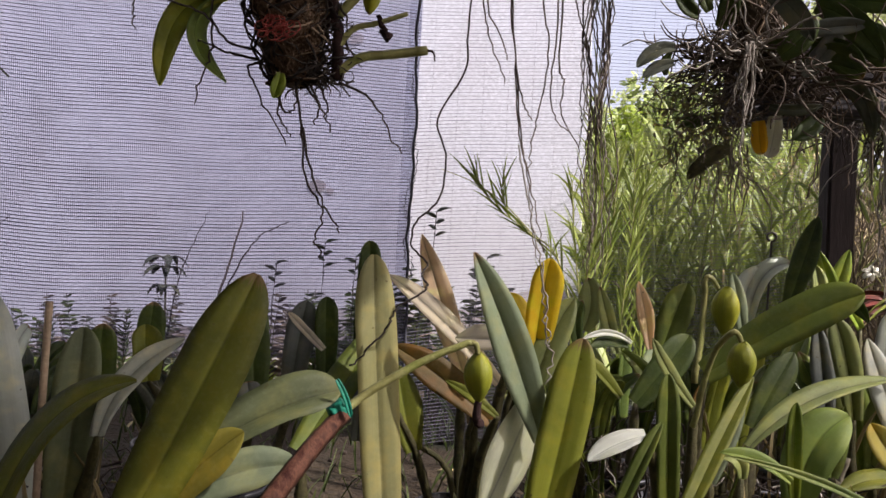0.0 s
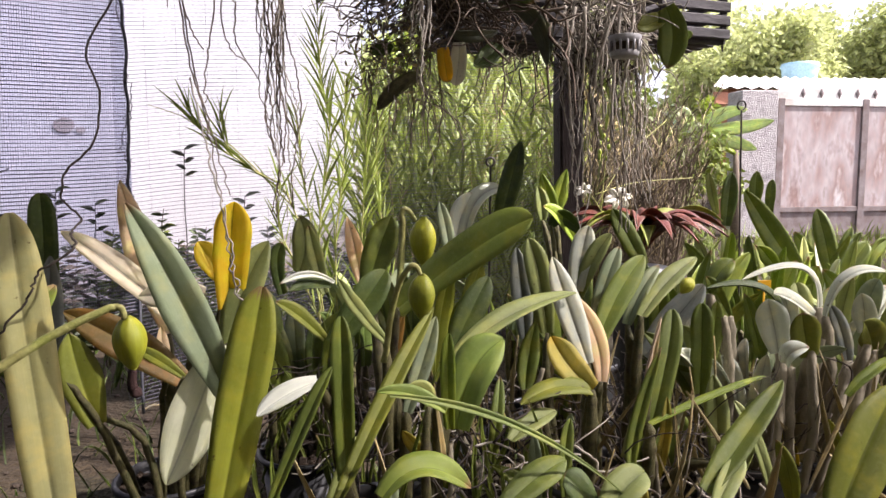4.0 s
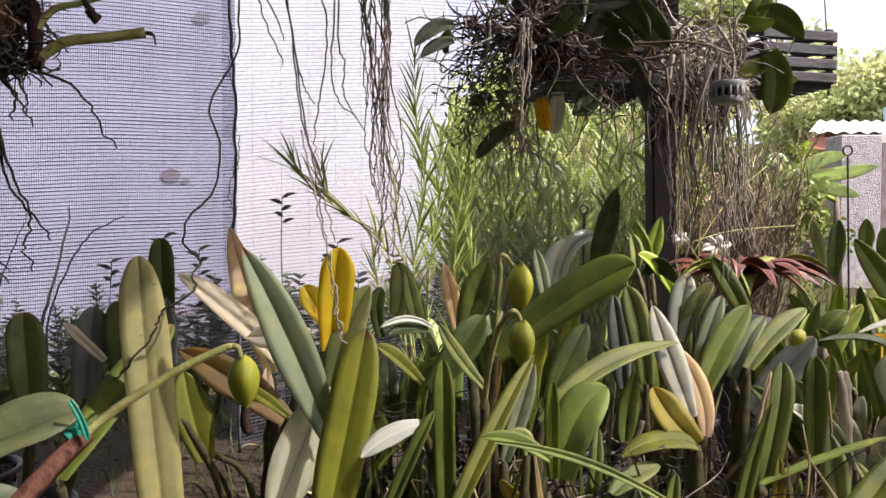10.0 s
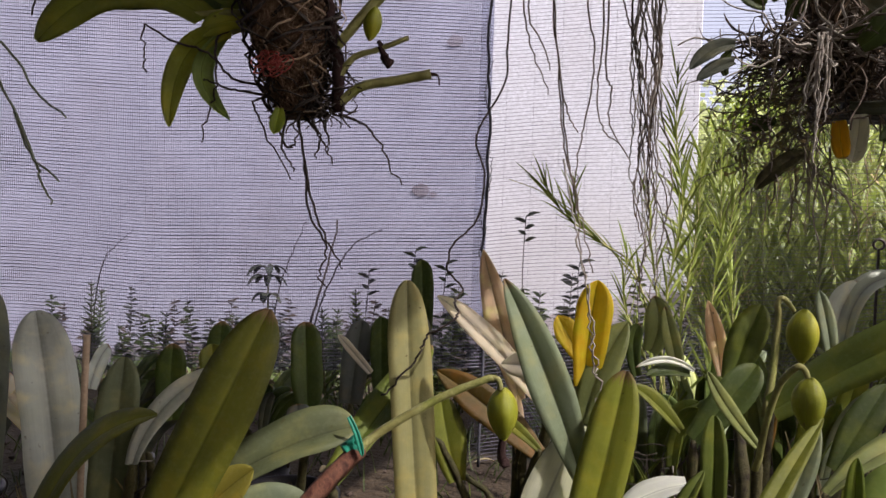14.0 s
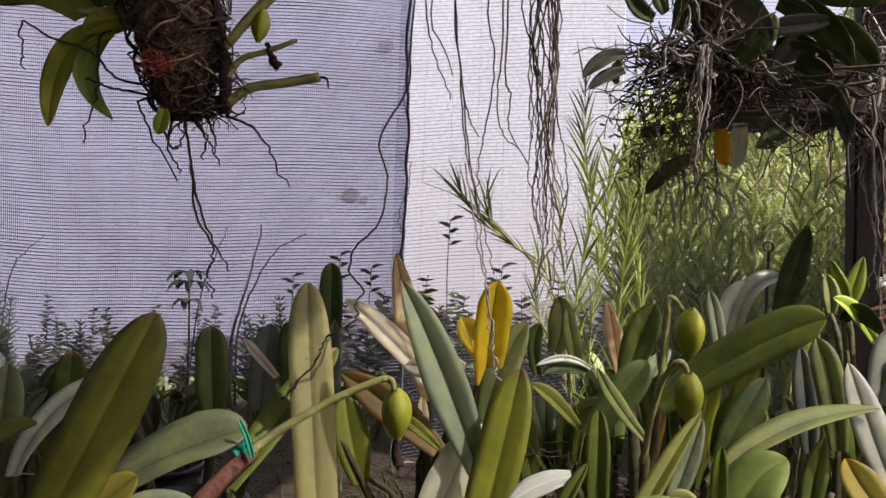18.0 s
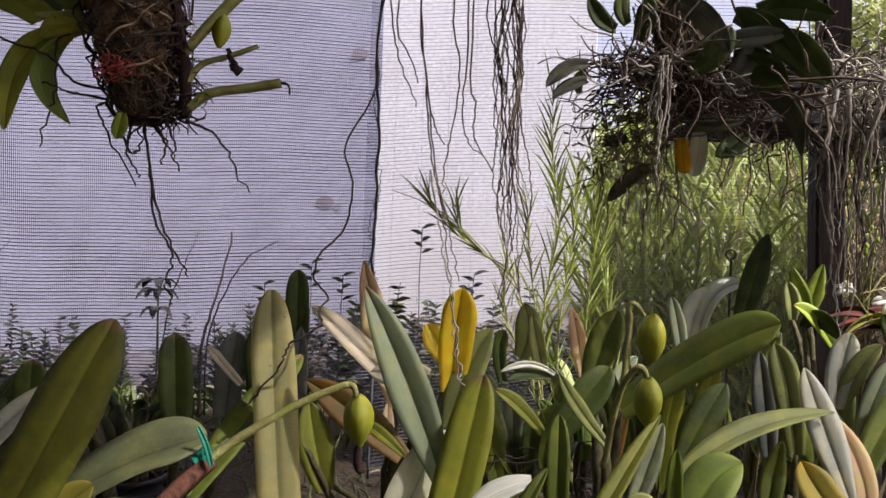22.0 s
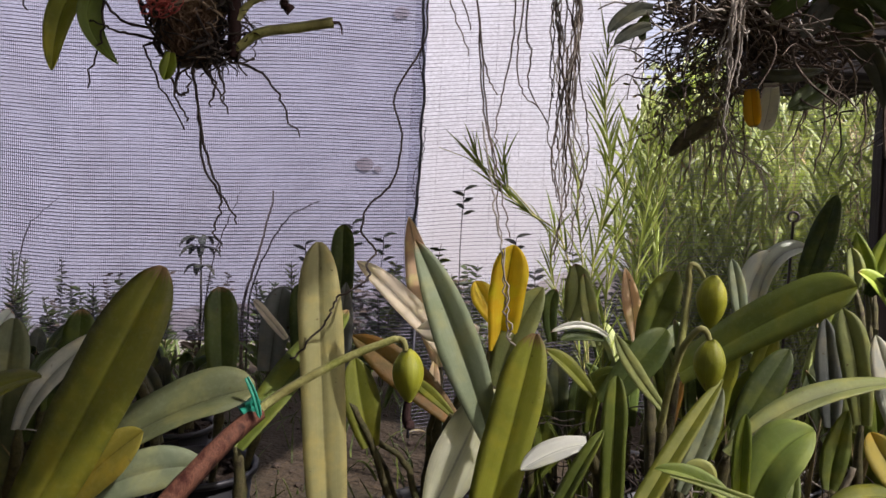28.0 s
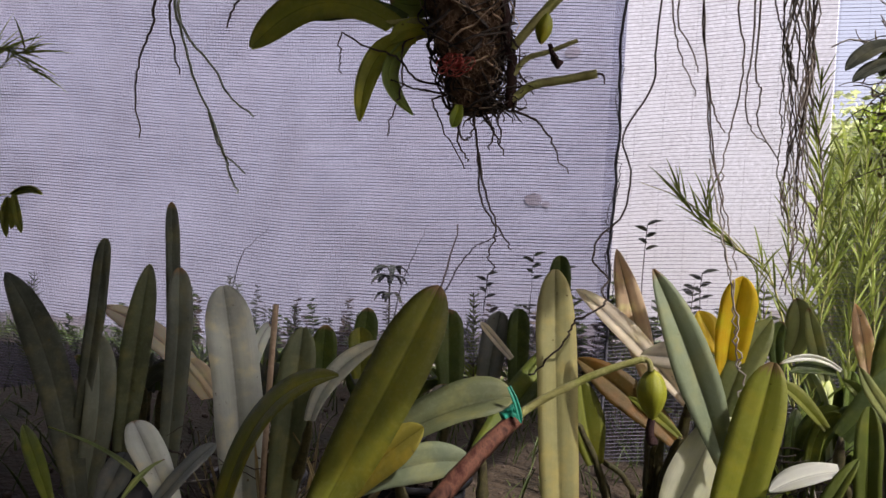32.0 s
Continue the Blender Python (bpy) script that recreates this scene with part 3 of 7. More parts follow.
def ground_height(x, y):
    far = max(0.0, math.hypot(x, y) - 2.5)
    behind = max(0.0, min(1.0, (y - 2.2) / 1.8)) * max(0.0, min(1.0, (0.2 - x) / 2.0)) if y < 6 else 0.0
    return GZ - 0.02 * min(far, 5) - 0.36 * behind + 0.012 * noise.noise(Vector((x * 3, y * 3, 0)))


xs = [-400, -120, -40, -14] + [-8 + 0.25 * i for i in range(65)] + [14, 40, 120, 400]
ys = [-400, -120, -40, -14] + [-8 + 0.25 * i for i in range(81)] + [18, 40, 120, 400]
gv = [(x, y, ground_height(x, y)) for y in ys for x in xs]
gf = [(j * len(xs) + i, j * len(xs) + i + 1, (j + 1) * len(xs) + i + 1, (j + 1) * len(xs) + i) for j in range(len(ys) - 1) for i in range(len(xs) - 1)]
tagged(link_mesh("ground", gv, gf, GROUND), "bare brown earth with gravel and moss", "ground", kind="structure")

# the neighbour's white wall behind the net
wall = thing("wall_north", (-2.5, 4.0, 0), "white painted house wall, bare red render at its foot", "wall", kind="structure")
box("wall_panel", (-9.0, 4.0, -0.8), (0.45, 4.18, 3.4), WALLPAINT, wall)
fv, steps = [], 110
for i in range(steps + 1):
    x = -9.0 + 9.45 * i / steps
    top = -0.18 + 0.56 * max(0.0, min(1.0, (x + 3.4) / 3.6)) + 0.10 * noise.noise(Vector((x * 1.7, 0, 0))) + 0.05 * noise.noise(Vector((x * 6, 3, 0)))
    fv += [(x, 3.996, -0.8), (x, 3.996, top)]
link_mesh("wall_foot", fv, [(2 * i, 2 * i + 2, 2 * i + 3, 2 * i + 1) for i in range(steps)], WALLBASE, wall, "bare pinkish render with a ragged edge", smooth=False)

for px, pz, pr in ((-1.10, 0.955, 0.055), (-1.02, 0.93, 0.025), (-0.914, 1.834, 0.05)):
    ring = [(px + pr * (1 + 0.4 * noise.noise(Vector((px, pz, k)))) * math.cos(0.393 * k), 3.996, pz + 0.7 * pr * (1 + 0.4 * noise.noise(Vector((pz, px, k * 0.7)))) * math.sin(0.393 * k)) for k in range(16)]
    link_mesh("bare_patch", ring + [(x, 4.02, z) for x, y, z in ring], [tuple(range(16))] + [(k, k + 16, (k + 1) % 16 + 16, (k + 1) % 16)[::-1] for k in range(16)], WALLBASE, wall, "peeled patch of bare render", smooth=False)



def net_wave(x, z):
    return 0.012 * math.sin(x * 5.1 + z * 1.3) + 0.018 * noise.noise(Vector((x * 1.6, z * 1.6, 3.0)))


def net_panel(name, x0, x1, z0, z1, dy, dx_thread, dz_thread, label, film=None, r=0.00075, tilt=0.0, foot=lambda x: -9.0):
    """A hanging net of crossing threads, with a thin film of filaments between them."""
    p = thing(name, ((x0 + x1) / 2, net_y((x0 + x1) / 2) + dy, z0), label, "shade net", kind="structure")
    sag = lambda x, z: -tilt * (x + 0.13) + 0.012 * math.sin(x * 3.3 + 1.0) + 0.008 * noise.noise(Vector((x * 4, z * 2, 9)))
    P = lambda x, z: Vector((x, net_y(x) + dy + net_wave(x, z), z + sag(x, z)))
    pieces = []
    nx, nz = int((x1 - x0) / 0.035), int((z1 - z0) / 0.06)
    uneven = lambda x, z: 1.15 + 0.55 * noise.noise(Vector((x * 9, z * 60, 5))) + 0.45 * noise.noise(Vector((x * 2.1, z * 7, 8)))
    for i in range(int((z1 - z0) / dz_thread)):
        z = z0 + i * dz_thread
        along = [x0 + (x1 - x0) * k / nx for k in range(nx + 1) if foot(x0 + (x1 - x0) * k / nx) <= z]
        if len(along) > 2:
            pieces.append(tube_data([P(x, z) for x in along], [r * uneven(x, z) for x in along], 3))
    rows = merge(pieces)
    tagged(link_mesh("weft", rows[0], rows[1], THREAD, p), kind="stuff")
    pieces = []
    for i in range(int((x1 - x0) / dx_thread)):
        x = x0 + i * dx_thread
        za = max(z0, foot(x))
        pieces.append(tube_data([P(x, za + (z1 - za) * k / nz) for k in range(nz + 1)], [r * (0.52 + 0.26 * noise.noise(Vector((x * 14, 2.0, k * 0.35)))) for k in range(nz + 1)], 3))
    cols = merge(pieces)
    tagged(link_mesh("warp", cols[0], cols[1], THREAD, p), kind="stuff")
    if film:
        lower = lambda x: max(z0, foot(x))
        v = [P(x0 + (x1 - x0) * i / nx, z1 + (lower(x0 + (x1 - x0) * i / nx) - z1) * (1 - k / nz)) + Vector((0, 0.003, 0)) for k in range(nz + 1) for i in range(nx + 1)]
        f = [(k * (nx + 1) + i, k * (nx + 1) + i + 1, (k + 1) * (nx + 1) + i + 1, (k + 1) * (nx + 1) + i) for k in range(nz) for i in range(nx)]
        link_mesh("film", v, f, film, p)
    return p


NETFOOT = 0.16
net_a = net_panel("net_left", -3.4, -0.13, NETFOOT, 1.75, 0.0, 0.0040, 0.0076, "grey-white woven shade net, dark frayed selvage", VEIL, 0.0009, foot=lambda x: 0.385 - 0.27 * min(0.7, max(0.0, -0.9 - x)))
root(net_a, [(-0.13, net_y(-0.13), 0.16), (-0.126, net_y(-0.13) - 0.004, 0.5), (-0.135, net_y(-0.13) - 0.004, 0.7), (-0.128, net_y(-0.13) - 0.004, 0.9), (-0.138, net_y(-0.13) - 0.004, 1.1), (-0.12, net_y(-0.13) - 0.004, 1.35), (-0.13, net_y(-0.13), 1.75)], 0.0036, 0.0036, SELVAGE, 0.007, "selvage")
for k in range(5):
    z0, dx = (0.52, 0.70, 0.60, 0.78, 0.98)[k], (0.010, -0.012, -0.008, 0.008, -0.007)[k]
    root(net_a, [(-0.130, net_y(-0.13) - 0.005, z0), (-0.131 + dx, net_y(-0.13) - 0.006, z0 + 0.03), (-0.130 + dx * 1.2, net_y(-0.13) - 0.006, z0 + 0.07), (-0.129, net_y(-0.13) - 0.005, z0 + 0.12)], 0.0014, 0.001, SELVAGE, 0.005, "frayed_strand")
net_panel("net_right", -0.16, 0.98, 0.16, 1.75, 0.02, 0.06, 0.0086, "thin pale shade net hung taut to a post", FINEVEIL, 0.0005, -0.09)

# unseen walls and roofs, added to close the place and shape the light
back = thing("wall_south", (0, -2.2, 0), "plain dark unseen closing wall behind the camera", "wall", kind="structure")
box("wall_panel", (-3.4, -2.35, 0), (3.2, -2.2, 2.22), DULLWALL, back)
west = thing("wall_west", (-3.3, -0.8, 0), "plain dark unseen closing wall at the left", "wall", kind="structure")
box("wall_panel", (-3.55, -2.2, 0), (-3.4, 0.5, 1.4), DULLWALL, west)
# added dark sheet: keeps sky and sun off the left of the bed
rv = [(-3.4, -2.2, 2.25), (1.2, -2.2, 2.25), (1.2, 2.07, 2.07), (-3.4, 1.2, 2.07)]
tagged(link_mesh("ceiling_west", rv, [(0, 1, 2, 3)], DULLWALL), "unseen dark sheet added overhead to hold back light", "ceiling", kind="structure")
# unseen cloth: diffuses the sun, its cream tint warms the bed's light
rv = [(1.2, -2.2, 2.24), (2.7, -2.2, 2.25), (2.7, 0.85, 2.12), (1.2, 0.85, 2.12)]
tagged(link_mesh("ceiling", rv, [(0, 1, 2, 3)], ROOFNET), "unseen cream shade cloth overhead that softens the light", "ceiling", kind="structure")
# added only to keep the sun off the wooden post
rv = [(1.2, 1.45, 2.09), (2.8, 1.45, 2.09), (2.8, 2.15, 2.07), (1.2, 2.07, 2.07)]
tagged(link_mesh("shade_strip_north", rv, [(0, 1, 2, 3)], DULLWALL), "unseen dark strip added to shade the post", "ceiling", kind="structure")

# ---- the plants in pots ----
PLANT_A = orchid((0.063, 1.046), "orchid with grey-green, amber and dry peach leaves in a black pot", 0.068, 0.27)
PLANT_B = orchid((-0.10, 0.78), "orchid with long olive and pale yellow leaves in a pot", 0.085, 0.27)
PLANT_C = orchid((-0.42, 0.74), "orchid with tall pale-sheened and dark strap leaves in a pot", 0.095, 0.27)
PLANT_D = orchid((-0.32, 1.08), "orchid with short dark green leaves in a pot", 0.085, 0.27)
PLANT_E = orchid((0.36, 0.88), "orchid with dark green leaves and two seed pods", 0.09, 0.27)
PLANT_F = orchid((0.66, 0.95), "crowded orchid with sage, amber and green leaves", 0.09, 0.27)
PLANT_G = orchid((0.80, 1.42), "young orchid with fresh green leaf fans in a pot", 0.07, 0.30)
PLANT_H = orchid((1.03, 1.08), "cane orchid with curled pale-sheened leaves on thick grey canes", 0.11, 0.25, CANE, 0.011)
leaf(PLANT_A, (0.173, 0.860, 0.435), (0.132, 0.845, 0.549), (0.085, 0.830, 0.653), 0.049, GREY, 15, 0.3)
leaf(PLANT_A, (0.169, 0.800, 0.313), (0.196, 0.829, 0.444), (0.217, 0.857, 0.558), 0.055, CHART, -10, 1.5)
leaf(PLANT_A, (0.167, 0.880, 0.489), (0.138, 0.860, 0.411), (0.110, 0.840, 0.344), 0.068, UNDER, -40, 0.6)
leaf(PLANT_A, (0.164, 0.950, 0.472), (0.183, 0.965, 0.540), (0.213, 0.980, 0.597), 0.047, SAGE, -25, 0.8)
leaf(PLANT_A, (0.163, 0.970, 0.515), (0.169, 0.960, 0.591), (0.177, 0.950, 0.649), 0.045, AMBER, 15, 1.6)
leaf(PLANT_A, (0.159, 1.000, 0.539), (0.137, 1.000, 0.573), (0.123, 1.000, 0.597), 0.034, AMBER, 30, 0.8)
leaf(PLANT_A, (0.117, 1.000, 0.469), (0.022, 1.020, 0.558), (-0.056, 1.040, 0.610), 0.037, CREAM, 25, 0.2)
leaf(PLANT_A, (0.059, 1.100, 0.456), (0.006, 1.175, 0.572), (-0.041, 1.250, 0.675), 0.048, PEACH, 0, 0.0)
leaf(PLANT_A, (0.141, 0.930, 0.540), (0.097, 0.950, 0.537), (0.055, 0.970, 0.533), 0.041, CREAM, 40, 0.2)
leaf(PLANT_A, (0.112, 0.945, 0.427), (0.042, 0.950, 0.480), (-0.027, 0.955, 0.519), 0.046, RUST, 20, 0.5)
leaf(PLANT_A, (0.120, 0.900, 0.447), (0.085, 0.915, 0.468), (0.049, 0.930, 0.482), 0.016, OLIVE, 20, .4)
leaf(PLANT_A, (0.012, 0.930, 0.385), (-0.005, 0.935, 0.442), (-0.017, 0.94, 0.495), 0.046, OLIVE, 0, 0.6)
leaf(PLANT_A, (0.086, 0.970, 0.405), (0.078, 0.985, 0.445), (0.073, 1.000, 0.488), 0.018, PEACH, 20, 0.8)
leaf(PLANT_B, (0.001, 0.840, 0.255), (-0.024, 0.853, 0.472), (-0.041, 0.865, 0.643), 0.052, PALE, 0, 1.7)
leaf(PLANT_B, (-0.103, 1.090, 0.402), (-0.097, 1.090, 0.564), (-0.098, 1.090, 0.659), 0.037, DARK, 0, 1.8)
leaf(PLANT_B, (-0.096, 1.060, 0.353), (-0.089, 1.070, 0.475), (-0.086, 1.080, 0.574), 0.035, SLATE, 0, 0.8)
leaf(PLANT_B, (-0.202, 0.600, 0.374), (-0.146, 0.637, 0.517), (-0.113, 0.675, 0.622), 0.065, BRONZE, -8, 1.1)
leaf(PLANT_B, (-0.161, 0.660, 0.448), (-0.094, 0.685, 0.488), (-0.034, 0.710, 0.508), 0.054, MOSS, -30, 1.7)
leaf(PLANT_B, (-0.185, 0.630, 0.399), (-0.113, 0.650, 0.436), (-0.060, 0.670, 0.441), 0.040, GREY, -22, 0.8)
leaf(PLANT_B, (-0.190, 0.625, 0.392), (-0.148, 0.632, 0.440), (-0.105, 0.640, 0.478), 0.040, OCHRE, -20, 1.3, False)
leaf(PLANT_B, (-0.103, 0.800, 0.413), (-0.066, 0.885, 0.493), (-0.041, 0.970, 0.550), 0.050, LEAF, -30, 0.8)
leaf(PLANT_C, (-0.381, 0.700, 0.299), (-0.432, 0.730, 0.453), (-0.493, 0.760, 0.588), 0.067, SHEEN, 0, 1.6)
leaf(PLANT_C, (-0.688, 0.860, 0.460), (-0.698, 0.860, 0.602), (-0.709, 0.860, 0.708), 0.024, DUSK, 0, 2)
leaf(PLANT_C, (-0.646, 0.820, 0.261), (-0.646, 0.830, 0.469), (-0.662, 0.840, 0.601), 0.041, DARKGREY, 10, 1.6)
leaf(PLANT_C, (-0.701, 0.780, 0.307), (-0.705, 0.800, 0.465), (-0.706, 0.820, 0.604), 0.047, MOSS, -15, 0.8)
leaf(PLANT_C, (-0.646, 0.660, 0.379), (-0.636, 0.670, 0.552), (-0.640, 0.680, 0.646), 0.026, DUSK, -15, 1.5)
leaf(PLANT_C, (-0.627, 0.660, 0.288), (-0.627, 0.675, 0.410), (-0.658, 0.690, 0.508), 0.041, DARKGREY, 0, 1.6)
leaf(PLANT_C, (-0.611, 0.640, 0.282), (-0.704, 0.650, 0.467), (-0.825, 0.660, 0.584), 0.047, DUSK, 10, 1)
leaf(PLANT_C, (-0.312, 0.680, 0.322), (-0.315, 0.700, 0.455), (-0.321, 0.720, 0.551), 0.045, MOSS, 0, 1.6)
leaf(PLANT_C, (-0.316, 0.580, 0.355), (-0.284, 0.610, 0.471), (-0.212, 0.640, 0.517), 0.046, BRONZE, -50, 0.8)
leaf(PLANT_C, (-0.274, 0.680, 0.448), (-0.268, 0.720, 0.500), (-0.227, 0.760, 0.540), 0.026, SHEEN, -30, 0.8)
leaf(PLANT_C, (-0.382, 0.580, 0.353), (-0.446, 0.600, 0.399), (-0.496, 0.620, 0.424), 0.040, SHEEN, 10, 0.8)
leaf(PLANT_C, (-0.395, 0.560, 0.353), (-0.374, 0.590, 0.396), (-0.361, 0.620, 0.420), 0.028, SLATE, -40, 0.8)
leaf(PLANT_C, (-0.588, 0.580, 0.314), (-0.649, 0.600, 0.354), (-0.707, 0.620, 0.383), 0.022, LEAF, 0, 0.8)
leaf(PLANT_C, (-0.401, 0.560, 0.380), (-0.503, 0.590, 0.391), (-0.656, 0.620, 0.390), 0.008, GRASS, 30, 0.8)
leaf(PLANT_C, (-0.428, 0.550, 0.362), (-0.416, 0.565, 0.388), (-0.399, 0.580, 0.405), 0.009, GRASS, -30, 0.8)
leaf(PLANT_C, (-0.520, 0.600, 0.323), (-0.516, 0.615, 0.354), (-0.518, 0.630, 0.378), 0.036, SLATE, -10, 0.8)
leaf(PLANT_C, (-0.637, 0.900, 0.380), (-0.809, 0.940, 0.457), (-1.011, 0.980, 0.497), 0.056, CREAM, 30, 0.8)
leaf(PLANT_C, (-0.604, 0.900, 0.371), (-0.672, 0.910, 0.417), (-0.709, 0.920, 0.431), 0.031, CREAM, 20, 0.8)
leaf(PLANT_D, (-0.490, 1.020, 0.386), (-0.495, 1.020, 0.445), (-0.492, 1.020, 0.510), 0.046, DARK, 0, 1.8)
leaf(PLANT_D, (-0.464, 1.100, 0.428), (-0.461, 1.100, 0.481), (-0.457, 1.100, 0.539), 0.045, DARK, 10, 1.8)
leaf(PLANT_D, (-0.432, 1.050, 0.420), (-0.437, 1.050, 0.464), (-0.441, 1.050, 0.509), 0.046, OLIVE, 0, 1.8)
leaf(PLANT_D, (-0.238, 1.000, 0.428), (-0.248, 1.010, 0.497), (-0.257, 1.020, 0.561), 0.047, DARK, 0, 1.8)
leaf(PLANT_D, (-0.216, 1.100, 0.423), (-0.208, 1.100, 0.491), (-0.198, 1.100, 0.558), 0.046, SLATE, 0, 1.8)
leaf(PLANT_D, (-0.161, 1.100, 0.440), (-0.164, 1.100, 0.506), (-0.166, 1.100, 0.566), 0.038, DARK, 0, 1.8)
leaf(PLANT_D, (-0.589, 0.950, 0.442), (-0.598, 0.975, 0.478), (-0.600, 1.000, 0.501), 0.028, SHEEN, 30, 1.8)
leaf(PLANT_D, (-0.219, 0.950, 0.405), (-0.225, 0.950, 0.434), (-0.229, 0.950, 0.455), 0.034, SLATE, 0, 1.8)
leaf(PLANT_D, (-0.132, 0.980, 0.502), (-0.160, 0.990, 0.523), (-0.193, 1.000, 0.549), 0.013, CREAM, 20, 1.8)
leaf(PLANT_E, (0.373, 0.920, 0.517), (0.465, 0.893, 0.592), (0.529, 0.867, 0.630), 0.054, LEAF, -38, 1.7)
leaf(PLANT_E, (0.340, 1.030, 0.525), (0.359, 1.040, 0.579), (0.376, 1.050, 0.623), 0.044, LEAF, 0, 0.8)
leaf(PLANT_E, (0.293, 0.930, 0.471), (0.335, 0.945, 0.524), (0.361, 0.960, 0.559), 0.042, DARK, -10, 0.8)
leaf(PLANT_E, (0.357, 0.900, 0.479), (0.322, 0.890, 0.524), (0.301, 0.880, 0.561), 0.019, SAGE, 20, 0.3)
leaf(PLANT_E, (0.334, 1.080, 0.521), (0.326, 1.090, 0.574), (0.315, 1.100, 0.620), 0.025, PEACH, 0, 0.1)
leaf(PLANT_E, (0.304, 0.760, 0.371), (0.303, 0.775, 0.461), (0.302, 0.790, 0.535), 0.024, LEAF, 0, 1.7)
leaf(PLANT_E, (0.233, 0.720, 0.372), (0.266, 0.740, 0.443), (0.292, 0.760, 0.490), 0.018, LEAF, -25, 0.8)
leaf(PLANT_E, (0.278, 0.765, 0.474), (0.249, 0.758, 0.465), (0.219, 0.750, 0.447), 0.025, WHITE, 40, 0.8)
leaf(PLANT_E, (0.295, 0.720, 0.367), (0.352, 0.785, 0.456), (0.408, 0.850, 0.529), 0.022, OLIVE, -20, 0.3)
leaf(PLANT_E, (0.402, 0.700, 0.441), (0.401, 0.705, 0.492), (0.403, 0.710, 0.531), 0.015, LIME, 0, 0.8)
leaf(PLANT_E, (0.412, 0.720, 0.433), (0.429, 0.730, 0.486), (0.463, 0.740, 0.516), 0.049, LIGHT, -15, 0.8)
leaf(PLANT_E, (0.345, 0.690, 0.480), (0.462, 0.675, 0.449), (0.571, 0.665, 0.372), 0.009, GRASS, 0, 0.8)
leaf(PLANT_E, (0.398, 0.700, 0.459), (0.367, 0.700, 0.477), (0.334, 0.700, 0.481), 0.015, LIGHT, 20, .4)
leaf(PLANT_E, (0.430, 0.920, 0.431), (0.514, 0.950, 0.491), (0.625, 0.980, 0.518), 0.035, SAGE, -50, 0.3)
leaf(PLANT_E, (0.449, 0.970, 0.443), (0.479, 0.985, 0.497), (0.506, 1.000, 0.541), 0.040, DARK, 0, 0.8)
leaf(PLANT_E, (0.381, 0.900, 0.389), (0.403, 0.915, 0.449), (0.422, 0.930, 0.502), 0.025, GREY, 0, 0.8)
leaf(PLANT_E, (0.563, 1.190, 0.587), (0.586, 1.190, 0.671), (0.602, 1.190, 0.736), 0.039, DARK, -15, 0.3)
leaf(PLANT_E, (0.493, 1.200, 0.560), (0.507, 1.210, 0.615), (0.529, 1.220, 0.649), 0.042, SHEEN, 20, 0.8)
leaf(PLANT_E, (0.507, 1.200, 0.559), (0.529, 1.210, 0.634), (0.577, 1.220, 0.659), 0.037, SHEEN, -30, 0.8)
leaf(PLANT_E, (0.471, 1.100, 0.544), (0.465, 1.110, 0.595), (0.456, 1.120, 0.640), 0.022, GREY, 0, 0.8)
leaf(PLANT_E, (0.242, 1.150, 0.535), (0.252, 1.150, 0.579), (0.244, 1.150, 0.618), 0.040, SAGE, 0, 0.8)
leaf(PLANT_E, (0.282, 1.050, 0.516), (0.270, 1.075, 0.561), (0.259, 1.100, 0.608), 0.023, SAGE, 0, 0.8)
leaf(PLANT_F, (0.600, 1.030, 0.451), (0.592, 1.045, 0.532), (0.579, 1.060, 0.587), 0.036, SAGE, 0, 0.8)
leaf(PLANT_F, (0.573, 1.050, 0.439), (0.571, 1.065, 0.504), (0.566, 1.080, 0.572), 0.032, SLATE, 0, 0.8)
leaf(PLANT_F, (0.641, 0.970, 0.419), (0.615, 0.985, 0.500), (0.597, 1.000, 0.566), 0.040, SHEEN, 20, 0.3)
leaf(PLANT_F, (0.660, 0.970, 0.393), (0.657, 0.985, 0.450), (0.628, 1.000, 0.511), 0.029, PEACH, 20, 0.8)
leaf(PLANT_F, (0.620, 0.900, 0.405), (0.592, 0.915, 0.436), (0.574, 0.930, 0.470), 0.041, OCHRE, 10, 0.8)
leaf(PLANT_F, (0.620, 0.900, 0.405), (0.569, 0.890, 0.415), (0.520, 0.880, 0.398), 0.033, OLIVE, 40, 0.8)
leaf(PLANT_F, (0.669, 1.100, 0.499), (0.682, 1.115, 0.555), (0.698, 1.130, 0.599), 0.038, SHEEN, 0, 0.8)
leaf(PLANT_F, (0.673, 1.100, 0.490), (0.695, 1.100, 0.548), (0.724, 1.100, 0.588), 0.030, SAGE, -20, 0.8)
leaf(PLANT_F, (0.678, 1.050, 0.464), (0.705, 1.065, 0.526), (0.729, 1.080, 0.570), 0.026, GREY, -10, 0.8)
leaf(PLANT_F, (0.666, 1.000, 0.442), (0.706, 1.025, 0.506), (0.756, 1.050, 0.558), 0.040, LEAF, 0, 0.8)
leaf(PLANT_F, (0.718, 1.020, 0.461), (0.746, 1.035, 0.508), (0.780, 1.050, 0.543), 0.027, GREY, -20, 0.8)
leaf(PLANT_F, (0.731, 1.000, 0.477), (0.781, 1.025, 0.521), (0.840, 1.050, 0.554), 0.035, SAGE, -30, 0.8)
leaf(PLANT_F, (0.784, 1.100, 0.390), (0.835, 1.100, 0.448), (0.883, 1.100, 0.503), 0.049, SLATE, 0, 0.8)
leaf(PLANT_F, (0.676, 0.880, 0.304), (0.725, 0.915, 0.418), (0.752, 0.950, 0.496), 0.033, LEAF, 0, 1.5)
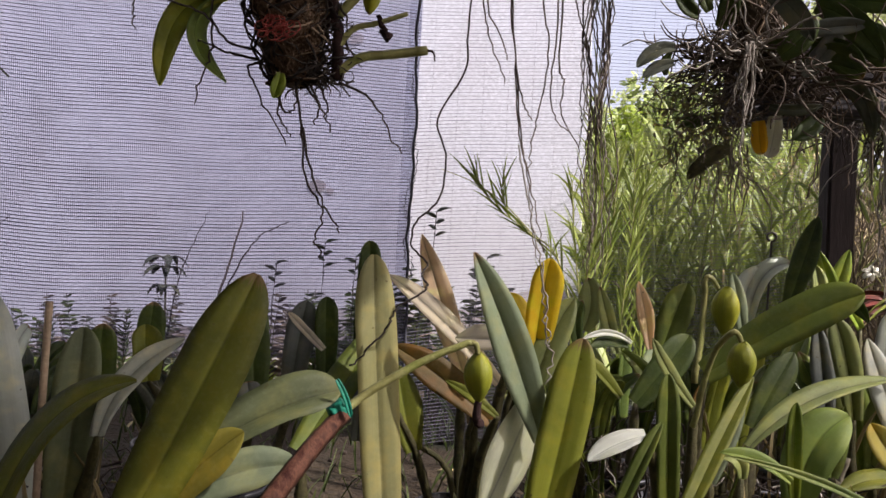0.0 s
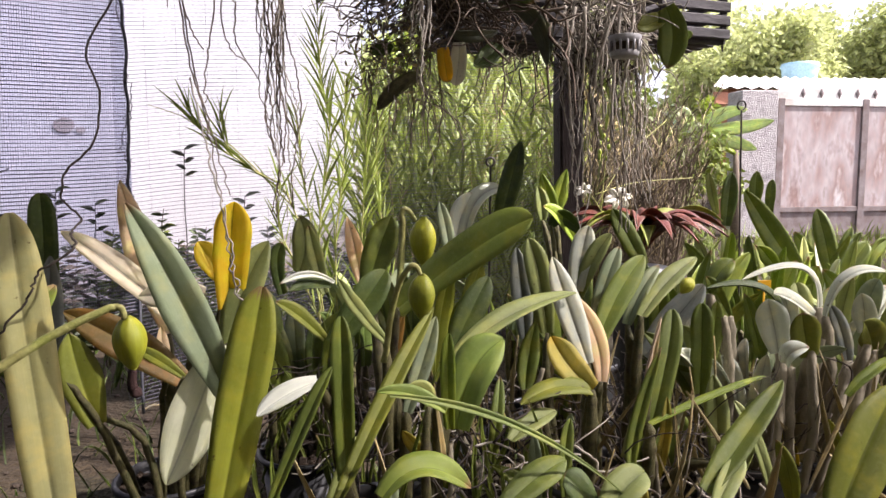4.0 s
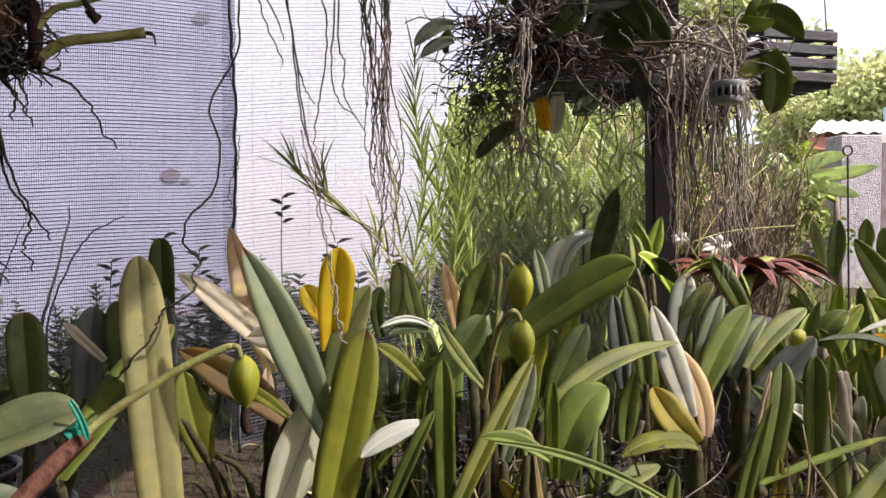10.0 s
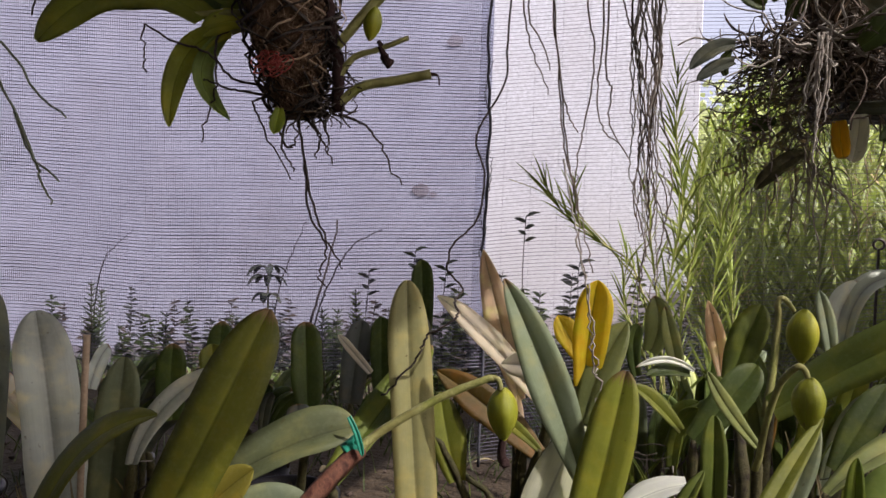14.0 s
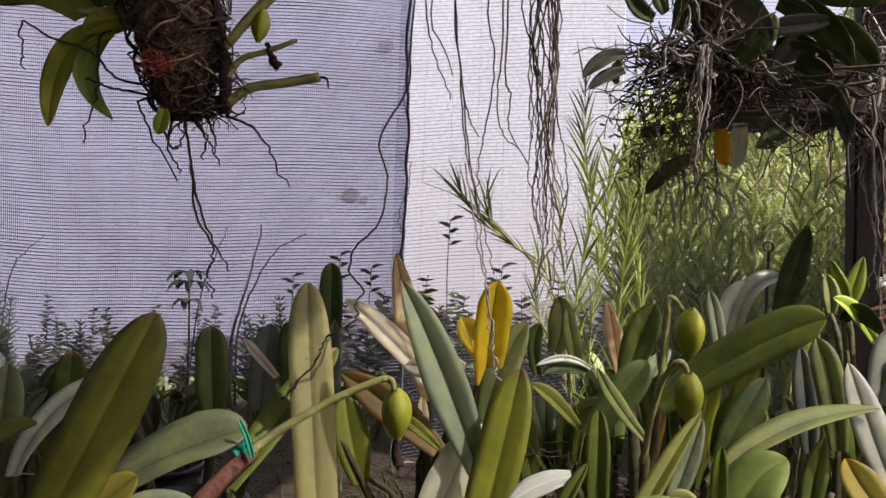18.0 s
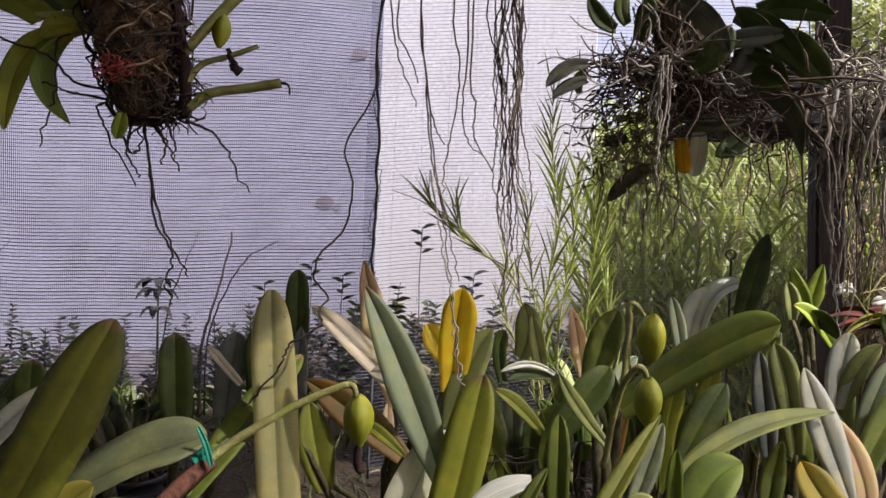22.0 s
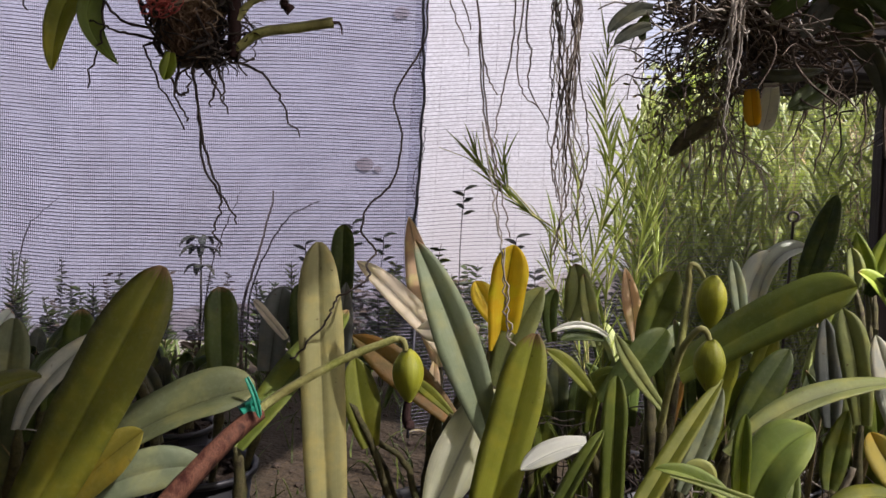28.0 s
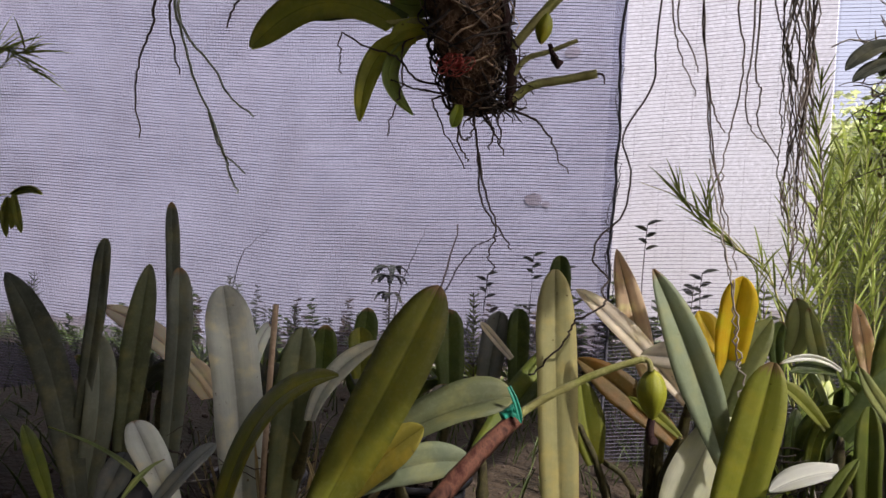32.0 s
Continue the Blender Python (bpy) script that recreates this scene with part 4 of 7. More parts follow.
leaf(PLANT_F, (0.797, 0.950, 0.372), (0.803, 0.960, 0.442), (0.807, 0.970, 0.499), 0.030, LEAF, 0, 1.8)
leaf(PLANT_F, (0.841, 1.000, 0.405), (0.846, 1.000, 0.456), (0.847, 1.000, 0.495), 0.025, LEAF, 10, 0.8)
leaf(PLANT_F, (0.787, 0.880, 0.296), (0.795, 0.900, 0.357), (0.798, 0.920, 0.410), 0.032, SAGE, 0, 0.8)
leaf(PLANT_F, (0.690, 0.880, 0.362), (0.775, 0.885, 0.392), (0.855, 0.890, 0.414), 0.015, LIME, -40, 0.8)
leaf(PLANT_F, (0.712, 0.780, 0.318), (0.776, 0.810, 0.366), (0.845, 0.840, 0.424), 0.036, LEAF, -10, 0.5)
leaf(PLANT_F, (0.714, 0.760, 0.307), (0.740, 0.780, 0.329), (0.769, 0.800, 0.347), 0.025, SAGE, -10, 0.8)
leaf(PLANT_F, (0.444, 0.660, 0.379), (0.480, 0.675, 0.399), (0.513, 0.690, 0.408), 0.033, LEAF, -20, 0.8)
leaf(PLANT_F, (0.541, 0.660, 0.365), (0.567, 0.670, 0.386), (0.589, 0.680, 0.394), 0.036, SAGE, -10, 0.8)
leaf(PLANT_F, (0.534, 0.670, 0.364), (0.518, 0.675, 0.388), (0.508, 0.680, 0.396), 0.030, DARK, 20, 0.8)
leaf(PLANT_F, (0.333, 0.640, 0.407), (0.369, 0.650, 0.427), (0.414, 0.660, 0.401), 0.030, LEAF, -40, 0.8)
leaf(PLANT_F, (0.825, 1.200, 0.523), (0.801, 1.210, 0.572), (0.775, 1.220, 0.621), 0.035, LEAF, 0, 0.8)
leaf(PLANT_F, (0.554, 0.980, 0.384), (0.560, 0.990, 0.421), (0.574, 1.000, 0.475), 0.029, LEAF, 10, 0.8)
leaf(PLANT_F, (0.500, 0.850, 0.365), (0.529, 0.865, 0.379), (0.566, 0.880, 0.387), 0.027, SAGE, -30, 0.8)
leaf(PLANT_F, (0.544, 0.780, 0.324), (0.547, 0.790, 0.372), (0.556, 0.800, 0.407), 0.016, LEAF, 0, 0.8)
leaf(PLANT_F, (0.650, 0.840, 0.316), (0.662, 0.860, 0.365), (0.702, 0.880, 0.462), 0.018, LEAF, -20, 0.8)
leaf(PLANT_G, (0.760, 1.500, 0.590), (0.772, 1.500, 0.638), (0.787, 1.500, 0.692), 0.034, LIME, 0, 0.2)
leaf(PLANT_G, (0.766, 1.500, 0.584), (0.749, 1.500, 0.632), (0.731, 1.500, 0.685), 0.031, LIME, 0, 0.2)
leaf(PLANT_G, (0.793, 1.450, 0.539), (0.751, 1.435, 0.594), (0.712, 1.420, 0.617), 0.034, LIME, 30, 0.2)
leaf(PLANT_G, (0.735, 1.500, 0.584), (0.732, 1.500, 0.621), (0.724, 1.500, 0.657), 0.032, SAGE, 10, 0.2)
leaf(PLANT_G, (0.738, 1.450, 0.576), (0.763, 1.435, 0.594), (0.794, 1.420, 0.554), 0.037, DARK, 20, 0.2)
leaf(PLANT_H, (1.253, 1.350, 0.452), (1.192, 1.375, 0.550), (1.138, 1.400, 0.646), 0.049, LEAF, 0, 0.8)
leaf(PLANT_H, (1.315, 1.350, 0.450), (1.311, 1.375, 0.536), (1.305, 1.400, 0.606), 0.040, LEAF, 0, 0.8)
leaf(PLANT_H, (1.219, 1.600, 0.557), (1.224, 1.600, 0.625), (1.230, 1.600, 0.685), 0.038, DARK, 0, 0.8)
leaf(PLANT_H, (1.194, 1.600, 0.585), (1.180, 1.600, 0.639), (1.170, 1.600, 0.684), 0.024, SAGE, 0, 0.8)
leaf(PLANT_H, (1.291, 1.600, 0.597), (1.293, 1.600, 0.644), (1.294, 1.600, 0.687), 0.032, LEAF, 0, 0.8)
leaf(PLANT_H, (1.332, 1.600, 0.583), (1.332, 1.600, 0.630), (1.336, 1.600, 0.667), 0.024, LEAF, 0, 0.8)
leaf(PLANT_H, (1.212, 1.500, 0.462), (1.251, 1.500, 0.513), (1.312, 1.500, 0.550), 0.041, LEAF, -20, 0.8)
leaf(PLANT_H, (1.052, 1.050, 0.469), (1.001, 1.025, 0.536), (0.887, 1.000, 0.526), 0.026, SHEEN, 60, 0.8)
leaf(PLANT_H, (0.989, 1.050, 0.457), (0.948, 1.050, 0.503), (0.860, 1.050, 0.506), 0.025, DARK, 60, 0.8)
leaf(PLANT_H, (1.024, 1.000, 0.466), (1.050, 0.990, 0.527), (1.106, 0.980, 0.535), 0.025, SHEEN, -60, 0.8)
leaf(PLANT_H, (0.950, 1.000, 0.413), (0.939, 1.000, 0.461), (0.928, 1.000, 0.495), 0.044, SHEEN, 0, 0.8)
leaf(PLANT_H, (0.963, 0.950, 0.421), (0.947, 0.940, 0.457), (0.934, 0.930, 0.488), 0.042, OLIVE, 10, 0.8)
leaf(PLANT_H, (1.005, 1.000, 0.467), (0.966, 1.000, 0.494), (0.938, 1.000, 0.503), 0.031, SHEEN, 50, 0.8)
leaf(PLANT_H, (1.092, 1.000, 0.437), (1.090, 1.000, 0.468), (1.083, 1.000, 0.499), 0.034, SHEEN, 0, 0.8)
leaf(PLANT_H, (1.065, 0.950, 0.425), (1.045, 0.935, 0.454), (1.022, 0.920, 0.474), 0.041, OLIVE, 30, 0.8)
leaf(PLANT_H, (0.905, 0.920, 0.420), (0.905, 0.910, 0.438), (0.924, 0.900, 0.448), 0.031, SHEEN, -50, 0.8)
leaf(PLANT_H, (1.066, 1.000, 0.395), (1.054, 1.000, 0.439), (1.032, 1.000, 0.483), 0.026, SLATE, 20, 0.8)
leaf(PLANT_H, (0.959, 1.050, 0.377), (0.942, 1.050, 0.441), (0.923, 1.050, 0.495), 0.021, LEAF, 0, 0.8)
leaf(PLANT_H, (0.893, 1.100, 0.488), (0.911, 1.100, 0.524), (0.935, 1.100, 0.540), 0.036, LEAF, -30, 0.8)
leaf(PLANT_H, (0.929, 1.100, 0.449), (0.907, 1.100, 0.487), (0.887, 1.100, 0.516), 0.023, LEAF, 20, 0.8)
leaf(PLANT_H, (0.815, 0.700, 0.310), (0.860, 0.720, 0.379), (0.915, 0.740, 0.446), 0.055, OLIVE, 0, 0.8)
leaf(PLANT_H, (0.944, 0.850, 0.396), (0.975, 0.850, 0.424), (1.022, 0.850, 0.448), 0.017, LIME, -20, 0.8)
leaf(PLANT_H, (1.380, 1.600, 0.458), (1.356, 1.600, 0.486), (1.332, 1.600, 0.514), 0.033, LEAF, 0, 0.8)
leaf(PLANT_H, (1.468, 1.500, 0.455), (1.494, 1.500, 0.494), (1.514, 1.500, 0.520), 0.040, LEAF, 10, 0.8)
leaf(PLANT_H, (1.518, 1.500, 0.467), (1.537, 1.500, 0.507), (1.566, 1.500, 0.526), 0.036, LEAF, 30, 0.8)
leaf(PLANT_H, (1.325, 1.500, 0.433), (1.337, 1.500, 0.472), (1.379, 1.500, 0.497), 0.036, LIGHT, 30, 0.8)
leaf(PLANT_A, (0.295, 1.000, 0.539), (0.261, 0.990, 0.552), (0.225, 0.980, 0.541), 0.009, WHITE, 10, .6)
leaf(PLANT_A, (0.226, 1.020, 0.522), (0.220, 1.020, 0.565), (0.228, 1.020, 0.591), 0.020, DARK, 0, 1.5)
leaf(PLANT_A, (0.290, 1.000, 0.535), (0.261, 0.990, 0.538), (0.238, 0.980, 0.532), 0.021, DARK, 40, .4)
leaf(PLANT_A, (0.281, 0.980, 0.467), (0.250, 0.970, 0.501), (0.222, 0.960, 0.522), 0.022, OLIVE, 30, .6)
leaf(PLANT_E, (0.373, 0.970, 0.435), (0.377, 0.970, 0.469), (0.385, 0.970, 0.499), 0.016, RUST, 20, .3)
leaf(PLANT_E, (0.402, 0.850, 0.412), (0.396, 0.850, 0.433), (0.376, 0.850, 0.434), 0.020, SAGE, 10, .3)
leaf(PLANT_A, (0.088, 0.970, 0.449), (0.070, 0.975, 0.455), (0.061, 0.980, 0.476), 0.017, CREAM, 20, .2)
leaf(PLANT_H, (1.115, 1.250, 0.499), (1.096, 1.250, 0.526), (1.074, 1.250, 0.546), 0.028, LIME, 10, .5)
leaf(PLANT_F, (0.698, 0.900, 0.401), (0.708, 0.910, 0.451), (0.721, 0.920, 0.493), 0.009, STRAW, 10, .2)

for a_, b_, c_ in (((0.060, 0.95, 0.24), (0.011, 0.93, 0.393), (-0.032, 0.93, 0.457)), ((0.080, 0.95, 0.24), (0.057, 0.95, 0.355), (0.012, 0.935, 0.395)), ((0.10, 0.96, 0.24), (0.098, 0.95, 0.35), (0.110, 0.945, 0.43)), ((0.070, 0.97, 0.24), (0.078, 0.96, 0.36), (0.085, 0.955, 0.45))):
    root(PLANT_A, [a_, b_, c_], 0.0055, 0.0036, BULB, 0.002, "pseudobulb")
# seed pods and their stalks
s1 = root(PLANT_B, [(-0.077, 0.620, 0.415), (-0.028, 0.700, 0.487), (0.028, 0.735, 0.528), (0.077, 0.750, 0.553), (0.095, 0.757, 0.558), (0.100, 0.759, 0.547)], 0.0055, 0.003, GREENCANE, 0.0008, "flower_stalk")
husk = root(PLANT_B, [(-0.078, 0.615, 0.411), (-0.049, 0.660, 0.458), (-0.025, 0.700, 0.490)], 0.011, 0.009, HUSK, 0.001, "husk")
root(husk, [(-0.036, 0.692, 0.486), (-0.031, 0.696, 0.490), (-0.026, 0.700, 0.495)], 0.0105, 0.0098, TIE, 0.0005, "plastic_tie")
v, f, u = blade_data((-0.032, 0.688, 0.523), (-0.022, 0.686, 0.507), (-0.015, 0.684, 0.488), 0.006, 10, 0.1, n=6, blunt=2.0)
link_mesh("tie_ribbon", v, f, TIE, husk, "frayed green plastic ribbon", uvs=u)
pod(s1, (0.102, 0.765, 0.521), 0.027, 0.0155, (-0.05, 0, 1))
root(s1, [(0.103, 0.765, 0.496), (0.102, 0.765, 0.479), (0.106, 0.765, 0.470)], 0.004, 0.006, DRIED, 0.001, "dried_flower")
stalk = root(PLANT_E, [(0.405, 1.000, 0.620), (0.395, 1.000, 0.634), (0.387, 1.000, 0.630), (0.387, 1.000, 0.590), (0.375, 0.980, 0.494)], 0.003, 0.005, GREENCANE, 0.0008, "flower_stalk")
pod(stalk, (0.416, 1.000, 0.591), 0.033, 0.018, (0.02, 0, 1))
stalk = root(PLANT_E, [(0.394, 0.850, 0.564), (0.389, 0.850, 0.576), (0.380, 0.850, 0.576), (0.366, 0.870, 0.543), (0.352, 0.880, 0.460)], 0.003, 0.004, GREENCANE, 0.0008, "flower_stalk")
pod(stalk, (0.395, 0.850, 0.542), 0.027, 0.0155, (0.02, 0, 1))

# ---- the mount that hangs in front of the net ----
def blob_data(centre, rx, ry, rz, bumps, seed, n=18, k=26):
    c = Vector(centre)
    verts, faces = [], []
    for i in range(n + 1):
        a = math.pi * i / n
        for j in range(k):
            g = 2 * math.pi * j / k
            d = Vector((math.sin(a) * math.cos(g), math.sin(a) * math.sin(g), math.cos(a)))
            q = 1 + bumps * noise.noise(d * 2.6 + Vector((seed, 0, 0))) + bumps * 0.5 * noise.noise(d * 7 + Vector((0, seed, 0)))
            sq = 1.0 / max(0.72, (abs(d.x) ** 4 + abs(d.y) ** 4 + abs(d.z) ** 4) ** 0.25)
            verts.append(c + Vector((d.x * rx, d.y * ry, d.z * rz)) * q * min(sq, 1.25))
    for i in range(n):
        for j in range(k):
            faces.append((i * k + j, (i + 1) * k + j, (i + 1) * k + (j + 1) % k, i * k + (j + 1) % k))
    return verts, faces


def tangle(centre, size, count, length, r, hang=0.3, seed=1, curl=0.45):
    """Many thin roots that wind through a volume."""
    q = random.Random(seed)
    out = []
    for _ in range(count):
        p = Vector(centre) + Vector((q.uniform(-1, 1) * size[0], q.uniform(-1, 1) * size[1], q.uniform(-1, 1) * size[2]))
        d = Vector((q.gauss(0, 1), q.gauss(0, 0.6), q.gauss(0, 0.6))).normalized()
        pts, step = [p], length * q.uniform(0.5, 1.3) / 6
        for _k in range(6):
            d = (d + Vector((q.gauss(0, curl), q.gauss(0, 0.8 * curl), q.gauss(0, curl) - hang))).normalized()
            pts.append(pts[-1] + d * step)
        rr = r * q.uniform(0.6, 1.4)
        out.append(tube_data(smooth_line(pts, 2), [rr * (1 - 0.5 * i / 12) for i in range(13)], 4))
    return merge(out)[:2]


mount = thing("hanging_orchid", (-0.09, 0.67, 0.80), "orchid tied with red string to a hanging tree-fern block", "orchid", "hanging orchids")


def rough_core(points, radii, seed, sides=26, bumps=0.3):
    """A ragged lump round a line."""
    pts = smooth_line(points, 6)
    n = len(pts)
    rr = [radii[min(len(radii) - 2, int(i / 6))] * (1 - i / 6 % 1) + radii[min(len(radii) - 1, int(i / 6) + 1)] * (i / 6 % 1) for i in range(n)]
    v_, f_ = tube_data(pts, rr, sides)
    out = []
    for i, w in enumerate(v_):
        p = pts[i // sides]
        out.append(p + (w - p) * (1 + bumps * noise.noise(w * 28 + Vector((seed, 0, 0))) + 0.6 * bumps * noise.noise(w * 90)))
    return out, f_


def clad(points, radii, count, length, r, seed, lift=0.002, drift=0.5, sweep=0.0):
    """Strands that lie along the outside of a lump."""
    q_ = random.Random(seed)
    pts = smooth_line(points, 12)
    n = len(pts)
    out = []
    for _ in range(count):
        s, a, da = q_.random() * 0.95, q_.uniform(0, 6.28), q_.gauss(0, drift)
        line_, k0 = [], 7
        up = q_.uniform(0.2, 1.6) * lift
        for k in range(k0):
            e = min(0.999, s + length * k / k0)
            i = e * (n - 1)
            p = pts[int(i)].lerp(pts[min(n - 1, int(i) + 1)], i % 1)
            g = e * (len(radii) - 1)
            rr = radii[int(g)] * (1 - g % 1) + radii[min(len(radii) - 1, int(g) + 1)] * (g % 1)
            a += da * 0.25 + q_.gauss(0, 0.12)
            rr += up * math.sin(math.pi * k / (k0 - 1)) * 2 + q_.uniform(-0.001, 0.001)
            line_.append(p + Vector((math.cos(a) * rr, math.sin(a) * rr, sweep * k)))
        w = r * q_.uniform(0.6, 1.4)
        out.append(tube_data(line_, [w * (1 - 0.07 * k) for k in range(k0)], 4))
    return merge(out)[:2]


core = [(-0.114, 0.665, 1.045), (-0.108, 0.665, 0.990), (-0.099, 0.665, 0.924), (-0.092, 0.665, 0.890), (-0.089, 0.665, 0.860), (-0.086, 0.665, 0.833), (-0.082, 0.665, 0.807)]
thick = [0.036, 0.041, 0.039, 0.034, 0.028, 0.022, 0.011]
v, f = rough_core(core, thick, 3)
link_mesh("fern_block", v, f, FIBRE, mount, "dark brown tree-fern block")
v, f = clad(core, thick, 900, 0.16, 0.0009, 5, 0.0025, 0.5)
tagged(link_mesh("fibre_mass", v, f, FIBRE, mount), kind="stuff")
v, f = clad(core, thick, 95, 0.35, 0.0016, 6, 0.006, 1.3)
tagged(link_mesh("root_mass", v, f, ROOT, mount), kind="stuff")
v, f = clad(core, thick, 40, 0.25, 0.0012, 16, 0.006, 1.1)
tagged(link_mesh("dry_root_mass", v, f, STAKE, mount), kind="stuff")
v, f = tangle((-0.052, 0.665, 0.851), (0.010, 0.012, 0.042), 80, 0.035, 0.0011, 0.12, 7)
tagged(link_mesh("side_root_mass", v, f, ROOT, mount), kind="stuff")
v, f = tangle((-0.063, 0.665, 0.812), (0.020, 0.012, 0.006), 34, 0.032, 0.0012, 0.05, 8)
tagged(link_mesh("foot_root_mass", v, f, ROOT, mount), kind="stuff")
loops = []
for k in range(17):
    c_ = Vector((-0.084, 0.624, 0.846)) + Vector((rng.uniform(-0.017, 0.017), rng.uniform(-0.002, 0.002), rng.uniform(-0.008, 0.008)))
    r_, e_ = rng.uniform(0.004, 0.0075), rng.uniform(0.5, 1.0)
    loops.append(tube_data([c_ + Vector((r_ * math.cos(g * 0.6), 0.0012 * math.sin(g * 1.7 + k), r_ * e_ * math.sin(g * 0.6 + 0.4))) for g in range(12)], [0.0006] * 12, 4))
v, f, _ = merge(loops)
tagged(link_mesh("string", v, f, REDSTRING, mount, "tangled red string"), kind="stuff")
root(mount, [(-0.09, 0.675, 1.08), (-0.088, 0.68, 1.5), (-0.088, 0.68, 2.13)], 0.0015, 0.0015, WIRE, 0, "wire")
for pts in ([(-0.079, 0.660, 0.806), (-0.072, 0.660, 0.764), (-0.064, 0.660, 0.717), (-0.046, 0.660, 0.683), (-0.053, 0.660, 0.660), (-0.046, 0.660, 0.639)],
            [(-0.069, 0.655, 0.763), (-0.059, 0.655, 0.723), (-0.043, 0.655, 0.686), (-0.026, 0.655, 0.667)],
            [(-0.101, 0.660, 0.826), (-0.126, 0.660, 0.819), (-0.114, 0.660, 0.790), (-0.085, 0.660, 0.745)],
            [(-0.038, 0.660, 0.806), (-0.013, 0.660, 0.796), (0.007, 0.660, 0.773), (0.023, 0.660, 0.742)],
            [(-0.072, 0.660, 0.805), (-0.055, 0.660, 0.784), (-0.045, 0.660, 0.762)],
            [(-0.141, 0.655, 0.888), (-0.158, 0.645, 0.875), (-0.155, 0.640, 0.832), (-0.160, 0.640, 0.808), (-0.171, 0.640, 0.777)],
            [(-0.120, 0.660, 0.835), (-0.144, 0.650, 0.840), (-0.164, 0.640, 0.862), (-0.201, 0.630, 0.874), (-0.227, 0.630, 0.888), (-0.230, 0.630, 0.867), (-0.227, 0.630, 0.846)],
            [(-0.099, 0.650, 0.809), (-0.086, 0.650, 0.777), (-0.077, 0.650, 0.780), (-0.075, 0.650, 0.799)],
            [(-0.063, 0.655, 0.803), (-0.054, 0.655, 0.780), (-0.060, 0.655, 0.766)],
            [(-0.059, 0.660, 0.807), (-0.049, 0.660, 0.789), (-0.047, 0.660, 0.772)],
            [(-0.117, 0.660, 0.826), (-0.140, 0.650, 0.829), (-0.152, 0.640, 0.832), (-0.169, 0.640, 0.839)],
            [(-0.091, 0.660, 0.808), (-0.094, 0.660, 0.775), (-0.082, 0.660, 0.752)]):
    root(mount, pts, 0.0014, 0.0007, ROOT, 0.0028)
root(mount, [(-0.042, 0.665, 0.810), (-0.043, 0.665, 0.850), (-0.052, 0.665, 0.897), (-0.064, 0.665, 0.944)], 0.006, 0.005, DRIED, 0.002, "rhizome")
root(mount, [(-0.040, 0.665, 0.817), (-0.022, 0.670, 0.832), (0.010, 0.680, 0.839), (0.039, 0.690, 0.846)], 0.0045, 0.0048, GREENCANE, 0.0003, "cane")
root(mount, [(0.038, 0.690, 0.846), (0.045, 0.692, 0.845), (0.047, 0.692, 0.836)], 0.0016, 0.0007, DRIED, 0.0003, "dry_tip")
root(mount, [(-0.043, 0.665, 0.839), (-0.030, 0.670, 0.859), (-0.007, 0.675, 0.867), (0.020, 0.680, 0.878)], 0.0036, 0.0022, GREENCANE, 0.0003, "cane")
root(mount, [(-0.048, 0.665, 0.865), (-0.026, 0.670, 0.893), (0.001, 0.680, 0.927)], 0.0045, 0.006, GREENCANE, 0.0003, "cane")
pod(mount, (-0.014, 0.675, 0.891), 0.016, 0.0085, (0.15, 0, 1))
root(mount, [(-0.007, 0.675, 0.875), (-0.002, 0.675, 0.862), (0.003, 0.675, 0.853)], 0.0022, 0.0042, DRIED, 0.003, "dried_flower")
root(mount, [(-0.126, 0.660, 0.892), (-0.143, 0.655, 0.888), (-0.160, 0.650, 0.880)], 0.0055, 0.004, GREENCANE, 0.0004, "rhizome")
root(mount, [(-0.127, 0.660, 0.901), (-0.152, 0.650, 0.901), (-0.178, 0.640, 0.898)], 0.005, 0.0035, GREENCANE, 0.0004, "rhizome")
root(mount, [(-0.047, 0.665, 0.865), (-0.056, 0.665, 0.863), (-0.077, 0.665, 0.861)], 0.005, 0.005, DRIED, 0.001, "rhizome")
leaf(mount, (-0.168, 0.640, 0.895), (-0.255, 0.625, 0.922), (-0.330, 0.605, 0.872), 0.038, OLIVE, 35, 1.6)
leaf(mount, (-0.160, 0.650, 0.902), (-0.215, 0.640, 0.917), (-0.275, 0.635, 0.912), 0.024, DARK, 10, 1.6)
leaf(mount, (-0.146, 0.650, 0.884), (-0.188, 0.640, 0.860), (-0.199, 0.632, 0.793), 0.023, CHART, 10, 1.2)
leaf(mount, (-0.150, 0.652, 0.886), (-0.174, 0.645, 0.845), (-0.139, 0.640, 0.800), 0.021, LIGHT, -35, 0.3)
leaf(mount, (-0.135, 0.655, 0.892), (-0.152, 0.648, 0.893), (-0.171, 0.640, 0.878), 0.022, CHART, 15, 1.0)
leaf(mount, (-0.087, 0.640, 0.809), (-0.089, 0.640, 0.798), (-0.093, 0.640, 0.786), 0.013, LIME, 0)
leaf(mount, (-0.139, 0.660, 0.932), (-0.149, 0.655, 0.920), (-0.181, 0.650, 0.927), 0.03, LEAF, 0)

